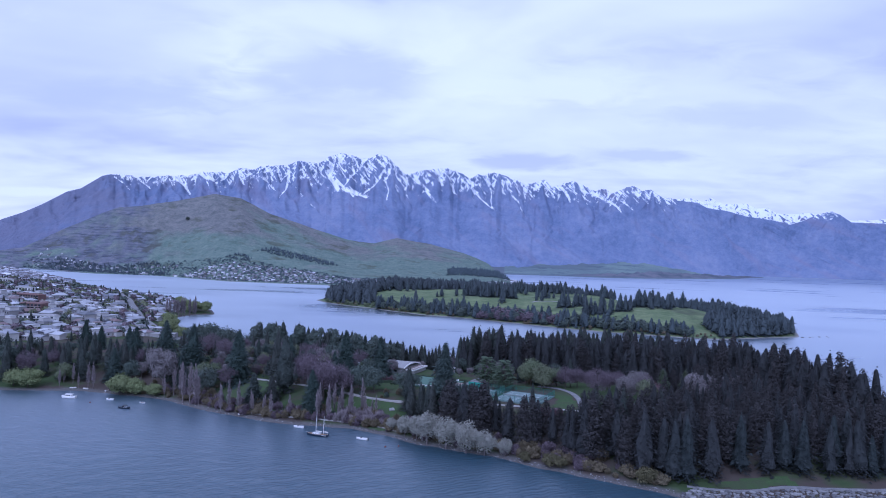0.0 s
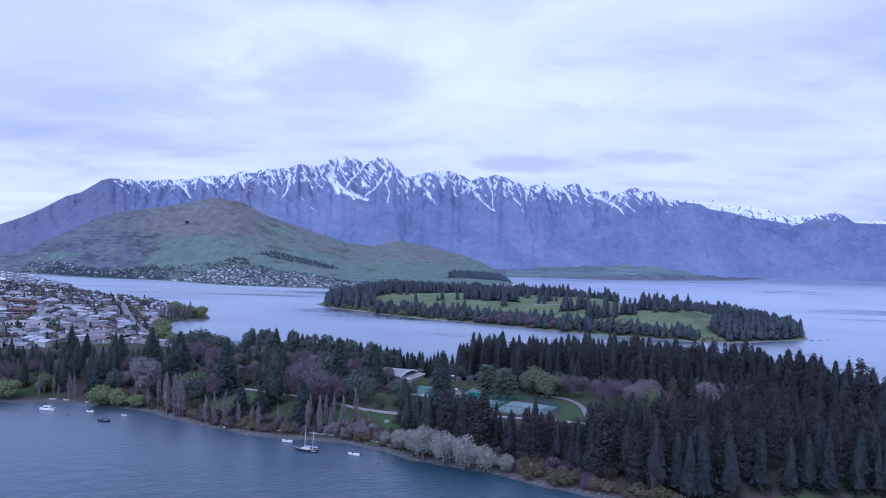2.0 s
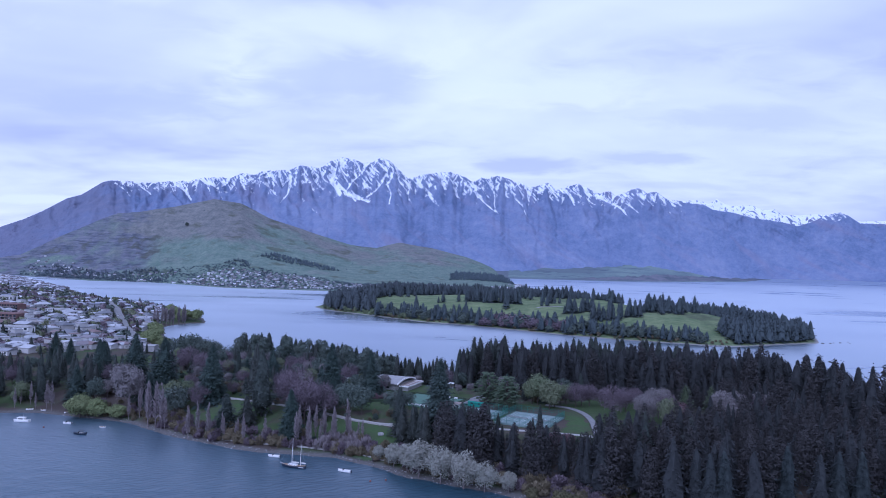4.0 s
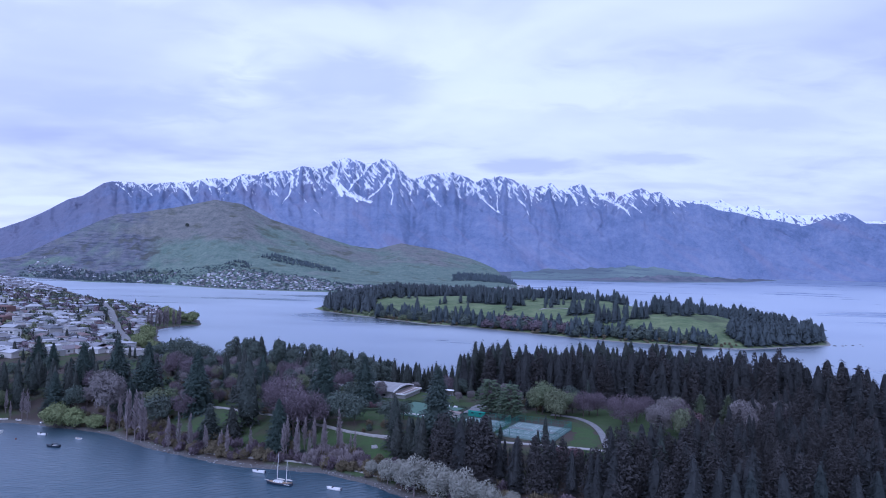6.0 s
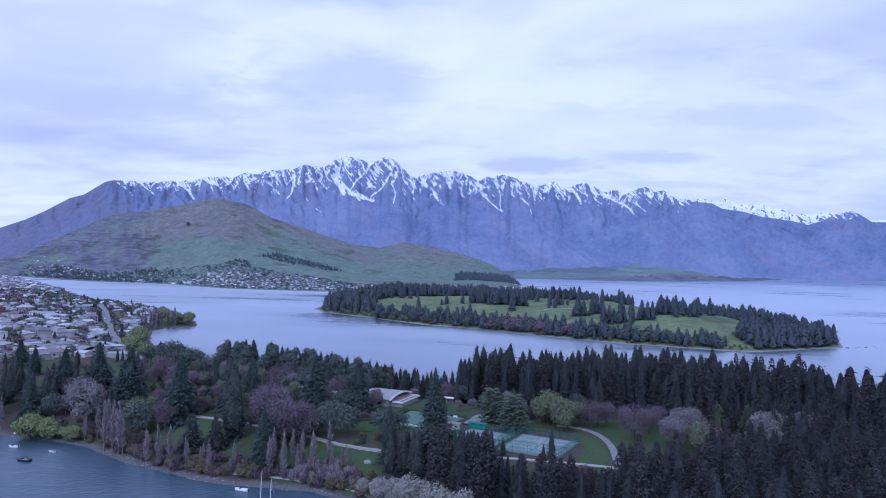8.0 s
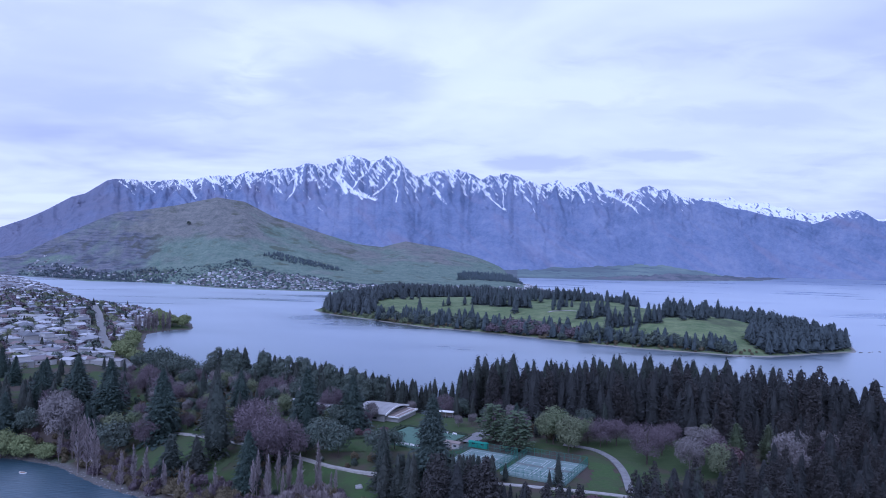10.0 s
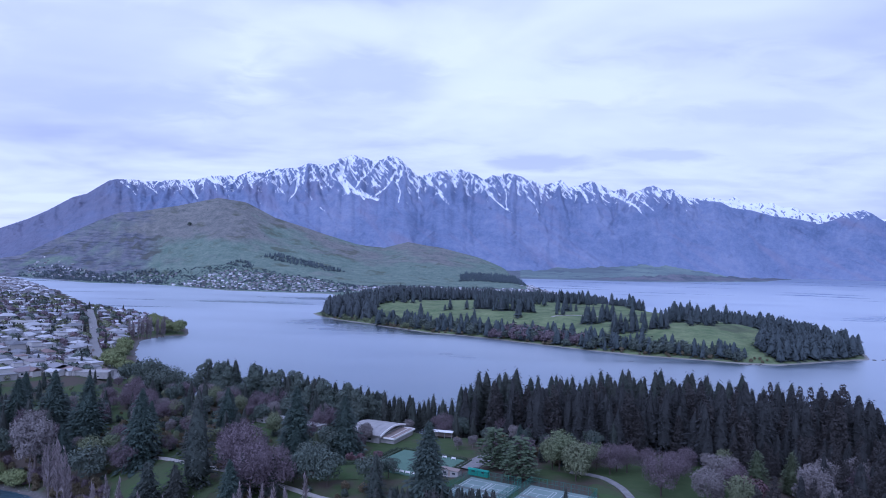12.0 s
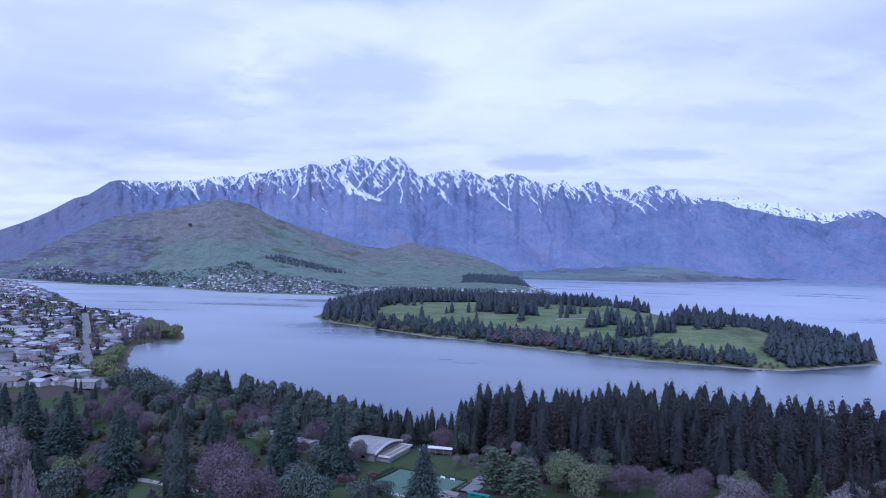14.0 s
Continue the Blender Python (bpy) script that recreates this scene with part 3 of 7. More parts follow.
def build_mountains():
    az = np.arange(-38, 38.01, 0.068)
    uu = np.concatenate([np.linspace(0, 0.5, 50)[:-1], np.linspace(0.5, 1, 96)])
    A, U = np.meshgrid(az, uu)
    foot_r = np.interp(A, [-52, -30, -5, 5, 22, 26, 52], [3450, 3450, 3500, 3700, 4180, 4380, 4420])
    crest_r = np.interp(A, [-52, 20, 30, 52], [4560, 4600, 4700, 4700])
    R = foot_r + (crest_r - foot_r) * U
    el = np.interp(A, RIDGE_AZ, RIDGE_EL)
    crest = 90 + crest_r * np.tan(np.radians(el))
    down = 1 - U
    # main spurs: straight-sided ridges between the nearest two spur lines
    wander = 1.9 * fbm(A * 0.25, U * 2.6, 50, 3) * down ** 0.6 + 0.25 * fbm(A * 1.1, U * 7, 51, 3)
    near, second, which = np.full(A.shape, 99.0), np.full(A.shape, 99.0), np.zeros(A.shape)
    for k, (a0, drift) in enumerate(SPURS):
        d = np.abs(A + wander - a0 - drift * down ** 1.2)
        closer = d < near
        second = np.where(closer, near, np.minimum(second, d))
        near, which = np.where(closer, d, near), np.where(closer, k, which)
    spur = (second - near) / (second + near + 1e-6)
    # ribs run down both sides of each spur, and smaller ribs down theirs
    bend = fbm(A * 0.7, U * 5, 52, 3)
    rib = folded(4.6 * U + 1.0 * near + 0.37 * which + 0.55 * bend)
    small = folded(0.95 * (A - 7.0 * down) + 0.9 * fbm(A * 1.3, U * 9, 54, 4))
    strata = folded(0.9 * A + 9.5 * U + 1.0 * fbm(A * 0.9, U * 4, 55, 4))
    bell = (np.clip(U * (1 - U) * 4, 0, 1)) ** 0.7
    calm = np.interp(A, [-40, -27, -20, 17, 22, 40], [0.38, 0.42, 1.0, 1.0, 0.65, 0.5])
    prof = 0.40 * U + 0.60 * U ** 1.7
    high = smooth01((U - 0.58) / 0.32)
    relief = (spur - 0.45) * (34 * bell + 14 * U ** 4) + (rib - 0.5) * (8 * bell + 30 * high) + (small - 0.5) * (13 * high) + (strata - 0.5) * (2 + 8 * high)
    rough = fbm(A * 0.8, U * 6, 53, 5, 0.55) * (22 * bell + 14 * high) + fbm(A * 7, U * 40, 56, 3, 0.6) * (1.5 + 6 * high)
    Z = lake_level(R) * (1 - U) + crest * prof + calm * smooth01(U / 0.12) * (relief + rough)
    soft = blurred(Z, 24)
    Z = soft + (Z - soft) * (0.25 + 0.75 * high)
    # the skyline keeps its heights
    want = np.tan(np.radians(np.interp(az, RIDGE_AZ, RIDGE_EL))) + np.interp(az, [-28, -20, 18, 22], [0.0, 0.0018, 0.0018, 0.0005]) * fbm(az * 3.4, az * 0, 59, 3, 0.8)
    for _ in range(2):
        lack = want - ((Z - 90) / R).max(0)
        lack = np.convolve(np.pad(lack, 1, mode="edge"), np.ones(3) / 3, mode="valid")
        Z = Z + lack[None, :] * R * U ** 2.2
    E = np.degrees(np.arctan((Z - 90) / R))
    top = np.interp(A, RIDGE_AZ, RIDGE_EL)
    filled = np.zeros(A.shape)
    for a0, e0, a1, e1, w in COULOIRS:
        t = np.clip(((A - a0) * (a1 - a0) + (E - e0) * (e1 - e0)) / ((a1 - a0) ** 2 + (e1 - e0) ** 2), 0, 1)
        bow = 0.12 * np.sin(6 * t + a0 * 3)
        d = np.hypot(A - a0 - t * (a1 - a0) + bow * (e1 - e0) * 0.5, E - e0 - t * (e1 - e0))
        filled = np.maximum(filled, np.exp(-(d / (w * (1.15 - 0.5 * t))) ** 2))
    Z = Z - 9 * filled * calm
    hollow = (blurred(Z, 6) - Z) / 5.0
    drop = top - E
    reach = np.interp(A, [-40, -27, -24, -18, -12, -9, -5, -2, 4, 8, 12, 17, 19, 21, 27, 29, 30.6, 31.2, 40], [0.1, 0.15, 0.5, 1.0, 1.35, 2.1, 1.9, 1.3, 1.25, 1.0, 1.15, 0.9, 0.5, 0.15, 0.1, 0.5, 0.5, 0.1, 0.1])
    snow = 1.18 - 0.95 * drop / (reach + 0.05) + 0.30 * np.clip(hollow, -1.2, 1.2) + 0.5 * (0.45 - rib) + 0.30 * (0.5 - small) + 0.25 * (strata - 0.5) + 0.28 * fbm(A * 1.2, U * 8, 58, 4, 0.6)
    snow = np.where(drop < 0.2 * reach + 0.1, snow - 0.35 * folded(0.35 * A + 0.3), snow)
    snow = snow + np.interp(A, [-40, -26.6, -25.5, 19, 20.2, 28.2, 29.2, 30.5, 31.2, 40], [-2, -2, 0, 0, -1.6, -1.6, 0, 0, -2, -2])
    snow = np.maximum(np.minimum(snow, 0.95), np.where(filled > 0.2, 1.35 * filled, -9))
    back = np.linspace(0.02, 0.2, 5)[:, None]
    A, R = np.concatenate([A, np.repeat(A[-1:], 5, 0)]), np.concatenate([R, R[-1:] + 1100 * back])
    Z, snow = np.concatenate([Z, Z[-1:] - 700 * back]), np.concatenate([snow, np.repeat(snow[-1:], 5, 0)])
    a = np.radians(A)
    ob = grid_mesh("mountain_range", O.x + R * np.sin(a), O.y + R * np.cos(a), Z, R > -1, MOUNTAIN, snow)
    tagged(ob, "rugged mountain range tinted haze-blue, with snow in its upper gullies", "mountain", kind="structure")
    az = np.arange(15, 52, 0.06)
    uu = np.linspace(0, 1.15, 60)
    A, U = np.meshgrid(az, uu)
    R = 4640 + 150 * U
    far_el = np.interp(A, [15, 17.7, 19.4, 20.2, 21.2, 21.8, 22.2, 22.8, 23.7, 24.3, 25.1, 25.8, 26.5, 27.3, 28.2, 28.9, 30.9, 31.5, 40, 52], [4.6, 5.42, 5.33, 5.41, 5.14, 5.47, 5.17, 4.95, 4.94, 5.02, 4.59, 4.67, 4.25, 4.16, 4.27, 4.26, 3.8, 3.71, 3.9, 3.0])
    jag = fbm(A * 2.2, A * 0, 8, 3, 0.6)
    crest = 90 + 4790 * np.tan(np.radians(far_el)) + 4 * jag
    form = folded(0.55 * A - 0.8 * U + 0.6 * fbm(A, U * 3, 14, 3))
    crag = folded(1.3 * A + 1.6 * U + 0.9 * fbm(A * 1.5, U * 4, 15, 3))
    Z = crest * np.where(U <= 1, 0.62 + 0.38 * U, 1.38 - 0.38 * U) + ((form - 0.5) * 46 + (crag - 0.5) * 20 + 12 * fbm(A * 3, U * 7, 16, 4)) * np.clip(U * (1.0 - U), 0, 1) * 3
    snow = 1.35 - 0.9 * (crag > 0.72) * (0.6 + fbm(A * 3, U * 9, 17, 3)) + (U - 0.8) * 0.6
    a = np.radians(A)
    ob = grid_mesh("far_mountain_range", O.x + R * np.sin(a), O.y + R * np.cos(a), Z, U > -1, FAR_MOUNTAIN, snow)
    tagged(ob, "distant snow-covered mountain range behind the nearer ridge", "mountain", kind="structure")


def build_lake():
    az = np.radians(np.arange(0, 360.1, 3.0))
    rr = np.concatenate([[0.0], np.geomspace(20, 4900, 60)])
    A, R = np.meshgrid(az, rr)
    ob = grid_mesh("water", O.x + R * np.sin(A), O.y + R * np.cos(A), lake_level(R), R >= 0, LAKE)
    tagged(ob, "calm grey-blue lake with fine ripples", "lake", kind="structure")


build_lake()
build_near_land()
build_far_land()
build_flats()
build_mountains()

# ---- trees ----
def fir_arrays(seed, h, radius, whorls, per, droop=0.35, bare=0.06, top=1.0, fine=1.0):
    """Needle sprays of a conifer: boughs in loose tiers, each set with small hanging sprays."""
    rnd = random.Random(seed)
    v, f = [], []
    steps = (0.34, 0.52, 0.66, 0.79, 0.9, 1.0) if fine <= 1 else (0.4, 0.62, 0.82, 1.0)
    for i in range(whorls):
        u = bare + (1 - bare) * (i / whorls) ** 0.92
        z = h * u
        reach = radius * (min(1.0, 1.3 * (1 - u)) ** 0.60 + 0.03) * top * rnd.uniform(0.68, 1.14)
        n = max(3, int(per * (0.45 + 0.55 * (1 - u))))
        a0 = rnd.uniform(0, 6.28)
        for k in range(n):
            a = a0 + 6.283 * k / n + rnd.uniform(-0.3, 0.3)
            L = reach * rnd.uniform(0.72, 1.12) * (0.92 + 0.16 * math.sin(2 * a + seed) + 0.12 * math.sin(5 * a + 3 * u * seed))
            zz = z + rnd.uniform(-1.6, 1.6) * h / whorls
            d = droop * rnd.uniform(0.4, 1.4)
            for q in steps:
                q += rnd.uniform(-0.07, 0.07)
                aa = a + rnd.uniform(-0.36, 0.36)
                ca, sa = math.cos(aa), math.sin(aa)
                px, py, pz = ca * L * q, sa * L * q, zz - d * L * q * q * 0.8 + rnd.uniform(-0.35, 0.35)
                k = (0.07 * L + 0.40) * fine * (1.05 - 0.3 * u) * rnd.uniform(0.7, 1.3)
                w = k * rnd.uniform(0.45, 0.8)
                tip = -k * (d * 0.9 + rnd.uniform(-0.2, 0.45))
                tw = rnd.uniform(-0.4, 0.4) * w
                b = len(v)
                v += [(px - ca * k * 0.5 - sa * w, py - sa * k * 0.5 + ca * w, pz + tw), (px - ca * k * 0.5 + sa * w, py - sa * k * 0.5 - ca * w, pz - tw), (px + ca * k * 1.1, py + sa * k * 1.1, pz + tip)]
                f += [(b, b + 1, b + 2)]
    # the dense inner crown
    b = len(v)
    rings = (bare, bare + 0.1, 0.3, 0.5, 0.68, 0.84, 0.95)
    for i, u in enumerate(rings):
        for k in range(7):
            a = 0.898 * k + 0.4 * i
            r = (0.05 if i == 0 else 0.64) * radius * (min(1.0, 1.3 * (1 - u)) ** 0.66) * rnd.uniform(0.65, 1.15)
            v.append((r * math.cos(a), r * math.sin(a), h * u + rnd.uniform(-0.4, 0.4)))
        if i:
            o, c = b + 7 * (i - 1), b + 7 * i
            for k in range(7):
                f += [(o + k, o + (k + 1) % 7, c + k), (o + (k + 1) % 7, c + (k + 1) % 7, c + k)]
    v.append((0, 0, h * 0.985))
    o, t = b + 7 * (len(rings) - 1), len(v) - 1
    f += [(o + k, o + (k + 1) % 7, t) for k in range(7)]
    return np.array(v), f


def tube_arrays(points, radii, sides=6):
    v, f = [], []
    for i, (p, r) in enumerate(zip(points, radii)):
        q = points[min(i + 1, len(points) - 1)] - points[max(i - 1, 0)]
        rot = q.to_track_quat("Z", "Y").to_matrix()
        for k in range(sides):
            a = 6.2832 * k / sides
            v.append(p + rot @ Vector((r * math.cos(a), r * math.sin(a), 0)))
        if i:
            o, c = (i - 1) * sides, i * sides
            f += [(o + k, o + (k + 1) % sides, c + (k + 1) % sides, c + k) for k in range(sides)]
    return np.array([tuple(p) for p in v]), f


def joined(pieces):
    vs, fs, n = [], [], 0
    for v, f in pieces:
        vs.append(np.asarray(v))
        fs += [tuple(i + n for i in q) for q in f]
        n += len(v)
    return np.concatenate(vs), fs


def clump_arrays(seed, lobes, count, size, upward=0.0, long=1.0):
    """Leaf clumps over rounded lobes (x, y, z, rx, ry, rz): small ragged leaves, open between."""
    rnd = random.Random(seed)
    v, f = [], []
    weight = [l[3] * l[5] for l in lobes]
    size *= 0.78
    for _ in range(count * 2):
        cx, cy, cz, rx, ry, rz = rnd.choices(lobes, weight)[0]
        a, c = rnd.uniform(0, 6.283), rnd.uniform(-0.75, 1)
        s = math.sqrt(1 - c * c)
        r = rnd.uniform(0.55, 1.0) ** 0.6 * rnd.uniform(0.86, 1.12)
        d = Vector((s * math.cos(a), s * math.sin(a), c))
        p = Vector((cx + rx * r * d.x, cy + ry * r * d.y, cz + rz * r * d.z))
        n = (d + Vector((rnd.uniform(-0.7, 0.7), rnd.uniform(-0.7, 0.7), rnd.uniform(-0.5, 0.7)))).normalized()
        t = (n.cross(Vector((rnd.uniform(-1, 1), rnd.uniform(-1, 1), rnd.uniform(-1, 1))))).normalized()
        if upward:
            t = (t * (1 - upward) + (d * 0.7 + Vector((0, 0, 1))).normalized() * upward).normalized()
        w = n.cross(t).normalized()
        k = size * rnd.uniform(0.6, 1.4)
        b = len(v)
        v += [tuple(p - t * k * long - w * k * 0.3), tuple(p + w * k * 0.75 + n * k * 0.15 - t * k * 0.3), tuple(p + t * k * long)]
        f += [(b, b + 1, b + 2)]
    return np.array(v), f


def limb_arrays(seed, h, spread, start=0.3, limbs=7, thick=0.02):
    rnd = random.Random(seed)
    lean = Vector((rnd.uniform(-0.04, 0.04), rnd.uniform(-0.04, 0.04), 1))
    stem = [Vector((0, 0, -0.8)), lean * h * 0.35, lean * h * 0.8]
    out = [tube_arrays(stem, [h * thick * 1.2, h * thick * 0.8, h * thick * 0.2])]
    for i in range(limbs):
        u = start + (0.75 - start) * i / limbs
        a = 2.4 * i + rnd.uniform(-0.4, 0.4)
        p = lean * h * u
        e = Vector((math.cos(a), math.sin(a), 0)) * spread * rnd.uniform(0.6, 0.9)
        out.append(tube_arrays([p, p + e * 0.5 + Vector((0, 0, h * 0.10)), p + e + Vector((0, 0, h * 0.26))], [h * thick * 0.5, h * thick * 0.3, h * thick * 0.08], 5))
    return joined(out)


def part(name, arrays, material, parent, label=""):
    ob = mesh_object(name, np.asarray(arrays[0]).tolist(), arrays[1], material, parent)
    return tagged(ob, label)


class Kind:
    """A kind of plant or thing: built in a few sorts, the first of each used as it is, then copied."""

    def __init__(self, sorts):
        self.sorts, self.used = sorts, set()

    def plant(self, x, y, z, scale, turn, pick):
        ob = self.sorts[pick % len(self.sorts)]
        m = Matrix.Translation((x, y, z)) @ Matrix.Rotation(turn, 4, "Z")
        if ob in self.used:
            return copy_thing(ob, m @ Matrix.Scale(scale / ob.scale[0], 4))
        self.used.add(ob)
        ob.matrix_basis = m @ Matrix.Scale(scale, 4)
        return ob


def tree(name, crown, trunk, crown_mat, label, category, group="", bark=None):
    base = new(name)
    part("trunk", trunk, bark or BARK, base)
    part("crown", crown, crown_mat, base)
    return tagged(base, label, category, group)


def conifer(seed, h, radius, mat, label, name="fir_tree", group="park firs", whorls=32, per=12, droop=0.4, bare=0.06, fine=1.0):
    trunk = tube_arrays([Vector((0, 0, -0.8)), Vector((0, 0, h * 0.5)), Vector((0, 0, h * 0.96))], [h * 0.016, h * 0.010, h * 0.002])
    return tree(name, fir_arrays(seed, h, radius, whorls, per, droop, bare, 1.0, fine), trunk, mat, label, "conifer tree", group)


def broadleaf(seed, h, radius, mat, label, name="broadleaf_tree", count=1100, size=0.75, group="", bare=0.22, upward=0.0, long=1.0, bark=None):
    rnd = random.Random(seed)
    mid = h * (0.5 + bare * 0.5)
    lobes = [(0, 0, mid, radius * 0.72, radius * 0.72, h * (0.5 - bare * 0.5))]
    for i in range(8):
        a = 0.785 * i + rnd.uniform(-0.3, 0.3)
        q = radius * rnd.uniform(0.4, 0.62)
        lobes.append((q * math.cos(a), q * math.sin(a), mid + h * rnd.uniform(-0.2, 0.22), radius * rnd.uniform(0.35, 0.5), radius * rnd.uniform(0.35, 0.5), h * rnd.uniform(0.14, 0.22)))
    crown = clump_arrays(seed, lobes, count, size, upward, long)
    return tree(name, crown, limb_arrays(seed, h, radius * 0.8, 0.22, 7 if bare > 0.1 else 0), mat, label, "tree", group, bark)


def poplar(seed, h, radius, mat, label, name="poplar_tree", count=120):
    rnd = random.Random(seed)
    lobes = [(rnd.uniform(-0.2, 0.2), rnd.uniform(-0.2, 0.2), h * u, radius * w, radius * w, h * 0.16) for u, w in ((0.3, 0.8), (0.45, 1.0), (0.6, 0.9), (0.75, 0.65), (0.88, 0.35))]
    return tree(name, clump_arrays(seed, lobes, count, 0.33, 0.88, 3.2), limb_arrays(seed, h * 1.1, radius * 0.6, 0.15, 9, 0.012), mat, label, "tree", "shore poplars", PALE_BARK)


def cedar_tree(seed, h, radius):
    """Flat tiers of foliage on level boughs."""
    rnd = random.Random(seed)
    v, f = [], []
    for i in range(15):
        u = 0.12 + 0.86 * i / 15
        n = 9 if u < 0.7 else 6
        reach = radius * (1.0 - 0.72 * u ** 2.4) * (0.75 + 0.25 * min(1, u / 0.3))
        for k in range(n):
            a = 6.283 * (k + rnd.random() * 0.6) / n + i
            L = reach * rnd.uniform(0.7, 1.1)
            for q in range(9):
                s = rnd.uniform(0.35, 1.0)
                cx, cy = L * s * math.cos(a + rnd.uniform(-0.22, 0.22)), L * s * math.sin(a + rnd.uniform(-0.22, 0.22))
                cz = h * u + rnd.uniform(-0.15, 0.25) - 0.05 * L * s
                w = rnd.uniform(0.5, 1.1)
                b, ang = len(v), rnd.uniform(0, 6.28)
                for j in range(5):
                    t = ang + 1.2566 * j
                    v.append((cx + w * math.cos(t) * rnd.uniform(0.7, 1.2), cy + w * math.sin(t) * rnd.uniform(0.7, 1.2), cz - 0.12 * w))
                v.append((cx, cy, cz + 0.35 * w))
                f += [(b + j, b + (j + 1) % 5, b + 5) for j in range(5)]
    trunk = limb_arrays(seed, h, radius * 0.8, 0.15, 12, 0.022)
    return tree("cedar_tree", (np.array(v), f), trunk, CEDAR, "large spreading blue-green cedar beside the tennis courts", "cedar tree")


def scatter(poly, spacing, seed, accept=None):
    """Jittered places inside a polygon."""
    rnd = random.Random(seed)
    xs, ys = [p[0] for p in poly], [p[1] for p in poly]
    out = []
    y = min(ys)
    row = 0
    while y < max(ys):
        x = min(xs) + (row % 2) * spacing / 2
        while x < max(xs):
            px, py = x + rnd.uniform(-0.4, 0.4) * spacing, y + rnd.uniform(-0.4, 0.4) * spacing
            if accept is None or accept(px, py):
                out.append((px, py))
            x += spacing
        y += spacing * 0.87
        row += 1
    P = np.array(out)
    ok = inside_distance(P[:, 0], P[:, 1], poly) > 0
    return P[ok]


SMALL_FIR = [fir_arrays(s, 16, 3.6, 12, 7, fine=1.7) for s in (11, 12, 13)]
rnd = random.Random(8)


GX, GY = np.arange(-900, 261, 4.0), np.arange(200, 1681, 4.0)
GZ = near_height(*np.meshgrid(GX, GY))


def ground(x, y):
    """The ground's height at a place on this side, between the nearest corners of a fine grid."""
    if not (GX[0] < x < GX[-2] and GY[0] < y < GY[-2]):
        return float(near_height(np.array([x]), np.array([y]))[0])
    i, j = (x - GX[0]) / 4.0, (y - GY[0]) / 4.0
    a, b = int(i), int(j)
    u, v = i - a, j - b
    return float((GZ[b, a] * (1 - u) + GZ[b, a + 1] * u) * (1 - v) + (GZ[b + 1, a] * (1 - u) + GZ[b + 1, a + 1] * u) * v)


def is_open(P):
    """Which of these places lie in the park's open ground."""
    return np.max([inside_distance(P[:, 0], P[:, 1], o) for o in OPEN], axis=0)


def clear_view(x, y):
    """The height under which trees stay low before the courts and the lawns, as they do in the park."""
    k = (x + 5.5) / max(y - 60.4, 1)
    top = 99.0
    if 0.065 < k < 0.19 and y < 338:
        top = 88.7 - 75.2 * (y - 60.4) / 277 - 0.5
    elif 0.19 <= k < 0.250 and y < 325:
        top = 88.7 - 75.7 * (y - 60.4) / 262 - 0.5
    return top


def green_sight(x, y):
    """The height under which trees stay low before the bowling green."""
    k = (x + 2.9) / max(y - 93, 1)
    return 95.8 - 0.302 * math.hypot(x + 2.9, y - 93) if -0.085 < k < 0.10 and y < 383 else 99.0


FIR_LABEL = "tall dark green fir tree in the lakeside park"
fir = Kind([conifer(s, 26, r, FIR, FIR_LABEL, droop=d) for s, r, d in ((1, 5.9, 0.35), (2, 5.2, 0.45), (3, 6.4, 0.3), (4, 5.6, 0.5))])
edge_fir = Kind([conifer(s, 26, r, WOOD, "dark brown-green fir at the edge of the wood", "edge_fir_tree", "wood edge firs", 28, 10, d, 0.04, 1.15) for s, r, d in ((21, 6.4, 0.35), (22, 5.8, 0.45), (23, 7.0, 0.3))])
slim = Kind([conifer(s, 16, r, FIR, "slim dark fir at the far edge of the park", "slim_fir_tree", "slim firs", 20, 8, bare=b, fine=1.1) for s, r, b in ((5, 3.6, 0.2), (6, 3.0, 0.28), (8, 4.0, 0.15))])
cypress = Kind([conifer(s, 16, 4.6, CYPRESS, "dense yellow-green columnar cypress", "cypress_tree", "cypresses", 34, 20, -0.5, 0.0, 0.9) for s in (10, 20)])
cone = Kind([conifer(s, 24, 7.2, CONE, "broad conical dark green sequoia in the park", "sequoia_tree", "park sequoias", 56, 30, 0.5, 0.02, 0.95) for s in (7, 9)])


def at_top(kind, height, x, y, top):
    z = ground(x, y)
    return kind.plant(x, y, z, max(top - z, 4) / height, rnd.uniform(0, 6.28), rnd.randrange(4))


def pine_tree(seed):
    r = random.Random(seed)
    lobes = [(r.uniform(-1.5, 1.5), r.uniform(-1.5, 1.5), 22 * u, w, w, 2.6) for u, w in ((0.3, 3.4), (0.42, 4.6), (0.54, 5.0), (0.66, 4.4), (0.78, 3.6), (0.9, 2.2))]
    return tree("pine_tree", clump_arrays(seed, lobes, 1700, 0.58, 0.15, 1.2), limb_arrays(seed, 23, 3.5, 0.25, 8, 0.016), DARKLEAF, "full-crowned dark pine above the bay", "pine tree", "bay pines")


pine = Kind([pine_tree(s) for s in (62, 63, 64)])
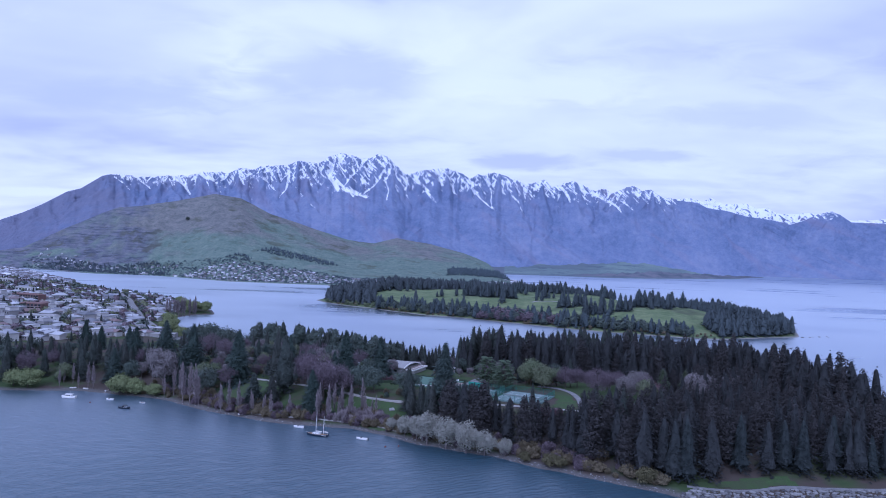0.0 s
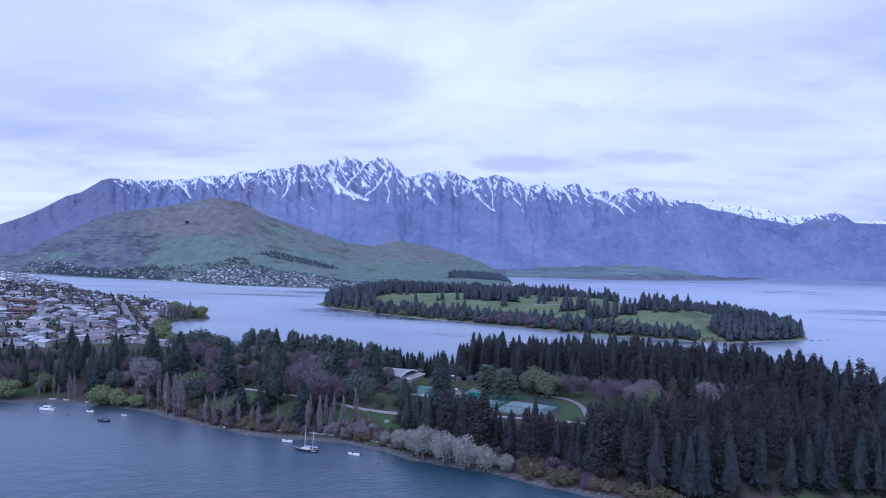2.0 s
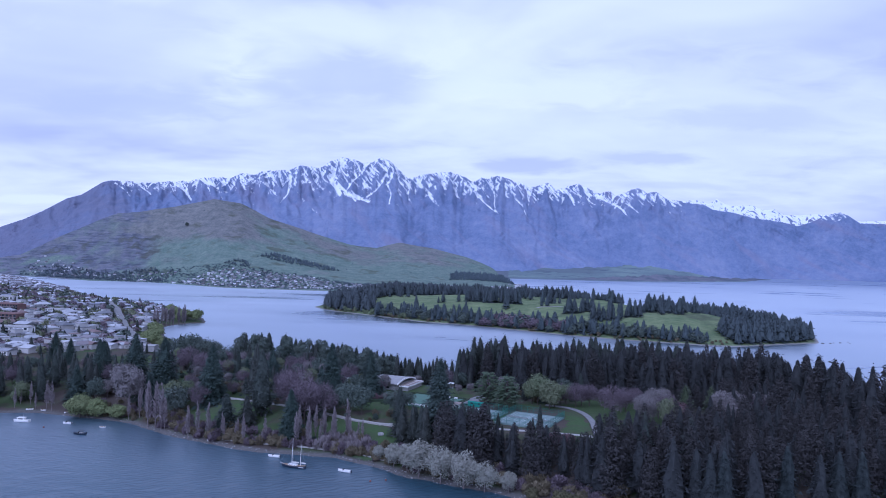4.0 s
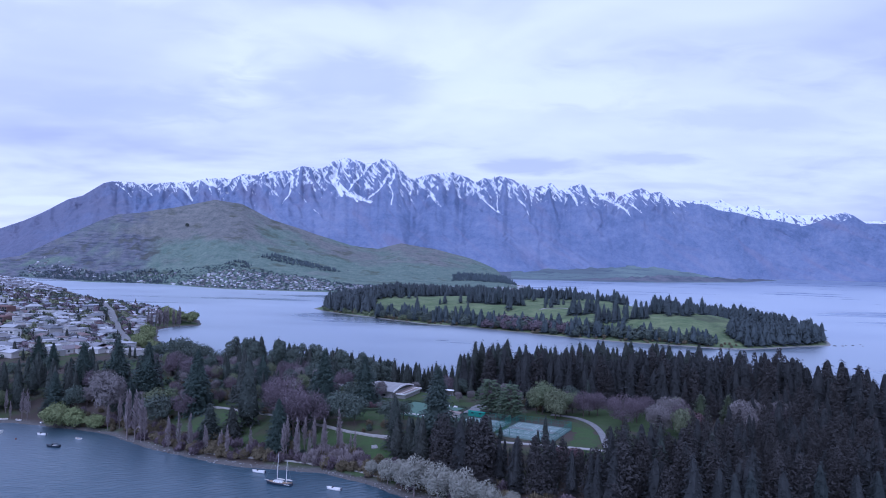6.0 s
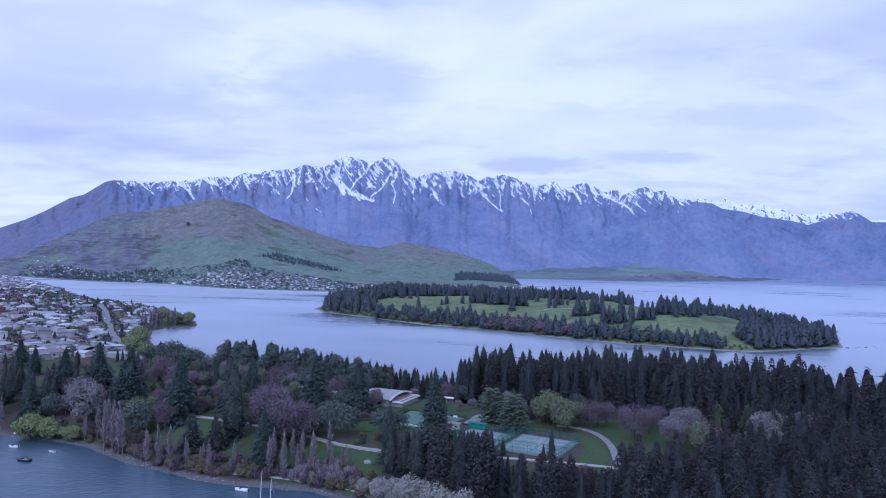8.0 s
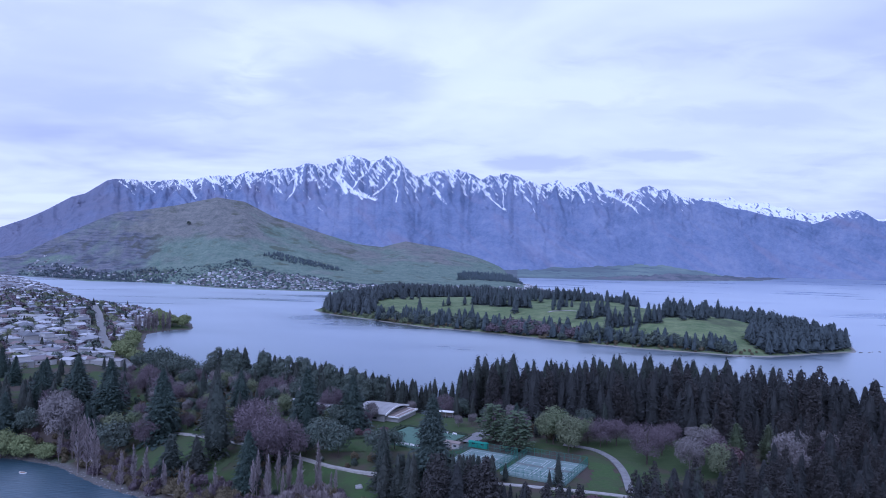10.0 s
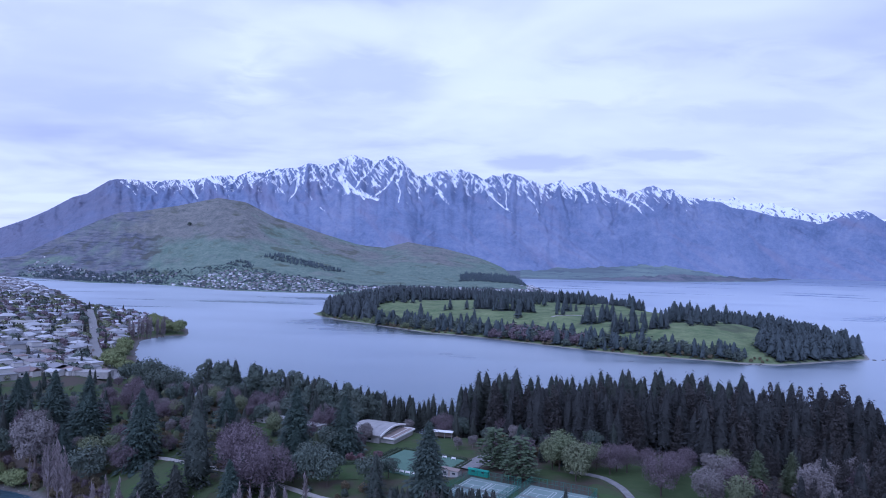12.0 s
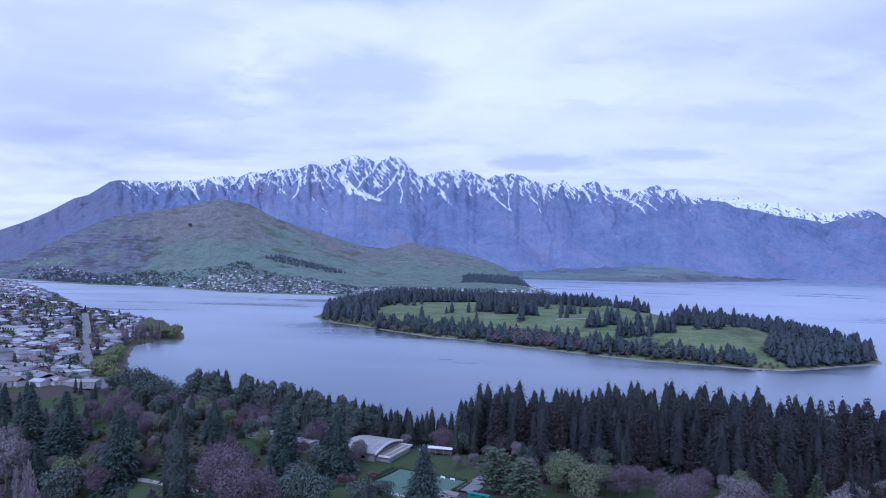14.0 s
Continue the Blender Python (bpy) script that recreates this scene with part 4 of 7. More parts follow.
# single conifers of the park
for x, y, top in ((-100.5, 373, 42), (-112, 404, 40), (13, 338, 30), (11, 342, 27), (6, 340, 25.5), (1, 342, 24.5), (36.7, 332, 25), (33, 328, 20), (-22, 474, 25), (-30, 476, 24), (-6, 478, 24), (-20, 339, 28), (-27, 345, 26), (-2, 338, 25), (12, 318, 28), (6, 326, 27), (32, 298, 25), (59, 288, 31), (84, 273, 34), (70, 283, 29), (-139, 487, 30), (-67, 493, 29), (-17, 331, 24),
                  (66, 297, 27), (75, 300, 30), (3, 345, 22), (18, 335, 20), (8, 338, 26), (13, 330, 24), (2, 351, 24), (9, 348, 23), (-4, 330, 26), (5, 332, 27), (-225, 428, 26), (-240, 432, 28), (-255, 430, 25), (-272, 440, 27), (-290, 436, 26), (-310, 445, 27), (-215, 440, 24), (-248, 450, 30)):
    at_top(fir, 26, x, y, min(top, green_sight(x, y)))
GIANTS = ((-9, 339, 43.5), (-71, 414, 40), (-49, 413, 37), (-217, 444, 35), (-193, 434, 41), (-172, 426, 40), (-135, 400, 40), (-114, 450, 32), (-242, 490, 30), (-293, 527, 30), (-270, 505, 28))
for x, y, top in GIANTS:
    at_top(cone, 24, x, y, top)
lawn_fir = Kind([conifer(s, 10, 4.2, FIR, "young broad dark fir standing on the lawn", "lawn_fir_tree", "lawn firs", 22, 14, 0.3, 0.04, 0.9) for s in (24, 25)])
for x, y, top in ((-115, 361.5, 20), (-105.5, 364, 19)):
    at_top(lawn_fir, 10, x, y, top)
for x, y, top in ((118, 375, 27.5), (130.5, 373, 27.5), (-60, 404, 22)):
    at_top(cypress, 16, x, y, top)
# the row along the bay
for i in range(20):
    u = i / 19
    x, y = -160 + 112 * u + rnd.uniform(-3, 3), 556 - 72 * u + rnd.uniform(-5, 5)
    at_top(fir, 26, x, y, 31.5 - 4 * u * u + rnd.uniform(-3, 1.5))
    at_top(pine, 22, x + rnd.uniform(-6, 6), y + rnd.uniform(-12, 3), 29 - 4 * u * u + rnd.uniform(-3, 2.5))
for x, y, top in ((-52, 478, 27), (-60, 486, 28.5), (-46, 484, 24), (-70, 490, 29), (-40, 486, 23)):
    at_top(pine, 22, x, y, top)
for i in range(17):
    at_top(slim, 16, -48 + 2.9 * i + rnd.uniform(-1.3, 1.3), 483 + rnd.uniform(-3, 5), 20.5 + rnd.uniform(-4, 6))
# mixed growth on the town side
LEFTWOOD = [(-345, 415), (-262, 408), (-212, 412), (-190, 442), (-122, 470), (-60, 468), (-50, 488), (-110, 528), (-180, 560), (-235, 600), (-262, 560), (-345, 520)]
leftwood = [p for p in scatter(LEFTWOOD, 12.5, 14)]
# young firs below the courts
for x, y in scatter([(14, 318), (40, 320), (57, 316), (58, 306), (30, 306), (12, 310)], 5.0, 16):
    at_top(slim, 16, x, y, min(ground(x, y) + rnd.uniform(4, 8), clear_view(x, y)))
# the dark group before the bowling green
for x, y in scatter([(-31, 350), (-24, 352), (-6, 352), (14, 340), (16, 322), (2, 314), (-20, 326), (-30, 338)], 7.5, 15):
    at_top(fir, 26, x, y, min(27 + rnd.uniform(-5, 2.5), clear_view(x, y), green_sight(x, y)))
# the fir wood: outer rows tree by tree, the rest as one wood
FIRWOOD = [(78, 250), (94, 249), (108, 253), (128, 252), (145, 248), (195, 247), (212, 290), (220, 350), (216, 425), (200, 462), (155, 490), (90, 503), (40, 490), (0, 482), (4, 464), (40, 432), (92, 425), (118, 392), (140, 380), (136, 345), (96, 335), (82, 310), (58, 316), (40, 318), (14, 320), (-12, 322), (-20, 312), (20, 296), (60, 268)]
P = scatter(FIRWOOD, 7.0, 4)
middle = []
for x, y in P:
    z = ground(x, y)
    back = y > 400 or (x > 185 and y > 330)
    top = min(36.5 + rnd.triangular(-10, 6, 0) if back else 27.0 + rnd.triangular(-6, 6, 0), clear_view(x, y), green_sight(x, y))
    if top - z < 3.5:
        continue
    if y > 466 or y < 259:
        at_top(fir if y > 466 else edge_fir, 26, x, y, top)
    else:
        middle.append((x, y, z, (top - z) / 26, back))
mid_sorts = [fir_arrays(s, 26, r, 30, 9, d, 0.08, 1.0, 1.2) for s, r, d in ((31, 5.2, 0.35), (32, 5.8, 0.45), (33, 4.7, 0.5), (34, 5.4, 0.4))]


def wood(name, spots, sorts, mat, label, seed):
    """A wood too dense to count: each tree real, all in one mesh. spots: x, y, z, scale."""
    rnd = random.Random(seed)
    vs, fs, n = [], [], 0
    for x, y, z, s in spots:
        v, f = rnd.choice(sorts)
        a, w = rnd.uniform(0, 6.28), s * rnd.uniform(0.92, 1.3)
        c, si = math.cos(a) * w, math.sin(a) * w
        vs.append(np.stack([v[:, 0] * c - v[:, 1] * si + x, v[:, 0] * si + v[:, 1] * c + y, v[:, 2] * s + z], 1))
        fs.append(np.array(f) + n)
        n += len(v)
    me = bpy.data.meshes.new(name)
    me.from_pydata(np.concatenate(vs).tolist(), [], np.concatenate(fs).tolist())
    me.materials.append(mat)
    return tagged(new(name, me), label, "woodland", kind="stuff")


def pine_arrays(seed):
    r = random.Random(seed)
    return clump_arrays(seed, [(r.uniform(-0.9, 0.9), r.uniform(-0.9, 0.9), 26 * u, w, w, 2.7) for u, w in ((0.18, 4.4), (0.32, 4.9), (0.46, 4.6), (0.60, 3.9), (0.73, 3.1), (0.85, 2.1), (0.95, 1.1))], 760, 0.60, 0.25, 1.3)


pines, firs = [], []
for i, (x, y, z, k, back) in enumerate(middle):
    (pines if i % 5 == 0 or (not back and i % 5 in (2, 3)) else firs).append((x, y, z, k))
wood("pine_wood", pines, [pine_arrays(s) for s in (35, 36, 37)], BROWNFIR, "brown-green round-crowned pines among the firs", 7)
wood("fir_wood", firs, mid_sorts, WOOD, "dense brown-green conifer wood on the park headland", 6)

# broadleaved trees of the park: kind, x, y, top, height of the sort
purple = Kind([broadleaf(s, 20, 9.8, PURPLE, "large budding tree with purple-brown twigs", "budding_tree", 2500, 0.36, "budding trees", 0.12, 0.4, 1.5) for s in (41, 42)])
green = Kind([broadleaf(s, 16, 7, GREEN, "broad tree in fresh grey-green leaf", "leafy_tree", 1500, 0.58, "leafy trees", 0.15) for s in (43, 44)])
dark = Kind([broadleaf(s, 15, 8, DARKLEAF, "round dark evergreen tree", "evergreen_tree", 1100, 0.66, "evergreen trees", 0.12) for s in (45, 46)])
blossom = Kind([broadleaf(s, 16, 7.5, BLOSSOM, "bare pale grey tree with fine twigs", "bare_tree", 2300, 0.40, "bare trees", 0.2, 0.35, 1.5, PALE_BARK) for s in (47, 48)])
willow = Kind([broadleaf(s, 10, 7.0, WILLOW, "yellow-green willow leaning over the shore", "willow_tree", 1700, 0.6, "willows", 0.02) for s in (49, 50)])
greywillow = Kind([broadleaf(s, 11, 5.2, GREYLEAF, "silvery grey-green willow at the water's edge", "grey_willow", 1700, 0.32, "grey willows", 0.03, 0.4, 1.6, PALE_BARK) for s in (51, 52)])
copper = Kind([broadleaf(s, 7, 4.2, COPPER, "rounded copper-pink flowering tree", "copper_tree", 900, 0.5, "copper trees", 0.12) for s in (53,)])
shrub = Kind([broadleaf(s, 5, 3.6, SHRUB, "brown leafless shrub on the lake shore", "shore_shrub", 650, 0.45, "shore shrubs", 0.0, 0.4, 1.4) for s in (54, 55, 56)])
ochre = Kind([broadleaf(s, 6, 4.2, OCHRE, "ochre-leaved bush on the lake shore", "ochre_bush", 800, 0.45, "ochre bushes", 0.0) for s in (57,)])
pop = Kind([poplar(s, 15, 1.15, TWIG, "slender leafless grey poplar by the lake path") for s in (58, 59, 60)])
cedar_at = cedar_tree(61, 20, 9.5)
cedar_at.matrix_basis = Matrix.Translation((26, 376, ground(26, 376))) @ Matrix.Scale(0.88, 4)
copy_thing(cedar_at, Matrix.Translation((17, 390, ground(17, 390))) @ Matrix.Rotation(2.1, 4, "Z"))
for kind, h, rows in (
        (purple, 20, ((-182, 493, 27), (-170, 486, 24), (-76, 361, 30), (-68, 367, 27), (-92, 394, 28), (77, 362, 30), (64, 388, 26), (72, 392, 25), (57, 396, 24), (-185, 545, 20), (-170, 540, 18), (88, 378, 26), (30, 404, 24), (-130, 440, 20), (-100, 430, 22), (-200, 545, 17), (104, 362, 27), (-82, 374, 34), (-92, 392, 29), (-164, 467, 26), (68, 393, 24), (81, 394, 23), (90, 391, 22.5), (98, 396, 23), (150, 362, 25), (170, 372, 25), (136, 362, 24))),
        (green, 16, ((-147, 466, 22), (-118, 483, 22), (-112, 420, 19), (-150, 406, 19), (48, 376, 29), (44, 392, 30), (52, 384, 25), (-150, 505, 17), (100, 345, 27), (-128, 420, 16), (-88, 440, 22), (-142, 430, 18), (41, 392, 27), (52, 391, 25.5), (60, 395, 24), (115, 398, 22))),
        (dark, 15, ((-57, 373, 25), (-49, 372, 24.5), (-59, 390, 23), (-220, 594, 23), (-196, 584, 20), (-236, 600, 19), (-32, 372, 23), (-26, 380, 20), (-180, 575, 17), (-152, 448, 18), (-300, 470, 22), (-330, 480, 22), (-275, 470, 20), (-185, 537, 27), (-214, 590, 24.5), (-208, 595, 19), (-56, 412, 24))),
        (blossom, 16, ((-181, 400, 27), (-97, 472, 21), (-143, 407, 18), (-74, 402, 17), (-196, 426, 24), (101, 365, 28), (90, 350, 27), (127, 348, 30), (-46, 431, 17), (2, 424, 17), (9, 428, 17), (-88, 408, 16), (105, 388, 22.5), (-42, 433, 20), (144, 371, 26), (160, 378, 25))),
        (willow, 10, ((-202, 389, 13), (-193, 389, 11), (-181, 386, 8.5), (-262, 398, 13), (-272, 400, 12), (-398, 1040, 12), (-372, 1000, 11), (-345, 968, 16), (-337, 938, 15), (-348, 936, 18), (-358, 950, 17), (-352, 925, 13), (-370, 962, 17), (-384, 985, 17), (-396, 1010, 18), (-410, 1040, 17), (-281, 667, 17), (-264, 655, 13), (-290, 690, 18), (-300, 712, 15), (-312, 752, 15), (-322, 775, 14), (-332, 795, 14))),
        (greywillow, 11, ((-17, 300, 16), (-28, 312, 11), (1, 288, 15), (9, 285, 12), (-8, 294, 15), (-22, 307, 12), (18, 283, 9), (-35, 320, 8))),
        (copper, 7, ((40, 308, 18), (46, 312, 17), (106, 352, 24), (-40, 400, 15), (-45, 402, 14), (-33, 405, 14))),
        (ochre, 6, ((36, 270, 6.5), (40, 268, 6), (71, 249, 8), (26, 276, 5)))):
    for x, y, top in rows:
        at_top(kind, h, x, y, top)
OPEN = [[(-60, 368), (-30, 352), (-24, 335), (-28, 318), (-42, 316), (-56, 328), (-64, 348)], [(-144, 382), (-120, 402), (-98, 386), (-88, 372), (-98, 348), (-120, 350), (-136, 364)], [(-58, 400), (-34, 424), (8, 412), (12, 380), (60, 366), (66, 330), (40, 322), (0, 345), (-34, 372), (-56, 374)],
        [(-62, 446), (-50, 470), (-20, 466), (-10, 440), (-26, 420), (-60, 434)], [(44, 384), (60, 384), (72, 360), (70, 318), (56, 318)], [(-10, 440), (12, 430), (14, 395), (0, 405), (-12, 420)]]
PARKFILL = [(-215, 405), (-172, 396), (-150, 380), (-100, 350), (-64, 342), (-40, 352), (-20, 352), (15, 398), (60, 402), (88, 425), (40, 440), (0, 470), (-45, 478), (-110, 520), (-170, 545), (-215, 480)]
fill = scatter(PARKFILL, 11.5, 23)
for x, y in fill[is_open(fill) < -3.5]:
    if rnd.random() < 0.18 or min(math.hypot(x - g[0], y - g[1]) for g in GIANTS) < 9:
        continue
    k = rnd.random()
    kind, h, top = (fir, 26, 24) if k < 0.18 else (cone, 24, 24) if k < 0.30 else (dark, 15, 19) if k < 0.5 else (purple, 20, 20) if k < 0.78 else (green, 16, 18) if k < 0.9 else (blossom, 16, 17)
    at_top(kind, h, x, y, top + rnd.uniform(-4, 3))
for x, y in leftwood:
    if min(math.hypot(x - g[0], y - g[1]) for g in GIANTS) < 8 or (y > 465 and rnd.random() < 0.55):
        continue
    k = rnd.random()
    kind, h, top = (fir, 26, 27) if k < 0.5 else (cone, 24, 25) if k < 0.6 else (dark, 15, 20) if k < 0.74 else (purple, 20, 21) if k < 0.88 else (green, 16, 18)
    at_top(kind, h, x, y, top + rnd.uniform(-5, 3) - (6 if y > 465 else 0))
for x0, y0, n, top in ((-150, 368, 4, 21), (-166, 384, 4, 18), (-122, 352, 4, 15), (-106, 343, 5, 14), (-70, 340, 5, 18), (-52, 338, 7, 17), (-58, 343, 7, 19), (-228, 404, 4, 15), (-88, 340, 3, 13), (-243, 405, 3, 17)):
    for k in range(n):
        at_top(pop, 15, x0 + 2.9 * (k - n / 2) + rnd.uniform(-2.2, 2.2), y0 + rnd.uniform(-4, 8), top + rnd.uniform(-6, 2.5))
for k in range(16):
    at_top(pop, 15, -362 + 1.6 * k + rnd.uniform(-1.5, 1.5), 872 + 2.0 * k + rnd.uniform(-4, 4), 23 + rnd.uniform(-4, 3))
SHORE_LINE = [(-215, 398), (-177, 390), (-145, 367), (-125, 353), (-98, 341), (-56, 333), (-38, 323), (-21, 308), (15, 290), (41, 271), (58, 260), (80, 247)]
for i in range(70):
    u = rnd.uniform(0, len(SHORE_LINE) - 1.001)
    a, b = SHORE_LINE[int(u)], SHORE_LINE[int(u) + 1]
    x, y = a[0] + (b[0] - a[0]) * (u % 1), a[1] + (b[1] - a[1]) * (u % 1) + rnd.uniform(-1.5, 6)
    shrub.plant(x, y, ground(x, y) - 0.2, rnd.uniform(0.45, 0.95), rnd.uniform(0, 6.28), rnd.randrange(3))

thicket = []
for i in range(340):
    u = rnd.uniform(0, 10.9)
    a, b = SHORE_LINE[int(u)], SHORE_LINE[int(u) + 1]
    x, y = a[0] + (b[0] - a[0]) * (u % 1), a[1] + (b[1] - a[1]) * (u % 1) + rnd.uniform(-2.5, 15)
    thicket.append((x, y, ground(x, y) - 0.3, rnd.uniform(0.4, 1.0)))
TWIGGY = [clump_arrays(s, [(0, 0, 2.4, 2.2, 2.2, 2.6), (1.2, 0.5, 1.8, 1.6, 1.6, 2.0)], 190, 0.48, 0.6, 1.8) for s in (95, 96)]
pale_twigs = scatter([(-66, 334), (-58, 346), (-48, 344), (-40, 334), (-40, 326), (-52, 329)], 3.2, 77)
wood("shore_saplings", [(x, y, ground(x, y) - 0.3, rnd.uniform(0.6, 1.3)) for x, y in pale_twigs], [clump_arrays(s, [(0, 0, 2.8, 1.6, 1.6, 3.0), (0.9, 0.4, 2.2, 1.2, 1.2, 2.4)], 130, 0.30, 0.8, 3.0) for s in (97, 98)], TWIG, "thin leafless grey saplings by the lake path", 72)
wood("shore_undergrowth", thicket[::2], TWIGGY, SHRUB, "tangled brown undergrowth along the lake path", 68)
wood("shore_brush", thicket[1::2], TWIGGY, PURPLE, "leafless purple-brown brush along the lake path", 69)
fill = scatter(PARKFILL, 6.5, 25)
under = [(x, y, ground(x, y) - 0.3, rnd.uniform(0.3, 0.9)) for x, y in fill[is_open(fill) < -2] if rnd.random() < 0.55]
wood("park_shrubs", under[::2], TWIGGY, DARKLEAF, "low dark shrubs under the park trees", 70)
wood("park_brush", under[1::2], TWIGGY, SHRUB, "low brown shrubs under the park trees", 71)

# ---- trees across the water ----
FAR_FIR = [fir_arrays(s, 16, r, 10, 6, 0.35, fine=1.9) for s, r in ((14, 4.4), (15, 5.2), (16, 4.8), (17, 5.6))]
def far_ground(P):
    return far_height(np.array([p[0] for p in P]), np.array([p[1] for p in P]))


def far_wood(name, poly, spacing, sizes, mat, label, seed, sorts=FAR_FIR, keep=1.0):
    rnd = random.Random(seed)
    P = [p for p in scatter(poly, spacing, seed) if rnd.random() < keep]
    Z = far_ground(P)
    return wood(name, [(p[0], p[1], z - 0.3, rnd.uniform(*sizes)) for p, z in zip(P, Z)], sorts, mat, label, seed)


TINY = [fir_arrays(s, 16, 5.0, 5, 5, 0.3, fine=2.6) for s in (18, 19)] + [clump_arrays(s, [(0, 0, 5, 4.6, 4.6, 5.0)], 40, 2.0) for s in (73, 74)]
ROUND = [clump_arrays(s, [(0, 0, 5, 4.2, 4.2, 4.6), (2, 1, 4, 3, 3, 3.4), (-2, -1, 6, 3, 3, 3.2)], 170, 1.1) for s in (71, 72)]
far_wood("headland_wood", [(330, 820), (372, 838), (428, 866), (456, 879), (484, 935), (492, 1020), (470, 1150), (420, 1400), (395, 1390), (425, 1180), (415, 1050), (385, 960), (338, 880)], 9.0, (0.8, 1.65), HAZEDFIR, "dense dark conifer wood on the tip of the headland", 3)
far_wood("point_wood", [(-220, 1255), (-180, 1198), (-140, 1160), (-120, 1200), (-130, 1290), (-60, 1500), (60, 1600), (60, 1720), (-150, 1700), (-225, 1500), (-238, 1350)], 13.0, (0.9, 1.9), HAZEDFIR, "dark conifer wood behind the golf course", 4)
far_wood("back_wood", [(60, 1480), (160, 1500), (290, 1480), (370, 1500), (330, 1750), (60, 1750)], 14, (0.9, 1.5), HAZEDFIR, "scattered conifers along the far side of the headland", 9, keep=0.7)
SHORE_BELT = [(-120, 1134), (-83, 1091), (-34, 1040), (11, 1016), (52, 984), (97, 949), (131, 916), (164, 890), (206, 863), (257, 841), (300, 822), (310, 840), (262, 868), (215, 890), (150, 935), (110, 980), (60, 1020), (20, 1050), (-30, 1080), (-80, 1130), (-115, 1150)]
far_wood("shore_belt", SHORE_BELT, 9.5, (0.7, 1.5), HAZEDFIR, "belt of dark conifers along the headland shore", 5, keep=0.85)
far_wood("shore_rounds", SHORE_BELT, 11, (0.9, 1.6), DARKLEAF, "belt of round dark trees along the headland shore", 8, ROUND, 0.55)
far_wood("shore_thicket", [(48, 985), (97, 951), (131, 920), (160, 905), (150, 935), (108, 985), (64, 1016)], 7.5, (1.1, 1.6), PURPLE, "purple-brown leafless thicket along the headland shore", 6, ROUND)
far_wood("shore_bushes", [(-215, 1243), (-180, 1192), (-130, 1142), (-83, 1089), (-34, 1036), (11, 1013), (52, 980), (131, 912), (206, 859), (305, 816), (333, 816), (333, 826), (206, 868), (52, 990), (-83, 1100), (-180, 1205)], 8, (0.3, 0.6), SHRUB, "low brown bushes along the headland shore", 7, ROUND, 0.5)
far_wood("shore_willows", [(-219, 1246), (-180, 1191), (-130, 1141), (-83, 1088), (-34, 1035), (-30, 1045), (-78, 1098), (-125, 1152), (-175, 1202), (-212, 1254)], 9, (0.5, 0.95), GREEN, "pale grey-green willows along the headland shore", 17, ROUND, 0.7)
headland_fir = Kind([conifer(s, 16, 5.0, HAZEDFIR, "dark conifer standing on the golf course", "course_tree", "golf course trees", 15, 9, fine=1.4) for s in (81, 82, 83)])
CLUSTERS = ((34, 1189, 60, 1197, 7), (71, 1157, 101, 1166, 7), (98, 1134, 120, 1140, 6), (171, 1187, 182, 1190, 3), (174, 1032, 203, 1040, 8), (197, 959, 230, 967, 10), (228, 960, 265, 968, 12), (286, 1038, 294, 1040, 3), (312, 1084, 351, 1095, 9), (315, 994, 334, 999, 5),
            (150, 1400, 250, 1436, 16), (240, 1357, 259, 1363, 5), (289, 1374, 311, 1381, 6), (313, 1327, 339, 1335, 7), (60, 1500, 101, 1518, 8))
spots = [(60, 1150), (72, 1146), (80, 1160), (66, 1165), (110, 1130), (118, 1128), (114, 1140), (150, 1110), (158, 1106), (20, 1180), (-6, 1190), (-14, 1188), (205, 1060), (212, 1064), (218, 1058), (209, 1072), (222, 1070), (240, 1040), (248, 1046),
         (254, 1040), (260, 1048), (246, 1054), (282, 1040), (290, 1060), (296, 1056), (302, 1062), (310, 1060), (318, 1068), (306, 1074), (330, 1060), (334, 1068), (355, 1010), (362, 1016), (345, 1020), (300, 985), (160, 1170), (172, 1176), (180, 1170), (190, 1180), (92, 1090), (30, 1105), (-40, 1150), (-50, 1146)]
FAIRWAYS = [[(-90, 1210), (-5, 1400), (20, 1380), (30, 1110), (10, 1060), (-60, 1050)], [(120, 1230), (150, 1200), (200, 1110), (140, 990), (110, 1010), (160, 1090)], [(200, 1090), (280, 985), (345, 925), (350, 865), (318, 850), (250, 930), (180, 1000)]]
mid = random.Random(19)
for x0, y0, x1, y1, n in CLUSTERS:
    spots += [(x0 + (x1 - x0) * k / n + mid.uniform(-2, 2), y0 + (y1 - y0) * k / n + mid.uniform(-9, 9)) for k in range(n)]
while len(spots) < 270:
    cx, cy = mid.uniform(-110, 400), mid.uniform(960, 1480)
    d = max(float(inside_distance(np.array([cx]), np.array([cy]), f)[0]) for f in FAIRWAYS)
    if d > -6 or float(inside_distance(np.array([cx]), np.array([cy]), FAR_LAND)[0]) < 35:
        continue
    spots += [(cx + mid.gauss(0, 9), cy + mid.gauss(0, 13)) for _ in range(mid.randrange(5, 13))]
for (x, y), z in zip(spots, far_ground(spots)):
    headland_fir.plant(x, y, float(z) - 0.3, rnd.uniform(0.6, 1.7), rnd.uniform(0, 6.28), rnd.randrange(3))

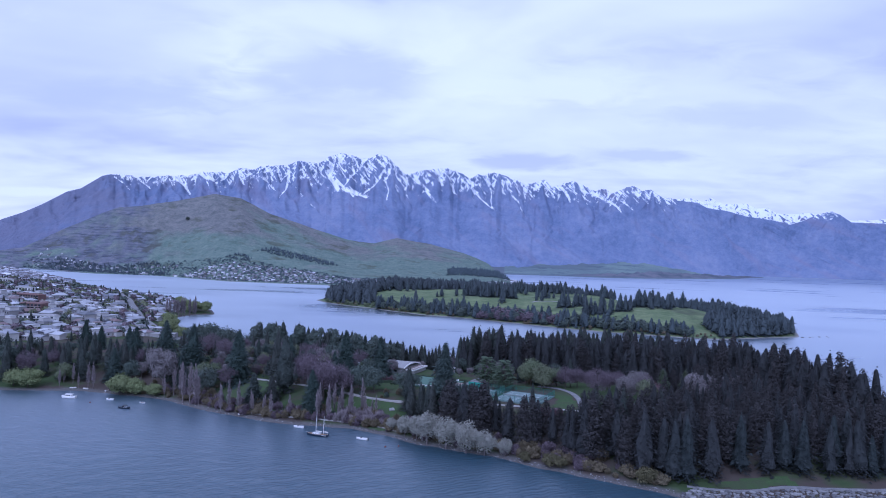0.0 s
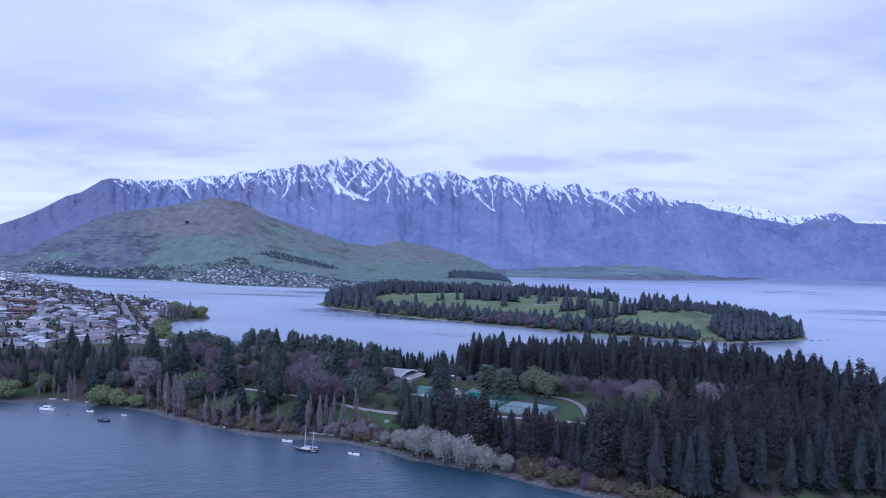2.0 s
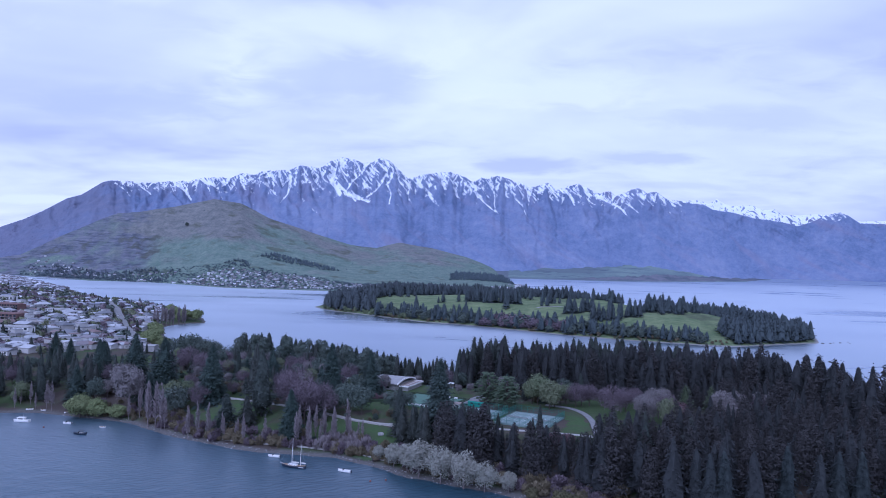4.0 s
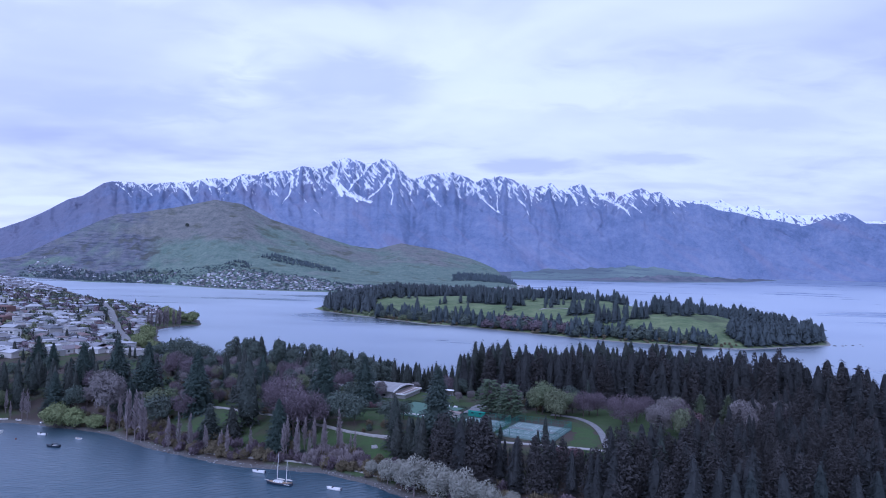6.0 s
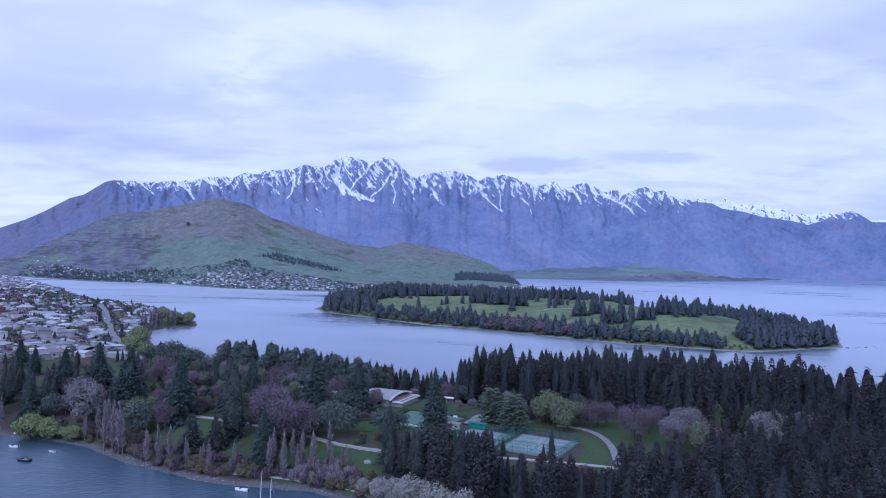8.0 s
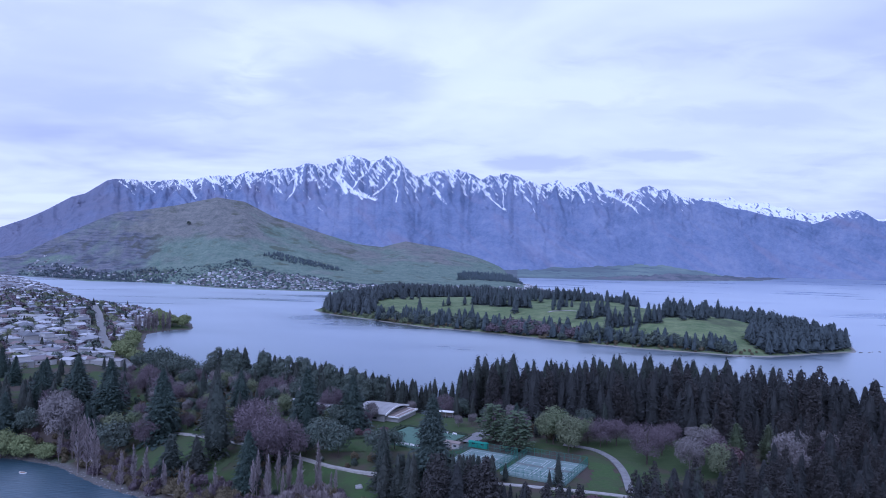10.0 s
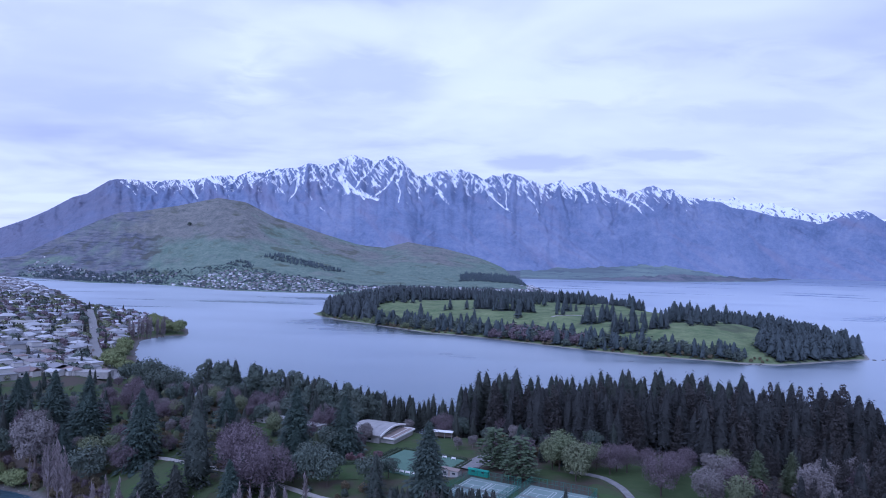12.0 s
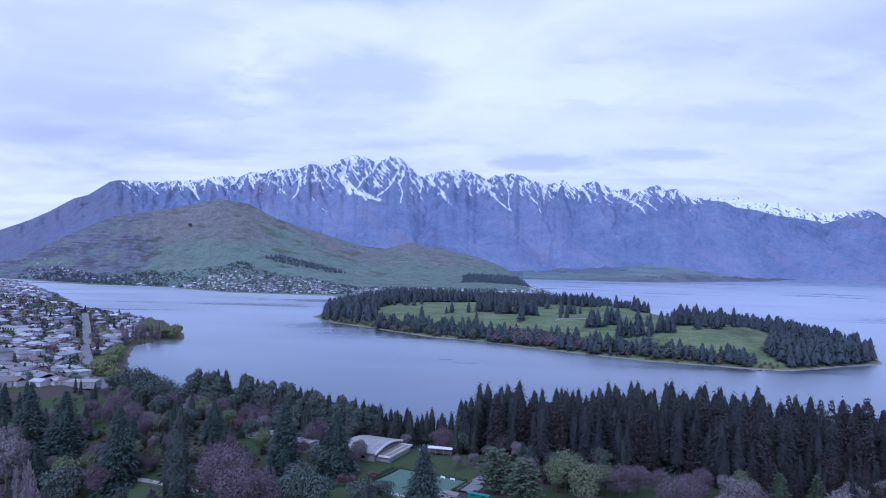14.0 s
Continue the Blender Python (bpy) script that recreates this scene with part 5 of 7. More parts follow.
# ---- the park: paths, courts, green, buildings ----
PATHS = varied("pale_gravel", (0.27, 0.26, 0.245), (0.42, 0.41, 0.39), 0.8, 0.95)
ASPHALT = varied("worn_asphalt", (0.16, 0.16, 0.165), (0.26, 0.26, 0.26), 0.5, 0.95)
COURT = varied("faded_teal_court", (0.145, 0.215, 0.205), (0.195, 0.262, 0.250), 0.3, 0.85)
TURF = varied("bowling_turf", (0.080, 0.15, 0.112), (0.108, 0.185, 0.138), 0.25, 0.95)
LAWN = land_material("mown_lawn", (0.041, 0.074, 0.030), (0.077, 0.118, 0.048), (0.062, 0.084, 0.043), 0.06)
BOULDER = varied("pale_boulder", (0.22, 0.22, 0.22), (0.36, 0.36, 0.35), 0.8, 0.95)
WHITE = varied("white_paint", (0.66, 0.66, 0.65), (0.80, 0.80, 0.79), 1.0, 0.5)
LINE = varied("worn_line_paint", (0.36, 0.40, 0.40), (0.52, 0.55, 0.55), 0.7, 0.8)
STEEL = varied("galvanised_steel", (0.30, 0.33, 0.33), (0.42, 0.45, 0.45), 2.0, 0.45, 0.7)
MESHGREEN = varied("green_fence_mesh", (0.035, 0.125, 0.10), (0.05, 0.17, 0.135), 1.0, 0.8)
ROOF_PALE = varied("pale_metal_roof", (0.25, 0.25, 0.25), (0.34, 0.335, 0.335), 0.25, 0.6)
ROOF_BROWN = varied("brown_roof_sheet", (0.20, 0.165, 0.15), (0.28, 0.235, 0.21), 0.3, 0.7)
PLASTER = varied("grey_plaster", (0.24, 0.24, 0.24), (0.36, 0.355, 0.35), 0.4, 0.85)
TEAL = varied("teal_shed_paint", (0.02, 0.20, 0.155), (0.035, 0.26, 0.20), 0.5, 0.6)
HEDGE = foliage("hedge_leaves", (0.03, 0.05, 0.03), (0.06, 0.085, 0.05), (0.05, 0.07, 0.04))
GLASS = Mat("window_glass", 0.08, 0.0, 0.6).color((0.03, 0.04, 0.05)).m
RUBBER = Mat("tyre_rubber", 0.9).color((0.02, 0.02, 0.02)).m
CAR_DARK = Mat("dark_car_paint", 0.25, 0.3, 0.5).color((0.02, 0.02, 0.03)).m
CAR_WHITE = Mat("white_car_paint", 0.25, 0.0, 0.5).color((0.7, 0.7, 0.7)).m


def box_arrays(x0, y0, z0, x1, y1, z1, bevel=0.0):
    """A block; with a bevel its upright and top edges are cut."""
    if not bevel:
        v = [(x, y, z) for z in (z0, z1) for x, y in ((x0, y0), (x1, y0), (x1, y1), (x0, y1))]
        return np.array(v), [(3, 2, 1, 0), (4, 5, 6, 7), (0, 1, 5, 4), (1, 2, 6, 5), (2, 3, 7, 6), (3, 0, 4, 7)]
    b = bevel
    ring = [(x0 + b, y0), (x1 - b, y0), (x1, y0 + b), (x1, y1 - b), (x1 - b, y1), (x0 + b, y1), (x0, y1 - b), (x0, y0 + b)]
    cx, cy = (x0 + x1) / 2, (y0 + y1) / 2
    top = [(x + math.copysign(b, cx - x) * 0.7, y + math.copysign(b, cy - y) * 0.7) for x, y in ring]
    v = [(x, y, z0) for x, y in ring] + [(x, y, z1 - b) for x, y in ring] + [(x, y, z1) for x, y in top]
    f = [tuple(range(7, -1, -1)), tuple(range(16, 24))]
    for r in (0, 8):
        f += [(r + k, r + (k + 1) % 8, r + 8 + (k + 1) % 8, r + 8 + k) for k in range(8)]
    return np.array(v), f


def ribbon(name, pts, width, material, label, lift=0.3, category="path", height_at=near_height):
    """A path laid over the ground, with a little thickness."""
    dense = []
    for a, b in zip(pts, pts[1:]):
        n = max(1, int(math.dist(a, b) / 2.0))
        dense += [(a[0] + (b[0] - a[0]) * k / n, a[1] + (b[1] - a[1]) * k / n) for k in range(n)]
    dense.append(pts[-1])
    Q = np.array(dense)
    for _ in range(4):
        Q[1:-1] = (Q[:-2] + 2 * Q[1:-1] + Q[2:]) / 4
    T = np.gradient(Q, axis=0)
    T /= np.linalg.norm(T, axis=1)[:, None]
    N = np.stack([-T[:, 1], T[:, 0]], 1)
    L, R = Q + N * width / 2, Q - N * width / 2
    Z = np.maximum(height_at(L[:, 0], L[:, 1]), height_at(R[:, 0], R[:, 1])) + lift
    n = len(Q)
    v = [(*p, z) for p, z in zip(L, Z)] + [(*p, z) for p, z in zip(R, Z)] + [(*p, z - 1.0) for p, z in zip(L, Z)] + [(*p, z - 1.0) for p, z in zip(R, Z)]
    f = []
    for i in range(n - 1):
        f += [(i, n + i, n + i + 1, i + 1), (i, i + 1, 2 * n + i + 1, 2 * n + i), (n + i + 1, n + i, 3 * n + i, 3 * n + i + 1)]
    ob = mesh_object(name, v, f, material)
    return tagged(ob, label, category, kind="structure")


def oriented(thing, x, y, z, along):
    """Puts a thing with its own x axis along a direction of the plan."""
    thing.matrix_basis = Matrix.Translation((x, y, z)) @ Matrix.Rotation(math.atan2(along[1], along[0]), 4, "Z")
    return thing


ribbon("path", [(-175, 428), (-150, 412), (-127, 402), (-115, 396), (-105, 392), (-88, 383), (-71, 375), (-51, 364), (-37, 357), (-18, 349)], 2.2, PATHS, "pale gravel path across the park lawns")
ribbon("path", [(-150, 372), (-128, 357), (-110, 347), (-98, 342), (-70, 337), (-50, 331), (-30, 318)], 1.5, PATHS, "pale gravel path along the lake shore")
ribbon("path", [(48, 389), (55, 386.5), (60.7, 382), (64.4, 370), (65, 358), (64.3, 346), (61.3, 326)], 3.0, ASPHALT, "curving grey asphalt path beside the courts")
ribbon("path", [(8, 333), (31.7, 328.5), (55.5, 323.5), (73.9, 318.3), (88, 314)], 2.4, PATHS, "pale gravel path below the courts")
ribbon("path", [(86, 246), (96, 242.5), (108, 241.5), (120, 243.5), (132, 243.5), (165, 243), (200, 248)], 1.6, ASPHALT, "grey gravel path behind the rocky shore")
ribbon("road", [(26, 424), (18, 414), (11, 404), (5, 393)], 8.0, ASPHALT, "grey asphalt drive to the car park", 0.3, "road")
ribbon("road", [(-250, 618), (-275, 655), (-312, 706), (-369, 804), (-392, 850), (-415, 893), (-470, 990), (-519, 1079), (-560, 1160)], 9.0, ASPHALT, "grey town road climbing between the houses", 0.4, "road")


ribbon("path", [(138, 1080), (150, 1096), (172, 1110), (196, 1112), (222, 1104)], 3.0, PATHS, "pale cart path across the golf course", 0.5, height_at=far_height)


def plate(name, corner, along, across, a, b, z, material, label, category, thick=0.5):
    thing = new(name)
    surface = part("surface", box_arrays(0, -b, -thick, a, 0, 0), material, thing)
    return tagged(oriented(thing, corner[0], corner[1], z, along), label, category)


def lawn(name, pts, label):
    """A mown lawn draped over the ground."""
    xs, ys = [p[0] for p in pts], [p[1] for p in pts]
    X, Y = np.meshgrid(np.arange(min(xs), max(xs) + 1.5, 1.5), np.arange(min(ys), max(ys) + 1.5, 1.5))
    d = inside_distance(X, Y, pts) + 1.2 * fbm(X / 6, Y / 6, 61, 2)
    ob = grid_mesh(name, X, Y, near_height(X, Y) + 0.16, d > 0, LAWN)
    tagged(ob, label, "lawn", kind="structure")


lawn("lawn", [(-56, 366), (-34, 353), (-26, 335), (-30, 322), (-40, 320), (-52, 330), (-60, 348)], "mown green lawn sloping to the lake")
lawn("lawn", [(-140, 380), (-120, 398), (-102, 384), (-92, 372), (-100, 352), (-118, 354), (-132, 366)], "mown green lawn with small firs")
lawn("lawn", [(-56, 396), (-38, 397), (-38, 380), (-54, 378)], "bright green lawn beside the bowling green")
lawn("lawn", [(54, 374), (62, 362), (60, 335), (52, 322), (46, 324), (54, 350)], "green grass between courts and path")
lawn("lawn", [(66, 372), (78, 350), (72, 322), (64, 322), (66, 345)], "green grass beside the asphalt path")
lawn("lawn", [(98, 245.5), (106, 243.5), (118, 245.5), (130, 245.5), (126, 249), (110, 250), (100, 248.5)], "small green grass patch behind the rocky shore")
lawn("lawn", [(66, 316), (84, 314), (96, 300), (88, 296), (74, 304)], "green clearing among the firs")

E1, N1 = (0.887, -0.462), (0.462, 0.887)


def tennis_court(corner, a, b, z):
    court = new("tennis_court")
    part("surface", box_arrays(0, -b, -0.6, a, 0, 0), COURT, court)
    lines = []
    for k in range(2):
        ox = a * (0.25 + 0.5 * k)
        w, h = 5.0, 11.0
        for x0, x1, y0, y1 in ((-w, w, h, h), (-w, w, -h, -h), (-w, -w, -h, h), (w, w, -h, h), (-w * 0.75, -w * 0.75, -h, h), (w * 0.75, w * 0.75, -h, h), (-w * 0.75, w * 0.75, 5.8, 5.8), (-w * 0.75, w * 0.75, -5.8, -5.8), (0, 0, -5.8, 5.8)):
            lines.append(box_arrays(ox + x0 - 0.12, -b / 2 + y0 - 0.12, 0.0, ox + x1 + 0.12, -b / 2 + y1 + 0.12, 0.012))
    for q in lines:
        part("line", q, LINE, court, "white painted court line")
    for k in range(2):
        ox = a * (0.25 + 0.5 * k)
        part("net", box_arrays(ox - 5.6, -b / 2 - 0.03, 0.02, ox + 5.6, -b / 2 + 0.03, 0.85), STEEL, court, "dark tennis net")
    tagged(oriented(court, corner[0], corner[1], z, E1), "faded teal tennis courts with white lines", "tennis court")
    fence = new("court_fence")
    corners = [(0, 0), (a, 0), (a, -b), (0, -b)]
    for (x0, y0), (x1, y1) in zip(corners, corners[1:] + corners[:1]):
        n = 8
        for k in range(n):
            x, y = x0 + (x1 - x0) * k / n, y0 + (y1 - y0) * k / n
            part("post", box_arrays(x - 0.05, y - 0.05, 0, x + 0.05, y + 0.05, 3.2), MESHGREEN, fence)
        for z0 in (1.6, 3.15):
            part("rail", box_arrays(min(x0, x1) - 0.03, min(y0, y1) - 0.03, z0, max(x0, x1) + 0.03, max(y0, y1) + 0.03, z0 + 0.07), MESHGREEN, fence)
        wires = []
        L = math.dist((x0, y0), (x1, y1))
        for k in range(int(L / 0.5)):
            u = k * 0.5 / L
            x, y = x0 + (x1 - x0) * u, y0 + (y1 - y0) * u
            wires.append(box_arrays(x - 0.025, y - 0.025, 0, x + 0.025, y + 0.025, 3.2))
        tagged(part("wire_panel", joined(wires), MESHGREEN, fence), "green wire mesh", kind="stuff")
    tagged(oriented(fence, corner[0], corner[1], z, E1), "tall green wire fence round the courts", "fence")


tennis_court((29.6, 368), 25.5, 28, 13.8)
tennis_court((7, 376.5), 21, 28, 13.6)
plate("bowling_green", (-22.3, 420), E1, None, 31, 31, 11.6, TURF, "flat grey-green bowling green", "bowling green")


def hedge_row(a, b, z, h=1.5, w=1.4, seed=1):
    L = math.dist(a, b)
    lobes = [(L * (k + 0.5) / 8, 0, h * 0.45, L / 12, w * 0.6, h * 0.6) for k in range(8)]
    hedge = new("hedge")
    part("leaves", clump_arrays(seed, lobes, int(L * 22), 0.3), HEDGE, hedge)
    part("core", box_arrays(0.2, -w * 0.35, -0.3, L - 0.2, w * 0.35, h * 0.75, 0.2), HEDGE, hedge)
    tagged(oriented(hedge, a[0], a[1], z, (b[0] - a[0], b[1] - a[1])), "clipped dark green hedge round the bowling green", "hedge", "green hedges")


for i, (a, b) in enumerate((((-38.5, 391), (-23.8, 420)), ((-23, 421.6), (6, 406.6)), ((6, 404.6), (-7, 380)), ((-40.5, 391.5), (-25.6, 421.5)), ((-55, 396), (-40, 398)), ((8, 405), (0, 389)))):
    hedge_row(a, b, 11.0, seed=i)


def bench_thing():
    bench = new("bench")
    part("seat", box_arrays(-1.1, -0.25, 0.42, 1.1, 0.25, 0.5, 0.02), WHITE, bench)
    part("backrest", box_arrays(-1.1, 0.22, 0.55, 1.1, 0.28, 1.0, 0.02), WHITE, bench)
    for x in (-0.95, 0.95):
        part("leg", box_arrays(x - 0.05, -0.22, 0, x + 0.05, 0.26, 0.42), WHITE, bench)
    return tagged(bench, "white bench at the edge of the bowling green", "bench", "green benches")


def boulder(x, y, seed, rx, ry, rz):
    """A weathered rock half sunk in the grass."""
    bm = bmesh.new()
    bmesh.ops.create_icosphere(bm, subdivisions=3, radius=1.0)
    for v in bm.verts:
        n = noise.noise(v.co * 1.3 + Vector((seed, 0, 0))) * 0.28 + noise.noise(v.co * 3.1 + Vector((0, seed, 0))) * 0.12
        v.co = Vector((v.co.x * rx, v.co.y * ry, v.co.z * rz)) * (1 + n)
    me = bpy.data.meshes.new("boulder")
    bm.to_mesh(me)
    bm.free()
    me.materials.append(BOULDER)
    ob = new("boulder", me)
    ob.matrix_basis = Matrix.Translation((x, y, ground(x, y) + rz * 0.45))
    return tagged(ob, "pale grey boulder lying on the mown lawn", "boulder")


boulder(-36.6, 346.5, 3, 1.6, 1.2, 1.0)
first = oriented(bench_thing(), -29, 390, 11.6, E1)
for k in range(1, 6):
    copy_thing(first, Matrix.Translation((-29 + 2.9 * k * E1[0], 390 + 2.9 * k * E1[1], 11.6)) @ Matrix.Rotation(math.atan2(E1[1], E1[0]), 4, "Z"))
for k in range(3):
    copy_thing(first, Matrix.Translation((-8 + 4.5 * k * E1[0], 410.4 + 4.5 * k * E1[1], 11.6)) @ Matrix.Rotation(math.atan2(E1[1], E1[0]), 4, "Z"))


def rink_hall():
    """The long hall with a barrel roof and a flat-roofed wing."""
    hall = new("hall")
    L, D, H = 17.0, 25.0, 3.3
    part("wall", box_arrays(0, 0, -1, L, D, H), PLASTER, hall)
    n = 14
    v, f = [], []
    for i in range(n + 1):
        u = i / n
        y, z = -1.2 + (D + 2.4) * u, H + 0.2 + 2.7 * math.sin(math.pi * (0.08 + 0.84 * u)) - 0.5
        for x in (-1.0, L + 1.2):
            v += [(x, y, z), (x, y, z + 0.35)]
    for i in range(n):
        a, b = 4 * i, 4 * i + 4
        f += [(a + 1, a + 3, b + 3, b + 1), (a, b, b + 2, a + 2), (a, a + 1, b + 1, b), (a + 2, b + 2, b + 3, a + 3)]
    f += [(0, 2, 3, 1), (4 * n, 4 * n + 1, 4 * n + 3, 4 * n + 2)]
    part("roof", (np.array(v), f), ROOF_PALE, hall, "pale curved metal roof")
    for k in range(5):
        x = 1.2 + k * 3.6
        part("roof_seam", (np.array([(x + dx, -1.2 + (D + 2.4) * i / n, H + 2.7 * math.sin(math.pi * (0.08 + 0.84 * i / n)) + 0.05 + dz) for i in range(n + 1) for dx, dz in ((-0.06, 0), (0.06, 0), (0, 0.12))]),
                           [q for i in range(n) for q in ((3 * i, 3 * i + 2, 3 * i + 5, 3 * i + 3), (3 * i + 2, 3 * i + 1, 3 * i + 4, 3 * i + 5))]), ROOF_PALE, hall)
    edge, rim = [], []
    for i in range(n + 1):
        y, z = -1.2 + (D + 2.4) * i / n, v[4 * i][2]
        edge += [(L + 1.2, y, z - 0.3), (L + 1.6, y, z - 0.3), (L + 1.6, y, z + 0.55), (L + 1.2, y, z + 0.55)]
        if i:
            o = 4 * (i - 1)
            rim += [(o + k, o + (k + 1) % 4, o + 4 + (k + 1) % 4, o + 4 + k) for k in range(4)]
    part("fascia", (np.array(edge), rim + [(3, 2, 1, 0), (4 * n, 4 * n + 1, 4 * n + 2, 4 * n + 3)]), WHITE, hall, "white curved gable edge")
    wing = part("wing", box_arrays(L, 2, -1, L + 7.0, D - 2, H - 0.9), PLASTER, hall)
    part("wing_roof", box_arrays(L + 0.4, 1.2, H - 0.9, L + 7.6, D - 1.2, H - 0.45, 0.1), ROOF_BROWN, hall, "brown flat roof")
    for x0, y0, x1, y1 in ((L + 1.7, 0.9, L + 7.8, 1.2), (L + 7.5, 1.0, L + 7.8, D - 1.0), (L + 1.7, D - 1.3, L + 7.8, D - 0.9), (L + 4.6, 1.2, L + 4.8, D - 1.2)):
        part("roof_edge", box_arrays(x0, y0, H - 1.0, x1, y1, H - 0.25), WHITE, hall, "white roof edge")
    for k in range(3):
        w = part("window", box_arrays(2 + 4 * k, -0.08, 0.9, 4.6 + 4 * k, 0.02, 2.1), GLASS, hall)
        part("frame", box_arrays(1.9 + 4 * k, -0.05, 0.78, 4.7 + 4 * k, 0.0, 0.9), WHITE, w)
    return tagged(hall, "pale hall with a curved metal roof and brown wing", "building")


oriented(rink_hall(), -51.3, 439.2, 10.5, (0.93, -0.37))


# ---- houses ----
def roof_material():
    m = Mat("house_roof", 0.6, 0.0, 0.3)
    k = m.ramp(m.random(), (0.0, (0.36, 0.37, 0.40)), (0.18, (0.58, 0.59, 0.62)), (0.34, (0.20, 0.21, 0.24)), (0.52, (0.10, 0.11, 0.13)), (0.68, (0.46, 0.47, 0.50)), (0.82, (0.24, 0.25, 0.29)), (0.96, (0.19, 0.12, 0.11)))
    m.color(m.mix(m.math("MULTIPLY", m.noise(0.7, 4.0), 0.5), k, (0.18, 0.185, 0.19)))
    return m.m


def wall_material():
    m = Mat("house_wall", 0.85, 0.0, 0.2)
    k = m.ramp(m.random(), (0.0, (0.64, 0.64, 0.64)), (0.35, (0.40, 0.40, 0.40)), (0.6, (0.22, 0.22, 0.23)), (0.85, (0.56, 0.55, 0.54)))
    m.color(m.mix(m.math("MULTIPLY", m.noise(0.9, 4.0), 0.4), k, (0.28, 0.27, 0.26)))
    return m.m


ROOF, HOUSEWALL = roof_material(), wall_material()


def gable_arrays(L, D, z, rise, over, hip=0.0, thick=0.22):
    x0, x1, y0, y1 = -L / 2 - over, L / 2 + over, -D / 2 - over, D / 2 + over
    lo = [(x0, y0, z), (x1, y0, z), (x1, y1, z), (x0, y1, z), (x0 + hip, 0, z + rise), (x1 - hip, 0, z + rise)]
    v = lo + [(a, b, c + thick) for a, b, c in lo]
    f = [(6, 7, 11, 10), (8, 9, 10, 11), (7, 8, 11), (9, 6, 10), (1, 0, 4, 5), (3, 2, 5, 4), (2, 1, 5), (0, 3, 4), (0, 1, 7, 6), (1, 2, 8, 7), (2, 3, 9, 8), (3, 0, 6, 9)]
    return np.array(v), f


def house(seed):
    r = random.Random(seed)
    h = new("house")
    L, D, H = r.uniform(10, 15), r.uniform(7.5, 10), r.choice((2.9, 3.0, 5.4))
    style = seed % 4
    rise = r.uniform(1.5, 2.6)
    if style == 3:
        part("wall", box_arrays(-L / 2, -D / 2, -2.5, L / 2, D / 2, H), HOUSEWALL, h)
        part("roof", box_arrays(-L / 2 - 0.4, -D / 2 - 0.4, H, L / 2 + 0.4, D / 2 + 0.4, H + 0.35, 0.1), ROOF, h)
        part("upper_wall", box_arrays(-L / 4, -D / 2 + 1, H + 0.35, L / 2 - 1, D / 2 - 0.5, H + 2.9), HOUSEWALL, h)
        part("upper_roof", box_arrays(-L / 4 - 0.3, -D / 2 + 0.7, H + 2.9, L / 2 - 0.7, D / 2 - 0.2, H + 3.2, 0.1), ROOF, h)
    else:
        part("wall", box_arrays(-L / 2, -D / 2, -2.5, L / 2, D / 2, H), HOUSEWALL, h)
        hip = 0 if style == 0 else D * 0.42
        if hip == 0:
            for s in (-1, 1):
                x = s * (L / 2 - 0.1)
                part("gable", (np.array([(x - 0.1, -D / 2, H), (x - 0.1, D / 2, H), (x - 0.1, 0, H + rise * 0.95), (x + 0.1, -D / 2, H), (x + 0.1, D / 2, H), (x + 0.1, 0, H + rise * 0.95)]), [(0, 2, 1), (3, 4, 5), (0, 3, 5, 2), (1, 2, 5, 4)]), HOUSEWALL, h)
        part("roof", gable_arrays(L, D, H, rise, 0.55, hip), ROOF, h)
        part("chimney", box_arrays(L * 0.2, -0.4, H + rise * 0.4, L * 0.2 + 0.8, 0.4, H + rise + 0.9), PLASTER, h)
        if style == 2:
            v, f = gable_arrays(D * 0.8, 6, H, rise * 0.8, 0.4, 0)
            v = np.stack([-v[:, 1] + L * 0.22, v[:, 0] - D * 0.45, v[:, 2]], 1)
            part("cross_roof", (v, f), ROOF, h)
            part("cross_wall", box_arrays(L * 0.22 - 3, -D * 0.85, -2.5, L * 0.22 + 3, -D / 2, H), HOUSEWALL, h)
    for lev in range(2 if H > 4 else 1):
        for k in range(3):
            x = -L / 2 + L * (k + 0.5) / 3
            if style == 2 and abs(x - L * 0.22) < 3.2:
                continue
            w = part("window", box_arrays(x - 0.85, -D / 2 - 0.06, 0.9 + 2.5 * lev, x + 0.85, -D / 2 + 0.04, 2.2 + 2.5 * lev), GLASS, h)
            if seed % 4 == 1:
                part("sill", box_arrays(x - 0.95, -D / 2 - 0.12, 0.78 + 2.5 * lev, x + 0.95, -D / 2 + 0.02, 0.9 + 2.5 * lev), WHITE, w)
    part("door", box_arrays(-0.5 - L * 0.02, -D / 2 - 0.05, 0, 0.45, -D / 2 + 0.03, 2.05), ROOF_BROWN, h)
    if r.random() < 0.6:
        part("deck", box_arrays(-L / 2, -D / 2 - 2.6, -2.0, L * 0.05, -D / 2, -0.1), ROOF_BROWN, h, "timber deck")
    return tagged(h, ("low house with gabled roof", "house with pale hipped roof", "house with crossed gable roofs", "flat-roofed two-storey house")[style] + " on the town slope", "house", "town houses")


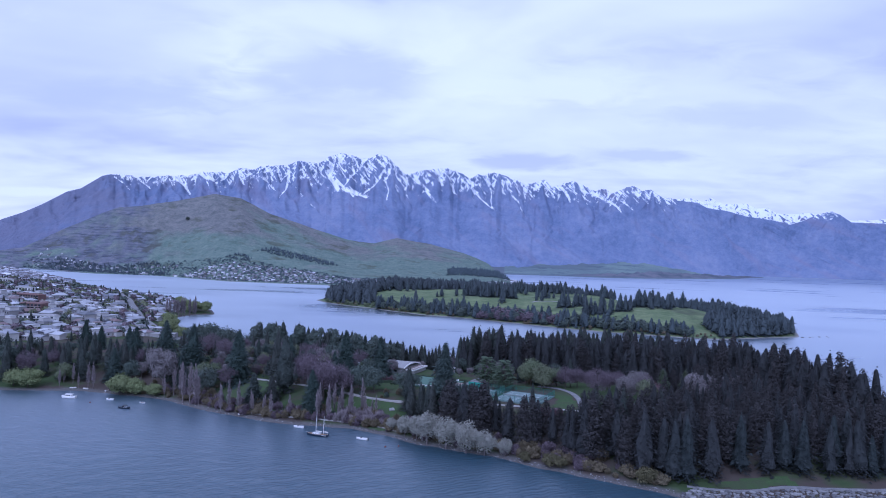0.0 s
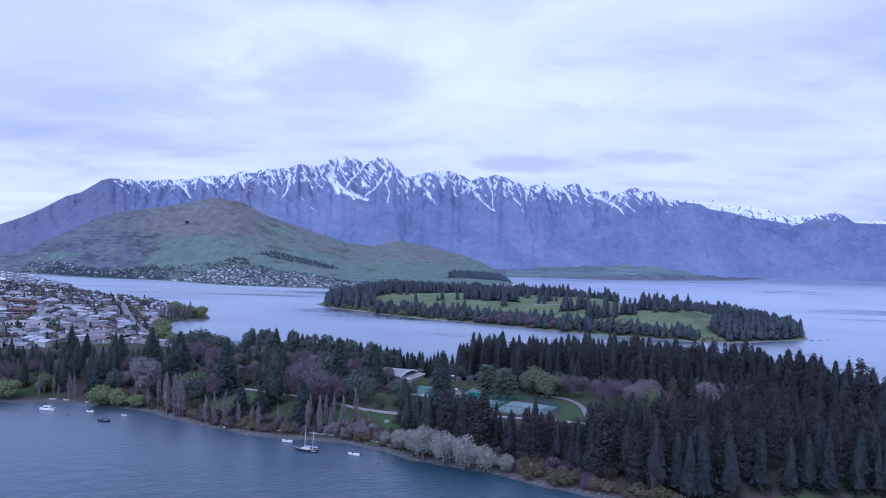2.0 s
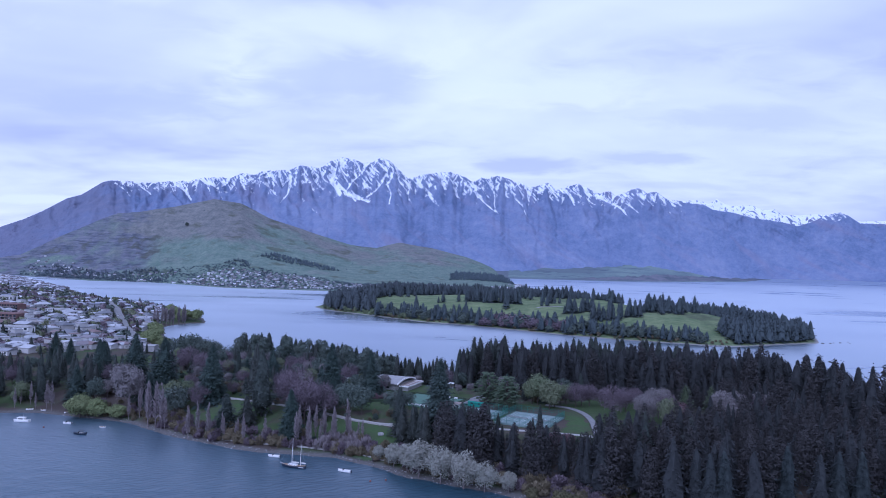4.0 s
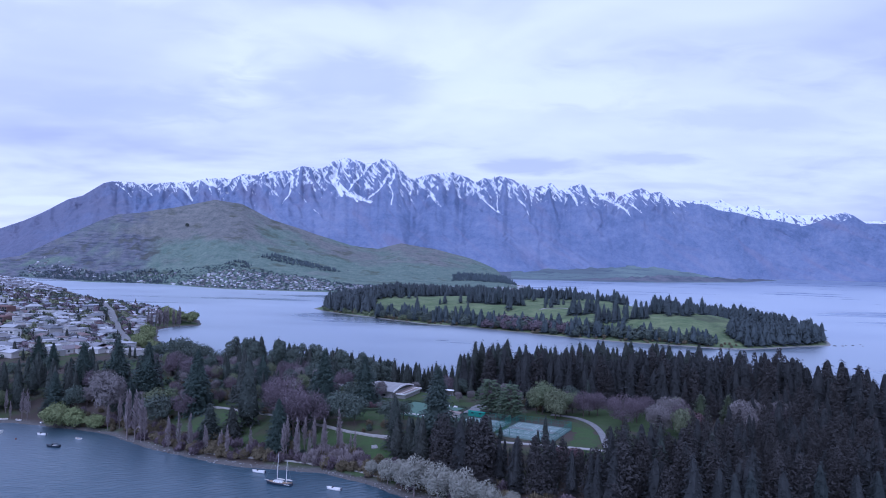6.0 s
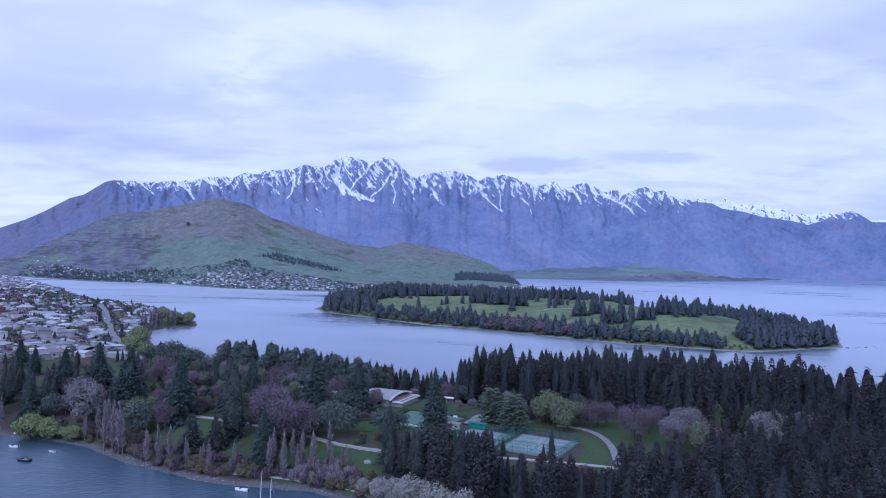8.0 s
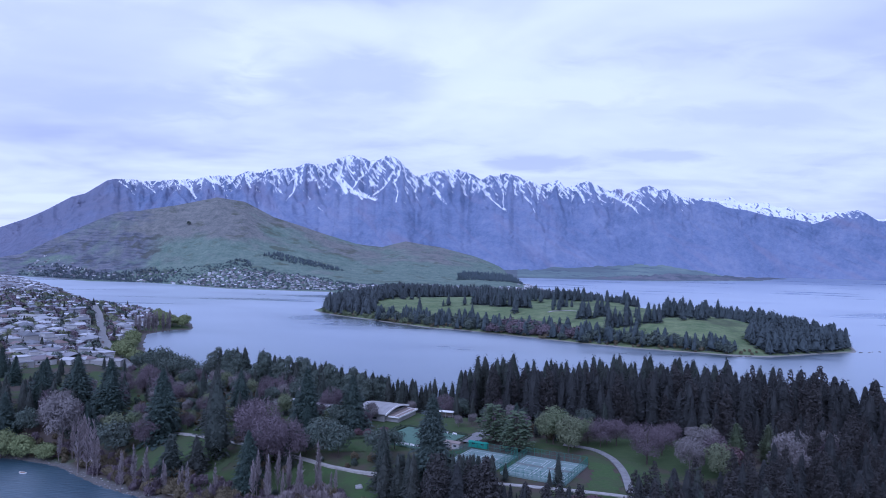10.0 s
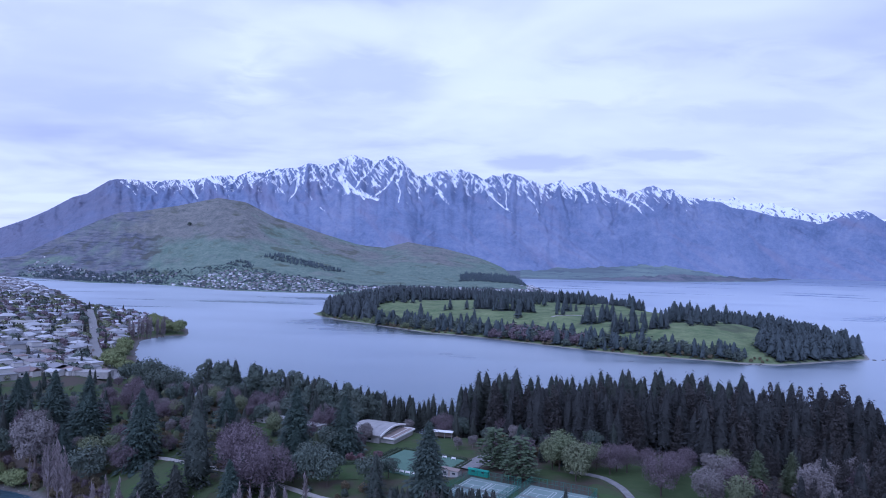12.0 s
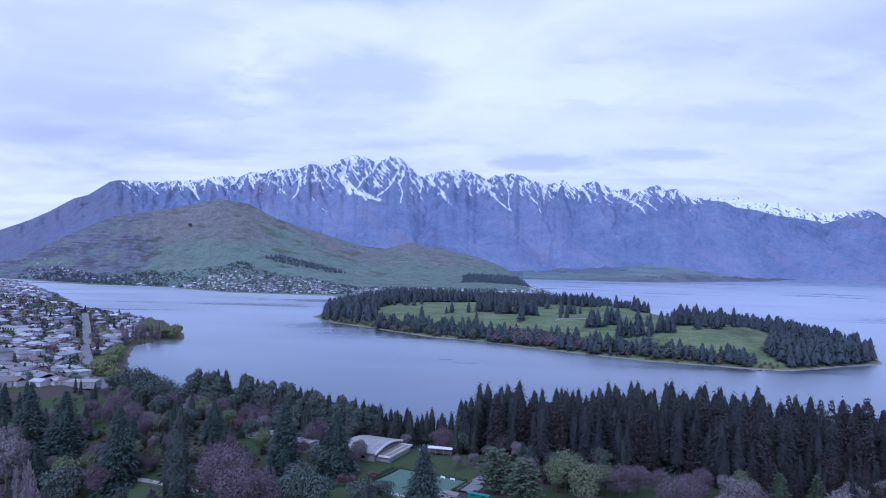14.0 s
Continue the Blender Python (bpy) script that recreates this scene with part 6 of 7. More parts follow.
def apartment(seed, L, D, floors, roofmat=None, wallmat=None, label="long white apartment block with balconies on the slope"):
    r = random.Random(seed)
    b = new("apartment_building")
    H = 2.9 * floors
    part("wall", box_arrays(-L / 2, -D / 2, -4, L / 2, D / 2, H), wallmat or WHITE, b)
    part("roof", gable_arrays(L, D, H, 1.2, 0.5, 2.0), roofmat or ROOF_PALE, b)
    n = int(L / 4)
    for lev in range(floors):
        for k in range(n):
            x = -L / 2 + L * (k + 0.5) / n
            part("window", box_arrays(x - 1.3, -D / 2 - 0.05, 0.4 + 2.9 * lev, x + 1.3, -D / 2 + 0.05, 2.3 + 2.9 * lev), GLASS, b)
        part("balcony", box_arrays(-L / 2, -D / 2 - 1.5, 2.9 * lev - 0.15, L / 2, -D / 2, 2.9 * lev + 0.05), PLASTER, b)
    return tagged(b, label, "apartment building", "town blocks")


rnd = random.Random(77)
TOWNAREA = [(-262, 612), (-300, 690), (-343, 785), (-362, 880), (-372, 960), (-440, 1085), (-530, 1185), (-650, 1290), (-760, 1400), (-900, 1400), (-720, 1020), (-540, 720), (-470, 585), (-350, 530), (-300, 560)]
ROADLINE = [(-250, 618), (-275, 655), (-312, 706), (-369, 804), (-415, 893), (-519, 1079), (-560, 1160)]


def road_gap(x, y):
    best = 1e9
    for (ax, ay), (bx, by) in zip(ROADLINE, ROADLINE[1:]):
        dx, dy = bx - ax, by - ay
        t = min(1, max(0, ((x - ax) * dx + (y - ay) * dy) / (dx * dx + dy * dy)))
        best = min(best, math.hypot(x - ax - t * dx, y - ay - t * dy))
    return best


blocks = [(-395, 640, 34, 0), (-440, 720, 30, 1), (-500, 800, 40, 2), (-560, 880, 36, 0), (-470, 845, 26, 1), (-640, 960, 44, 1), (-600, 1040, 30, 0), (-430, 690, 24, 2)]
RED = varied("red_brown_brick", (0.13, 0.080, 0.075), (0.20, 0.125, 0.115), 0.4, 0.9)
for i, (x, y, L, k) in enumerate(blocks):
    b = apartment(i, L, 11, 2 + (k == 2), RED if k == 2 else None, RED if k == 2 else None, "long red-brown block with balconies on the slope" if k == 2 else "long white apartment block with balconies on the slope")
    b.matrix_basis = Matrix.Translation((x, y, ground(x, y) + 0.5)) @ Matrix.Rotation(radians(rnd.uniform(-25, 5)), 4, "Z")
sites = [p for p in scatter(TOWNAREA, 15.5, 31) if road_gap(*p) > 12 and all(math.hypot(p[0] - q[0], p[1] - q[1]) > q[2] * 0.5 + 8 for q in blocks)]
houses = Kind([house(s) for s in range(12)])
near_sites = sorted(sites, key=lambda p: math.hypot(p[0], p[1]))[:290]
for x, y in near_sites:
    houses.plant(x, y, ground(x, y) + 0.7, rnd.uniform(0.85, 1.25), radians(-28 + rnd.choice((0, 90, 0, 180)) + rnd.uniform(-18, 18)), rnd.randrange(12))


def far_houses(name, spots, seed, label, size=1.0):
    """Houses too far to tell apart: walls and gabled roofs, joined."""
    r = random.Random(seed)
    walls, roofs = [], []
    for x, y, z in spots:
        L, D, H = r.uniform(7, 13) * size, r.uniform(5.5, 8.5) * size, r.choice((2.7, 3.0, 4.4)) * size
        a = r.uniform(0, 3.14)
        c, s = math.cos(a), math.sin(a)
        for (v, f), out in ((box_arrays(-L / 2, -D / 2, -3, L / 2, D / 2, H), walls), (gable_arrays(L, D, H, r.uniform(0.8, 2.4), 0.5, r.choice((0, 3))), roofs)):
            out.append((np.stack([v[:, 0] * c - v[:, 1] * s + x, v[:, 0] * s + v[:, 1] * c + y, v[:, 2] + z], 1), f))
    base = tagged(new(name), label, "houses", kind="stuff")
    part("walls", joined(walls), FARWALL, base)
    part("roofs", joined(roofs), FARROOF, base)


def island_mix(name, *colours):
    m = Mat(name, 0.8, 0.0, 0.2)
    m.color(m.ramp(m.island(), *[(i / len(colours), c) for i, c in enumerate(colours)]))
    return m.m


FARWALL = island_mix("far_house_walls", (0.52, 0.53, 0.57), (0.26, 0.26, 0.28), (0.68, 0.69, 0.72), (0.18, 0.18, 0.19))
FARROOF = island_mix("far_house_roofs", (0.34, 0.35, 0.39), (0.17, 0.18, 0.22), (0.66, 0.67, 0.72), (0.24, 0.25, 0.29), (0.14, 0.13, 0.14))
built = {tuple(p) for p in near_sites}
rest = [(x, y, ground(x, y)) for x, y in map(tuple, sites) if (x, y) not in built]
UPTOWN = [(-760, 1400), (-900, 1660), (-1380, 2280), (-1600, 2300), (-1200, 1600), (-900, 1350)]
rest += [(x, y, ground(x, y)) for x, y in scatter(UPTOWN, 18, 33)]
far_houses("hillside_houses", rest, 5, "distant houses along the town shore")
# the settlement across the water
settle = []
for poly, gap, keep in (([(-870, 2185), (-640, 2020), (-440, 1985), (-330, 1985), (-290, 2070), (-420, 2200), (-560, 2260), (-700, 2270)], 17, 0.75), ([(-1480, 2440), (-1100, 2230), (-900, 2230), (-880, 2300), (-1100, 2340), (-1480, 2560)], 24, 0.55),
                        ([(-330, 1985), (-280, 2000), (0, 2050), (280, 2050), (285, 2300), (-100, 2180), (-300, 2100)], 16, 0.7), ([(240, 1800), (330, 1790), (318, 2300), (290, 2700), (230, 2500)], 19, 0.6)):
    settle += [p for p in scatter(poly, gap, 41) if rnd.random() < keep]
far_houses("lakeside_settlement", [(x, y, z) for (x, y), z in zip(settle, far_ground(settle))], 6, "pale houses of the settlement across the lake", 0.8)

# trees and shrubs among the houses
LUMP = [clump_arrays(s, [(0, 0, 2.6, 2.6, 2.6, 2.8), (1.2, 0.5, 2.2, 1.8, 1.8, 2.0)], 38, 1.3) for s in (91, 92)]
gaps = [p for p in scatter(TOWNAREA, 9.0, 51) if road_gap(*p) > 6 and rnd.random() < 0.64]
for i, (mat, label) in enumerate(((DARKLEAF, "dark evergreen shrubs between the town houses"), (GREEN, "grey-green garden trees between the town houses"), (PURPLE, "leafless garden trees between the town houses"))):
    wood(("garden_evergreens", "garden_trees", "garden_bare_trees")[i], [(x, y, ground(x, y) - 0.2, rnd.triangular(0.45, 2.0, 0.7)) for x, y in gaps[i::3]], LUMP, mat, label, 60 + i)
town_firs = [p for p in scatter(TOWNAREA, 40, 53) if road_gap(*p) > 8]
wood("garden_firs", [(x, y, ground(x, y) - 0.2, rnd.uniform(0.4, 0.8)) for x, y in town_firs], SMALL_FIR, FIR, "single dark firs between the town houses", 64)
up = [p for p in scatter(UPTOWN, 17, 55) if rnd.random() < 0.4]
wood("hillside_trees", [(x, y, ground(x, y) - 0.2, rnd.uniform(0.5, 1.2)) for x, y in up], LUMP, DARKLEAF, "dark trees among the distant hillside houses", 65)
lone = far_ground([(-1008, 2700)])[0]
dark.plant(-1008, 2700, float(lone) - 0.3, 1.15, 0.4, 1)
# trees across the water
SPECK = [clump_arrays(s, [(0, 0, 2.4, 2.9, 2.9, 2.6), (2.2, 0.6, 2.0, 2.2, 2.2, 2.0)], 22, 1.6) for s in (93, 94)]
speck = []
for poly, gap, keep in (([(-1500, 2430), (-1100, 2215), (-860, 2185), (-640, 2010), (-430, 1975), (-300, 1980), (-260, 2120), (-420, 2250), (-700, 2330), (-1100, 2330), (-1500, 2500)], 11.5, 0.75), ([(-330, 1985), (0, 2030), (300, 2030), (300, 2340), (-100, 2220), (-300, 2150)], 13, 0.8)):
    speck += [p for p in scatter(poly, gap, 71) if rnd.random() < keep]
wood("settlement_trees", [(p[0], p[1], z - 0.4, rnd.uniform(0.3, 1.15)) for p, z in zip(speck, far_ground(speck))], SPECK, HAZEDTREE, "dark trees among the houses across the lake", 66)
far_wood("settlement_wood", [(-660, 2440), (-540, 2400), (-410, 2360), (-360, 2400), (-480, 2500), (-620, 2530)], 10, (0.35, 0.85), HAZEDTREE, "dark conifer plantation above the settlement", 15, TINY, 0.8)
far_wood("hillside_copse", [(-740, 2330), (-670, 2300), (-630, 2340), (-690, 2380)], 11, (0.4, 0.9), HAZEDTREE, "small dark copse on the hillside", 18, TINY, 0.7)
far_wood("shore_plantation", [(-1400, 2385), (-1121, 2213), (-985, 2243), (-900, 2215), (-880, 2290), (-1000, 2350), (-1120, 2345), (-1380, 2480)], 10, (0.35, 0.75), HAZEDTREE, "dark trees along the foot of the hill", 16, TINY, 0.75)
far_wood("lake_plantation", [(20, 2420), (150, 2480), (262, 2560), (262, 2820), (150, 2700), (20, 2560)], 11, (0.55, 0.95), HAZEDTREE, "dark conifer plantation by the lake", 17, TINY)
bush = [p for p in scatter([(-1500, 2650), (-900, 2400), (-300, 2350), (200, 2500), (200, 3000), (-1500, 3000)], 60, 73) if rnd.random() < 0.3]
wood("hill_bushes", [(p[0], p[1], z - 0.4, rnd.uniform(0.25, 0.7)) for p, z in zip(bush, far_ground(bush))], SPECK, HAZEDTREE, "scattered dark bushes on the grassy hill", 67)

# ---- boats ----
HULL_WHITE = Mat("white_gelcoat", 0.3, 0.0, 0.5).color((0.75, 0.75, 0.74)).m
HULL_DARK = Mat("dark_blue_hull", 0.35, 0.0, 0.5).color((0.02, 0.03, 0.05)).m
TEAK = varied("teak_deck", (0.24, 0.17, 0.11), (0.34, 0.25, 0.17), 1.0, 0.7)
CANVAS = varied("sail_canvas", (0.55, 0.54, 0.50), (0.70, 0.69, 0.65), 1.0, 0.9)
MAST = Mat("painted_mast", 0.4, 0.0, 0.5).color((0.72, 0.71, 0.70)).m


def hull_arrays(L, B, H, draft=0.5, transom=0.55, sheer=0.25):
    """A boat's hull with bow, transom and sheer; the bow points along x."""
    v, f = [], []
    n, m = 12, 6
    for i in range(n + 1):
        u = i / n
        half = B / 2 * (transom + (1 - transom) * math.sin(math.pi * min(1, u / 0.55) / 2)) if u < 0.55 else B / 2 * math.cos((u - 0.55) / 0.45 * math.pi / 2) ** 0.8
        top = H * (1 + sheer * (2 * u - 1) ** 2)
        for k in range(-m, m + 1):
            a = k / m
            y = half * math.copysign(min(1, abs(a) * 1.35) ** 0.7, a) if a else 0
            z = -draft + (top + draft) * abs(a) ** 1.8
            v.append((L * (u - 0.5) + (0.04 * L * abs(a) ** 2 * u * u), y, z))
    w = 2 * m + 1
    for i in range(n):
        for k in range(w - 1):
            f.append((i * w + k, (i + 1) * w + k, (i + 1) * w + k + 1, i * w + k + 1))
    f.append(tuple(range(w)))
    deck = [((i) * w, (i) * w + w - 1) for i in range(n + 1)]
    dv = [v[j] for pair in deck for j in pair]
    df = [(2 * i, 2 * i + 1, 2 * i + 3, 2 * i + 2) for i in range(n)]
    dv = np.array(dv) * np.array([0.985, 0.93, 1]) - np.array([0, 0, 0.07])
    return (np.array(v), f), (dv, df)


def mast_arrays(x, h, r, z0, rake=-0.03):
    return tube_arrays([Vector((x, 0, z0)), Vector((x + rake * h * 0.5, 0, z0 + h * 0.5)), Vector((x + rake * h, 0, z0 + h))], [r, r * 0.9, r * 0.5], 8)


def line_arrays(a, b, r=0.025):
    return tube_arrays([Vector(a), Vector(b)], [r, r], 4)


def ketch():
    y = new("sailing_yacht")
    hull, deck = hull_arrays(11.0, 3.0, 0.95, 0.6, 0.4)
    part("hull", hull, HULL_DARK, y)
    part("deck", deck, TEAK, y, "teak deck")
    part("boot_stripe", joined([box_arrays(-4.9, s * 1.16 - 0.05, 0.5, 2.6, s * 1.16 + 0.05, 0.68) for s in (-1, 1)]), HULL_WHITE, y, "white rubbing stripe")
    cab = part("cabin", box_arrays(-1.4, -0.85, 0.8, 2.6, 0.85, 1.45, 0.15), HULL_WHITE, y)
    for x in (-0.6, 0.6, 1.7):
        for s in (-1, 1):
            part("porthole", box_arrays(x - 0.25, s * 0.85 - 0.03, 1.05, x + 0.25, s * 0.85 + 0.03, 1.25), GLASS, cab)
    part("cockpit", box_arrays(-4.0, -0.7, 0.72, -1.8, 0.7, 0.95, 0.05), TEAK, y)
    for name, x, h in (("main_mast", 1.1, 11.2), ("mizzen_mast", -2.9, 9.0)):
        m = part(name, mast_arrays(x, h, 0.11, 0.8), MAST, y)
        part("spreader", box_arrays(x - 0.28, -0.9, 0.8 + h * 0.55, x - 0.20, 0.9, 0.86 + h * 0.55), MAST, m)
    for x0, x1 in ((1.0, -2.4), (-3.0, -5.6)):
        b = part("boom", tube_arrays([Vector((x0, 0, 2.0)), Vector((x1, 0, 2.05))], [0.08, 0.07], 6), MAST, y)
        part("furled_sail", tube_arrays([Vector((x0 - 0.1, 0, 2.15)), Vector(((x0 + x1) / 2, 0, 2.25)), Vector((x1 + 0.2, 0, 2.15))], [0.17, 0.2, 0.1], 7), CANVAS, b, "furled pale sail")
    part("bowsprit", tube_arrays([Vector((4.8, 0, 1.15)), Vector((6.6, 0, 1.35))], [0.07, 0.05], 6), MAST, y)
    part("forestay", line_arrays((6.5, 0, 1.35), (0.8, 0, 11.6)), STEEL, y)
    part("backstay", line_arrays((-5.2, 0, 1.0), (-3.2, 0, 9.6)), STEEL, y)
    for s in (-1, 1):
        part("shroud", line_arrays((1.0, s * 1.35, 0.95), (0.8, 0, 11.0)), STEEL, y)
        part("guard_rail", line_arrays((-4.8, s * 1.1, 1.5), (3.6, s * 0.9, 1.6)), STEEL, y)
    return tagged(y, "dark-hulled two-masted sailing yacht with furled sails at its mooring", "sailing boat")


def launch():
    b = new("motor_launch")
    hull, deck = hull_arrays(8.5, 2.9, 1.1, 0.4, 0.8)
    part("hull", hull, HULL_WHITE, b)
    part("deck", deck, HULL_WHITE, b)
    c = part("cabin", box_arrays(-1.8, -1.05, 0.9, 1.9, 1.05, 2.3, 0.2), HULL_WHITE, b)
    part("windscreen", box_arrays(1.85, -0.9, 1.5, 1.93, 0.9, 2.1), GLASS, c)
    for s in (-1, 1):
        part("side_window", box_arrays(-1.3, s * 1.05 - 0.03, 1.5, 1.4, s * 1.05 + 0.03, 2.05), GLASS, c)
    part("cabin_roof", box_arrays(-2.3, -1.15, 2.3, 2.1, 1.15, 2.42, 0.05), HULL_WHITE, b)
    part("rail", line_arrays((1.8, 0.9, 1.8), (3.9, 0.1, 1.9)), STEEL, b)
    part("rail", line_arrays((1.8, -0.9, 1.8), (3.9, -0.1, 1.9)), STEEL, b)
    part("aerial", mast_arrays(-0.8, 2.2, 0.03, 2.4), MAST, b)
    return tagged(b, "white cabin launch moored off the beach", "motor boat")


def runabout(label, hullmat, canopy=False, L=5.2):
    b = new("small_motor_boat")
    hull, deck = hull_arrays(L, 2.0, 0.75, 0.25, 0.85)
    part("hull", hull, hullmat, b)
    part("deck", deck, HULL_WHITE if not canopy else HULL_DARK, b)
    part("windscreen", box_arrays(0.5, -0.7, 0.7, 0.6, 0.7, 1.2), GLASS, b)
    part("outboard", box_arrays(-L / 2 - 0.35, -0.2, 0.1, -L / 2 + 0.05, 0.2, 1.15, 0.08), HULL_DARK, b)
    for x in (-0.2, -1.2):
        part("seat", box_arrays(x - 0.25, -0.7, 0.55, x + 0.25, 0.7, 0.85, 0.05), HULL_WHITE, b)
    if canopy:
        part("canopy", box_arrays(-1.9, -0.9, 1.6, 0.6, 0.9, 1.72, 0.06), HULL_DARK, b, "dark canvas canopy")
        for x in (-1.8, 0.5):
            for s in (-0.85, 0.85):
                part("canopy_post", box_arrays(x - 0.03, s - 0.03, 0.7, x + 0.03, s + 0.03, 1.6), STEEL, b)
    return tagged(b, label, "motor boat")


def rowboat():
    b = new("rowing_dinghy")
    hull, deck = hull_arrays(3.6, 1.5, 0.5, 0.15, 0.75)
    part("hull", hull, HULL_WHITE, b)
    part("floor", (deck[0] * np.array([0.96, 0.9, 1]) - np.array([0, 0, 0.06]), deck[1]), TEAK, b)
    for x in (-0.9, 0.2, 1.0):
        part("thwart", box_arrays(x - 0.12, -0.55, 0.4, x + 0.12, 0.55, 0.5), TEAK, b)
    return tagged(b, "small white rowing dinghy", "dinghy", "dinghies")


def afloat(ob, x, y, turn, z=0.0):
    ob.matrix_basis = Matrix.Translation((x, y, z)) @ Matrix.Rotation(radians(turn), 4, "Z")
    return ob


afloat(ketch(), -70, 310.5, 163)
afloat(launch(), -225.5, 376.5, 175)
afloat(runabout("white runabout with a low windscreen at its mooring", HULL_WHITE, L=6.0), -48, 306, 158)
afloat(runabout("white open motor boat moored near the yacht", HULL_WHITE, L=5.6), -82, 325, 165)
afloat(runabout("dark work boat with a canvas canopy", HULL_DARK, True, 6.5), -184, 355, 172)
afloat(runabout("small white motor boat near the willows", HULL_WHITE, L=4.8), -201, 375, 170)
d0 = afloat(rowboat(), -180, 369, 160)
for x, y, z, t in ((-137, 361, 0.15, 60), (-213, 397, 0.7, 75), (-228, 400, 0.7, 160), (-236, 401, 0.8, 10), (-118, 347, 0.3, 150)):
    copy_thing(d0, Matrix.Translation((x, y, z)) @ Matrix.Rotation(radians(t), 4, "Z"))
buoy = new("mooring_buoy")
part("float", joined([(np.array([(0.45 * math.cos(a) * math.sin(t), 0.45 * math.sin(a) * math.sin(t), 0.2 + 0.45 * math.cos(t)) for t in np.linspace(0.01, 3.13, 7) for a in np.linspace(0, 6.283, 9)[:-1]]),
                       [(i * 8 + k, (i + 1) * 8 + k, (i + 1) * 8 + (k + 1) % 8, i * 8 + (k + 1) % 8) for i in range(6) for k in range(8)])]), varied("faded_red_buoy", (0.14, 0.06, 0.055), (0.20, 0.085, 0.075), 2.0, 0.5), buoy)
part("ring", tube_arrays([Vector((0, 0, 0.6)), Vector((0, 0, 0.95))], [0.06, 0.06], 6), STEEL, buoy)
tagged(buoy, "round faded red mooring buoy", "buoy", "buoys").matrix_basis = Matrix.Translation((-36, 294, 0))
for x, y in ((-208, 366), (-30, 296)):
    copy_thing(buoy, Matrix.Translation((x, y, 0)))


def car(paint, label):
    c = new("car")
    part("body", box_arrays(-2.1, -0.88, 0.3, 2.1, 0.88, 0.95, 0.18), paint, c)
    cab = part("cabin", (np.array([(-1.7, -0.8, 0.93), (1.0, -0.8, 0.93), (1.0, 0.8, 0.93), (-1.7, 0.8, 0.93), (-1.2, -0.65, 1.5), (0.3, -0.65, 1.5), (0.3, 0.65, 1.5), (-1.2, 0.65, 1.5)]), [(4, 5, 6, 7), (0, 1, 5, 4), (1, 2, 6, 5), (2, 3, 7, 6), (3, 0, 4, 7)]), GLASS, c, "dark car windows")
    part("roof_panel", box_arrays(-1.2, -0.66, 1.48, 0.3, 0.66, 1.54, 0.03), paint, cab)
    for x in (-1.3, 1.3):
        for s in (-0.85, 0.85):
            part("wheel", tube_arrays([Vector((x, s - 0.1, 0.32)), Vector((x, s + 0.1, 0.32))], [0.32, 0.32], 12), RUBBER, c)
    return tagged(c, label, "car")


afloat(car(CAR_DARK, "dark parked car on the park drive"), 9.5, 388, 120, ground(9.5, 388) + 0.35)
white_car = car(CAR_WHITE, "pale parked car at the roadside")
spots = [(-262, 628, -58), (-281, 650, -56), (-296, 672, -54), (-309, 692, -52), (-330, 724, -60), (-345, 755, -60), (-357, 772, -60), (-378, 812, -62), (-425, 905, -60), (-460, 962, -60), (-285, 640, -56)]
for i, (x, y, t) in enumerate(spots):
    m = Matrix.Translation((x, y, ground(x, y) + 0.6)) @ Matrix.Rotation(radians(t), 4, "Z")
    if i:
        copy_thing(white_car, m)
    else:
        white_car.matrix_basis = m


def shed(L, D, H, wall, roof, label, name="shed"):
    s = new(name)
    part("wall", box_arrays(-L / 2, -D / 2, -0.5, L / 2, D / 2, H), wall, s)
    part("roof", gable_arrays(L, D, H, 0.5, 0.25, 0, 0.12), roof, s)
    for x in (-L / 4, L / 4):
        part("window", box_arrays(x - 0.7, -D / 2 - 0.05, 0.9, x + 0.7, -D / 2 + 0.03, 1.6), GLASS, s)
    part("door", box_arrays(-0.45, -D / 2 - 0.06, 0, 0.45, -D / 2 + 0.02, min(2.0, H)), roof, s)
    return tagged(s, label, "shed")


oriented(shed(8.5, 1.4, 1.6, TEAL, TEAL, "bright teal court shed"), 10, 379.5, 13.7, E1)
oriented(shed(8, 3.5, 2.3, PLASTER, ROOF_BROWN, "low grey club shed beside the green"), -1, 384, 11.8, E1)
def shelter():
    """An open shelter: a thin flat roof on posts with a low back wall."""
    s = new("shelter")
    part("roof", box_arrays(-6, -2, 2.6, 6, 2, 2.85, 0.06), WHITE, s, "thin white roof")
    part("back_wall", box_arrays(-5.6, 1.6, -0.3, 5.6, 1.75, 2.6), ROOF_BROWN, s)
    for x in (-5.5, -1.9, 1.9, 5.5):
        part("post", box_arrays(x - 0.09, -1.8, -0.3, x + 0.09, -1.62, 2.6), STEEL, s)
    return tagged(s, "open shelter with a thin white roof on posts", "shelter")


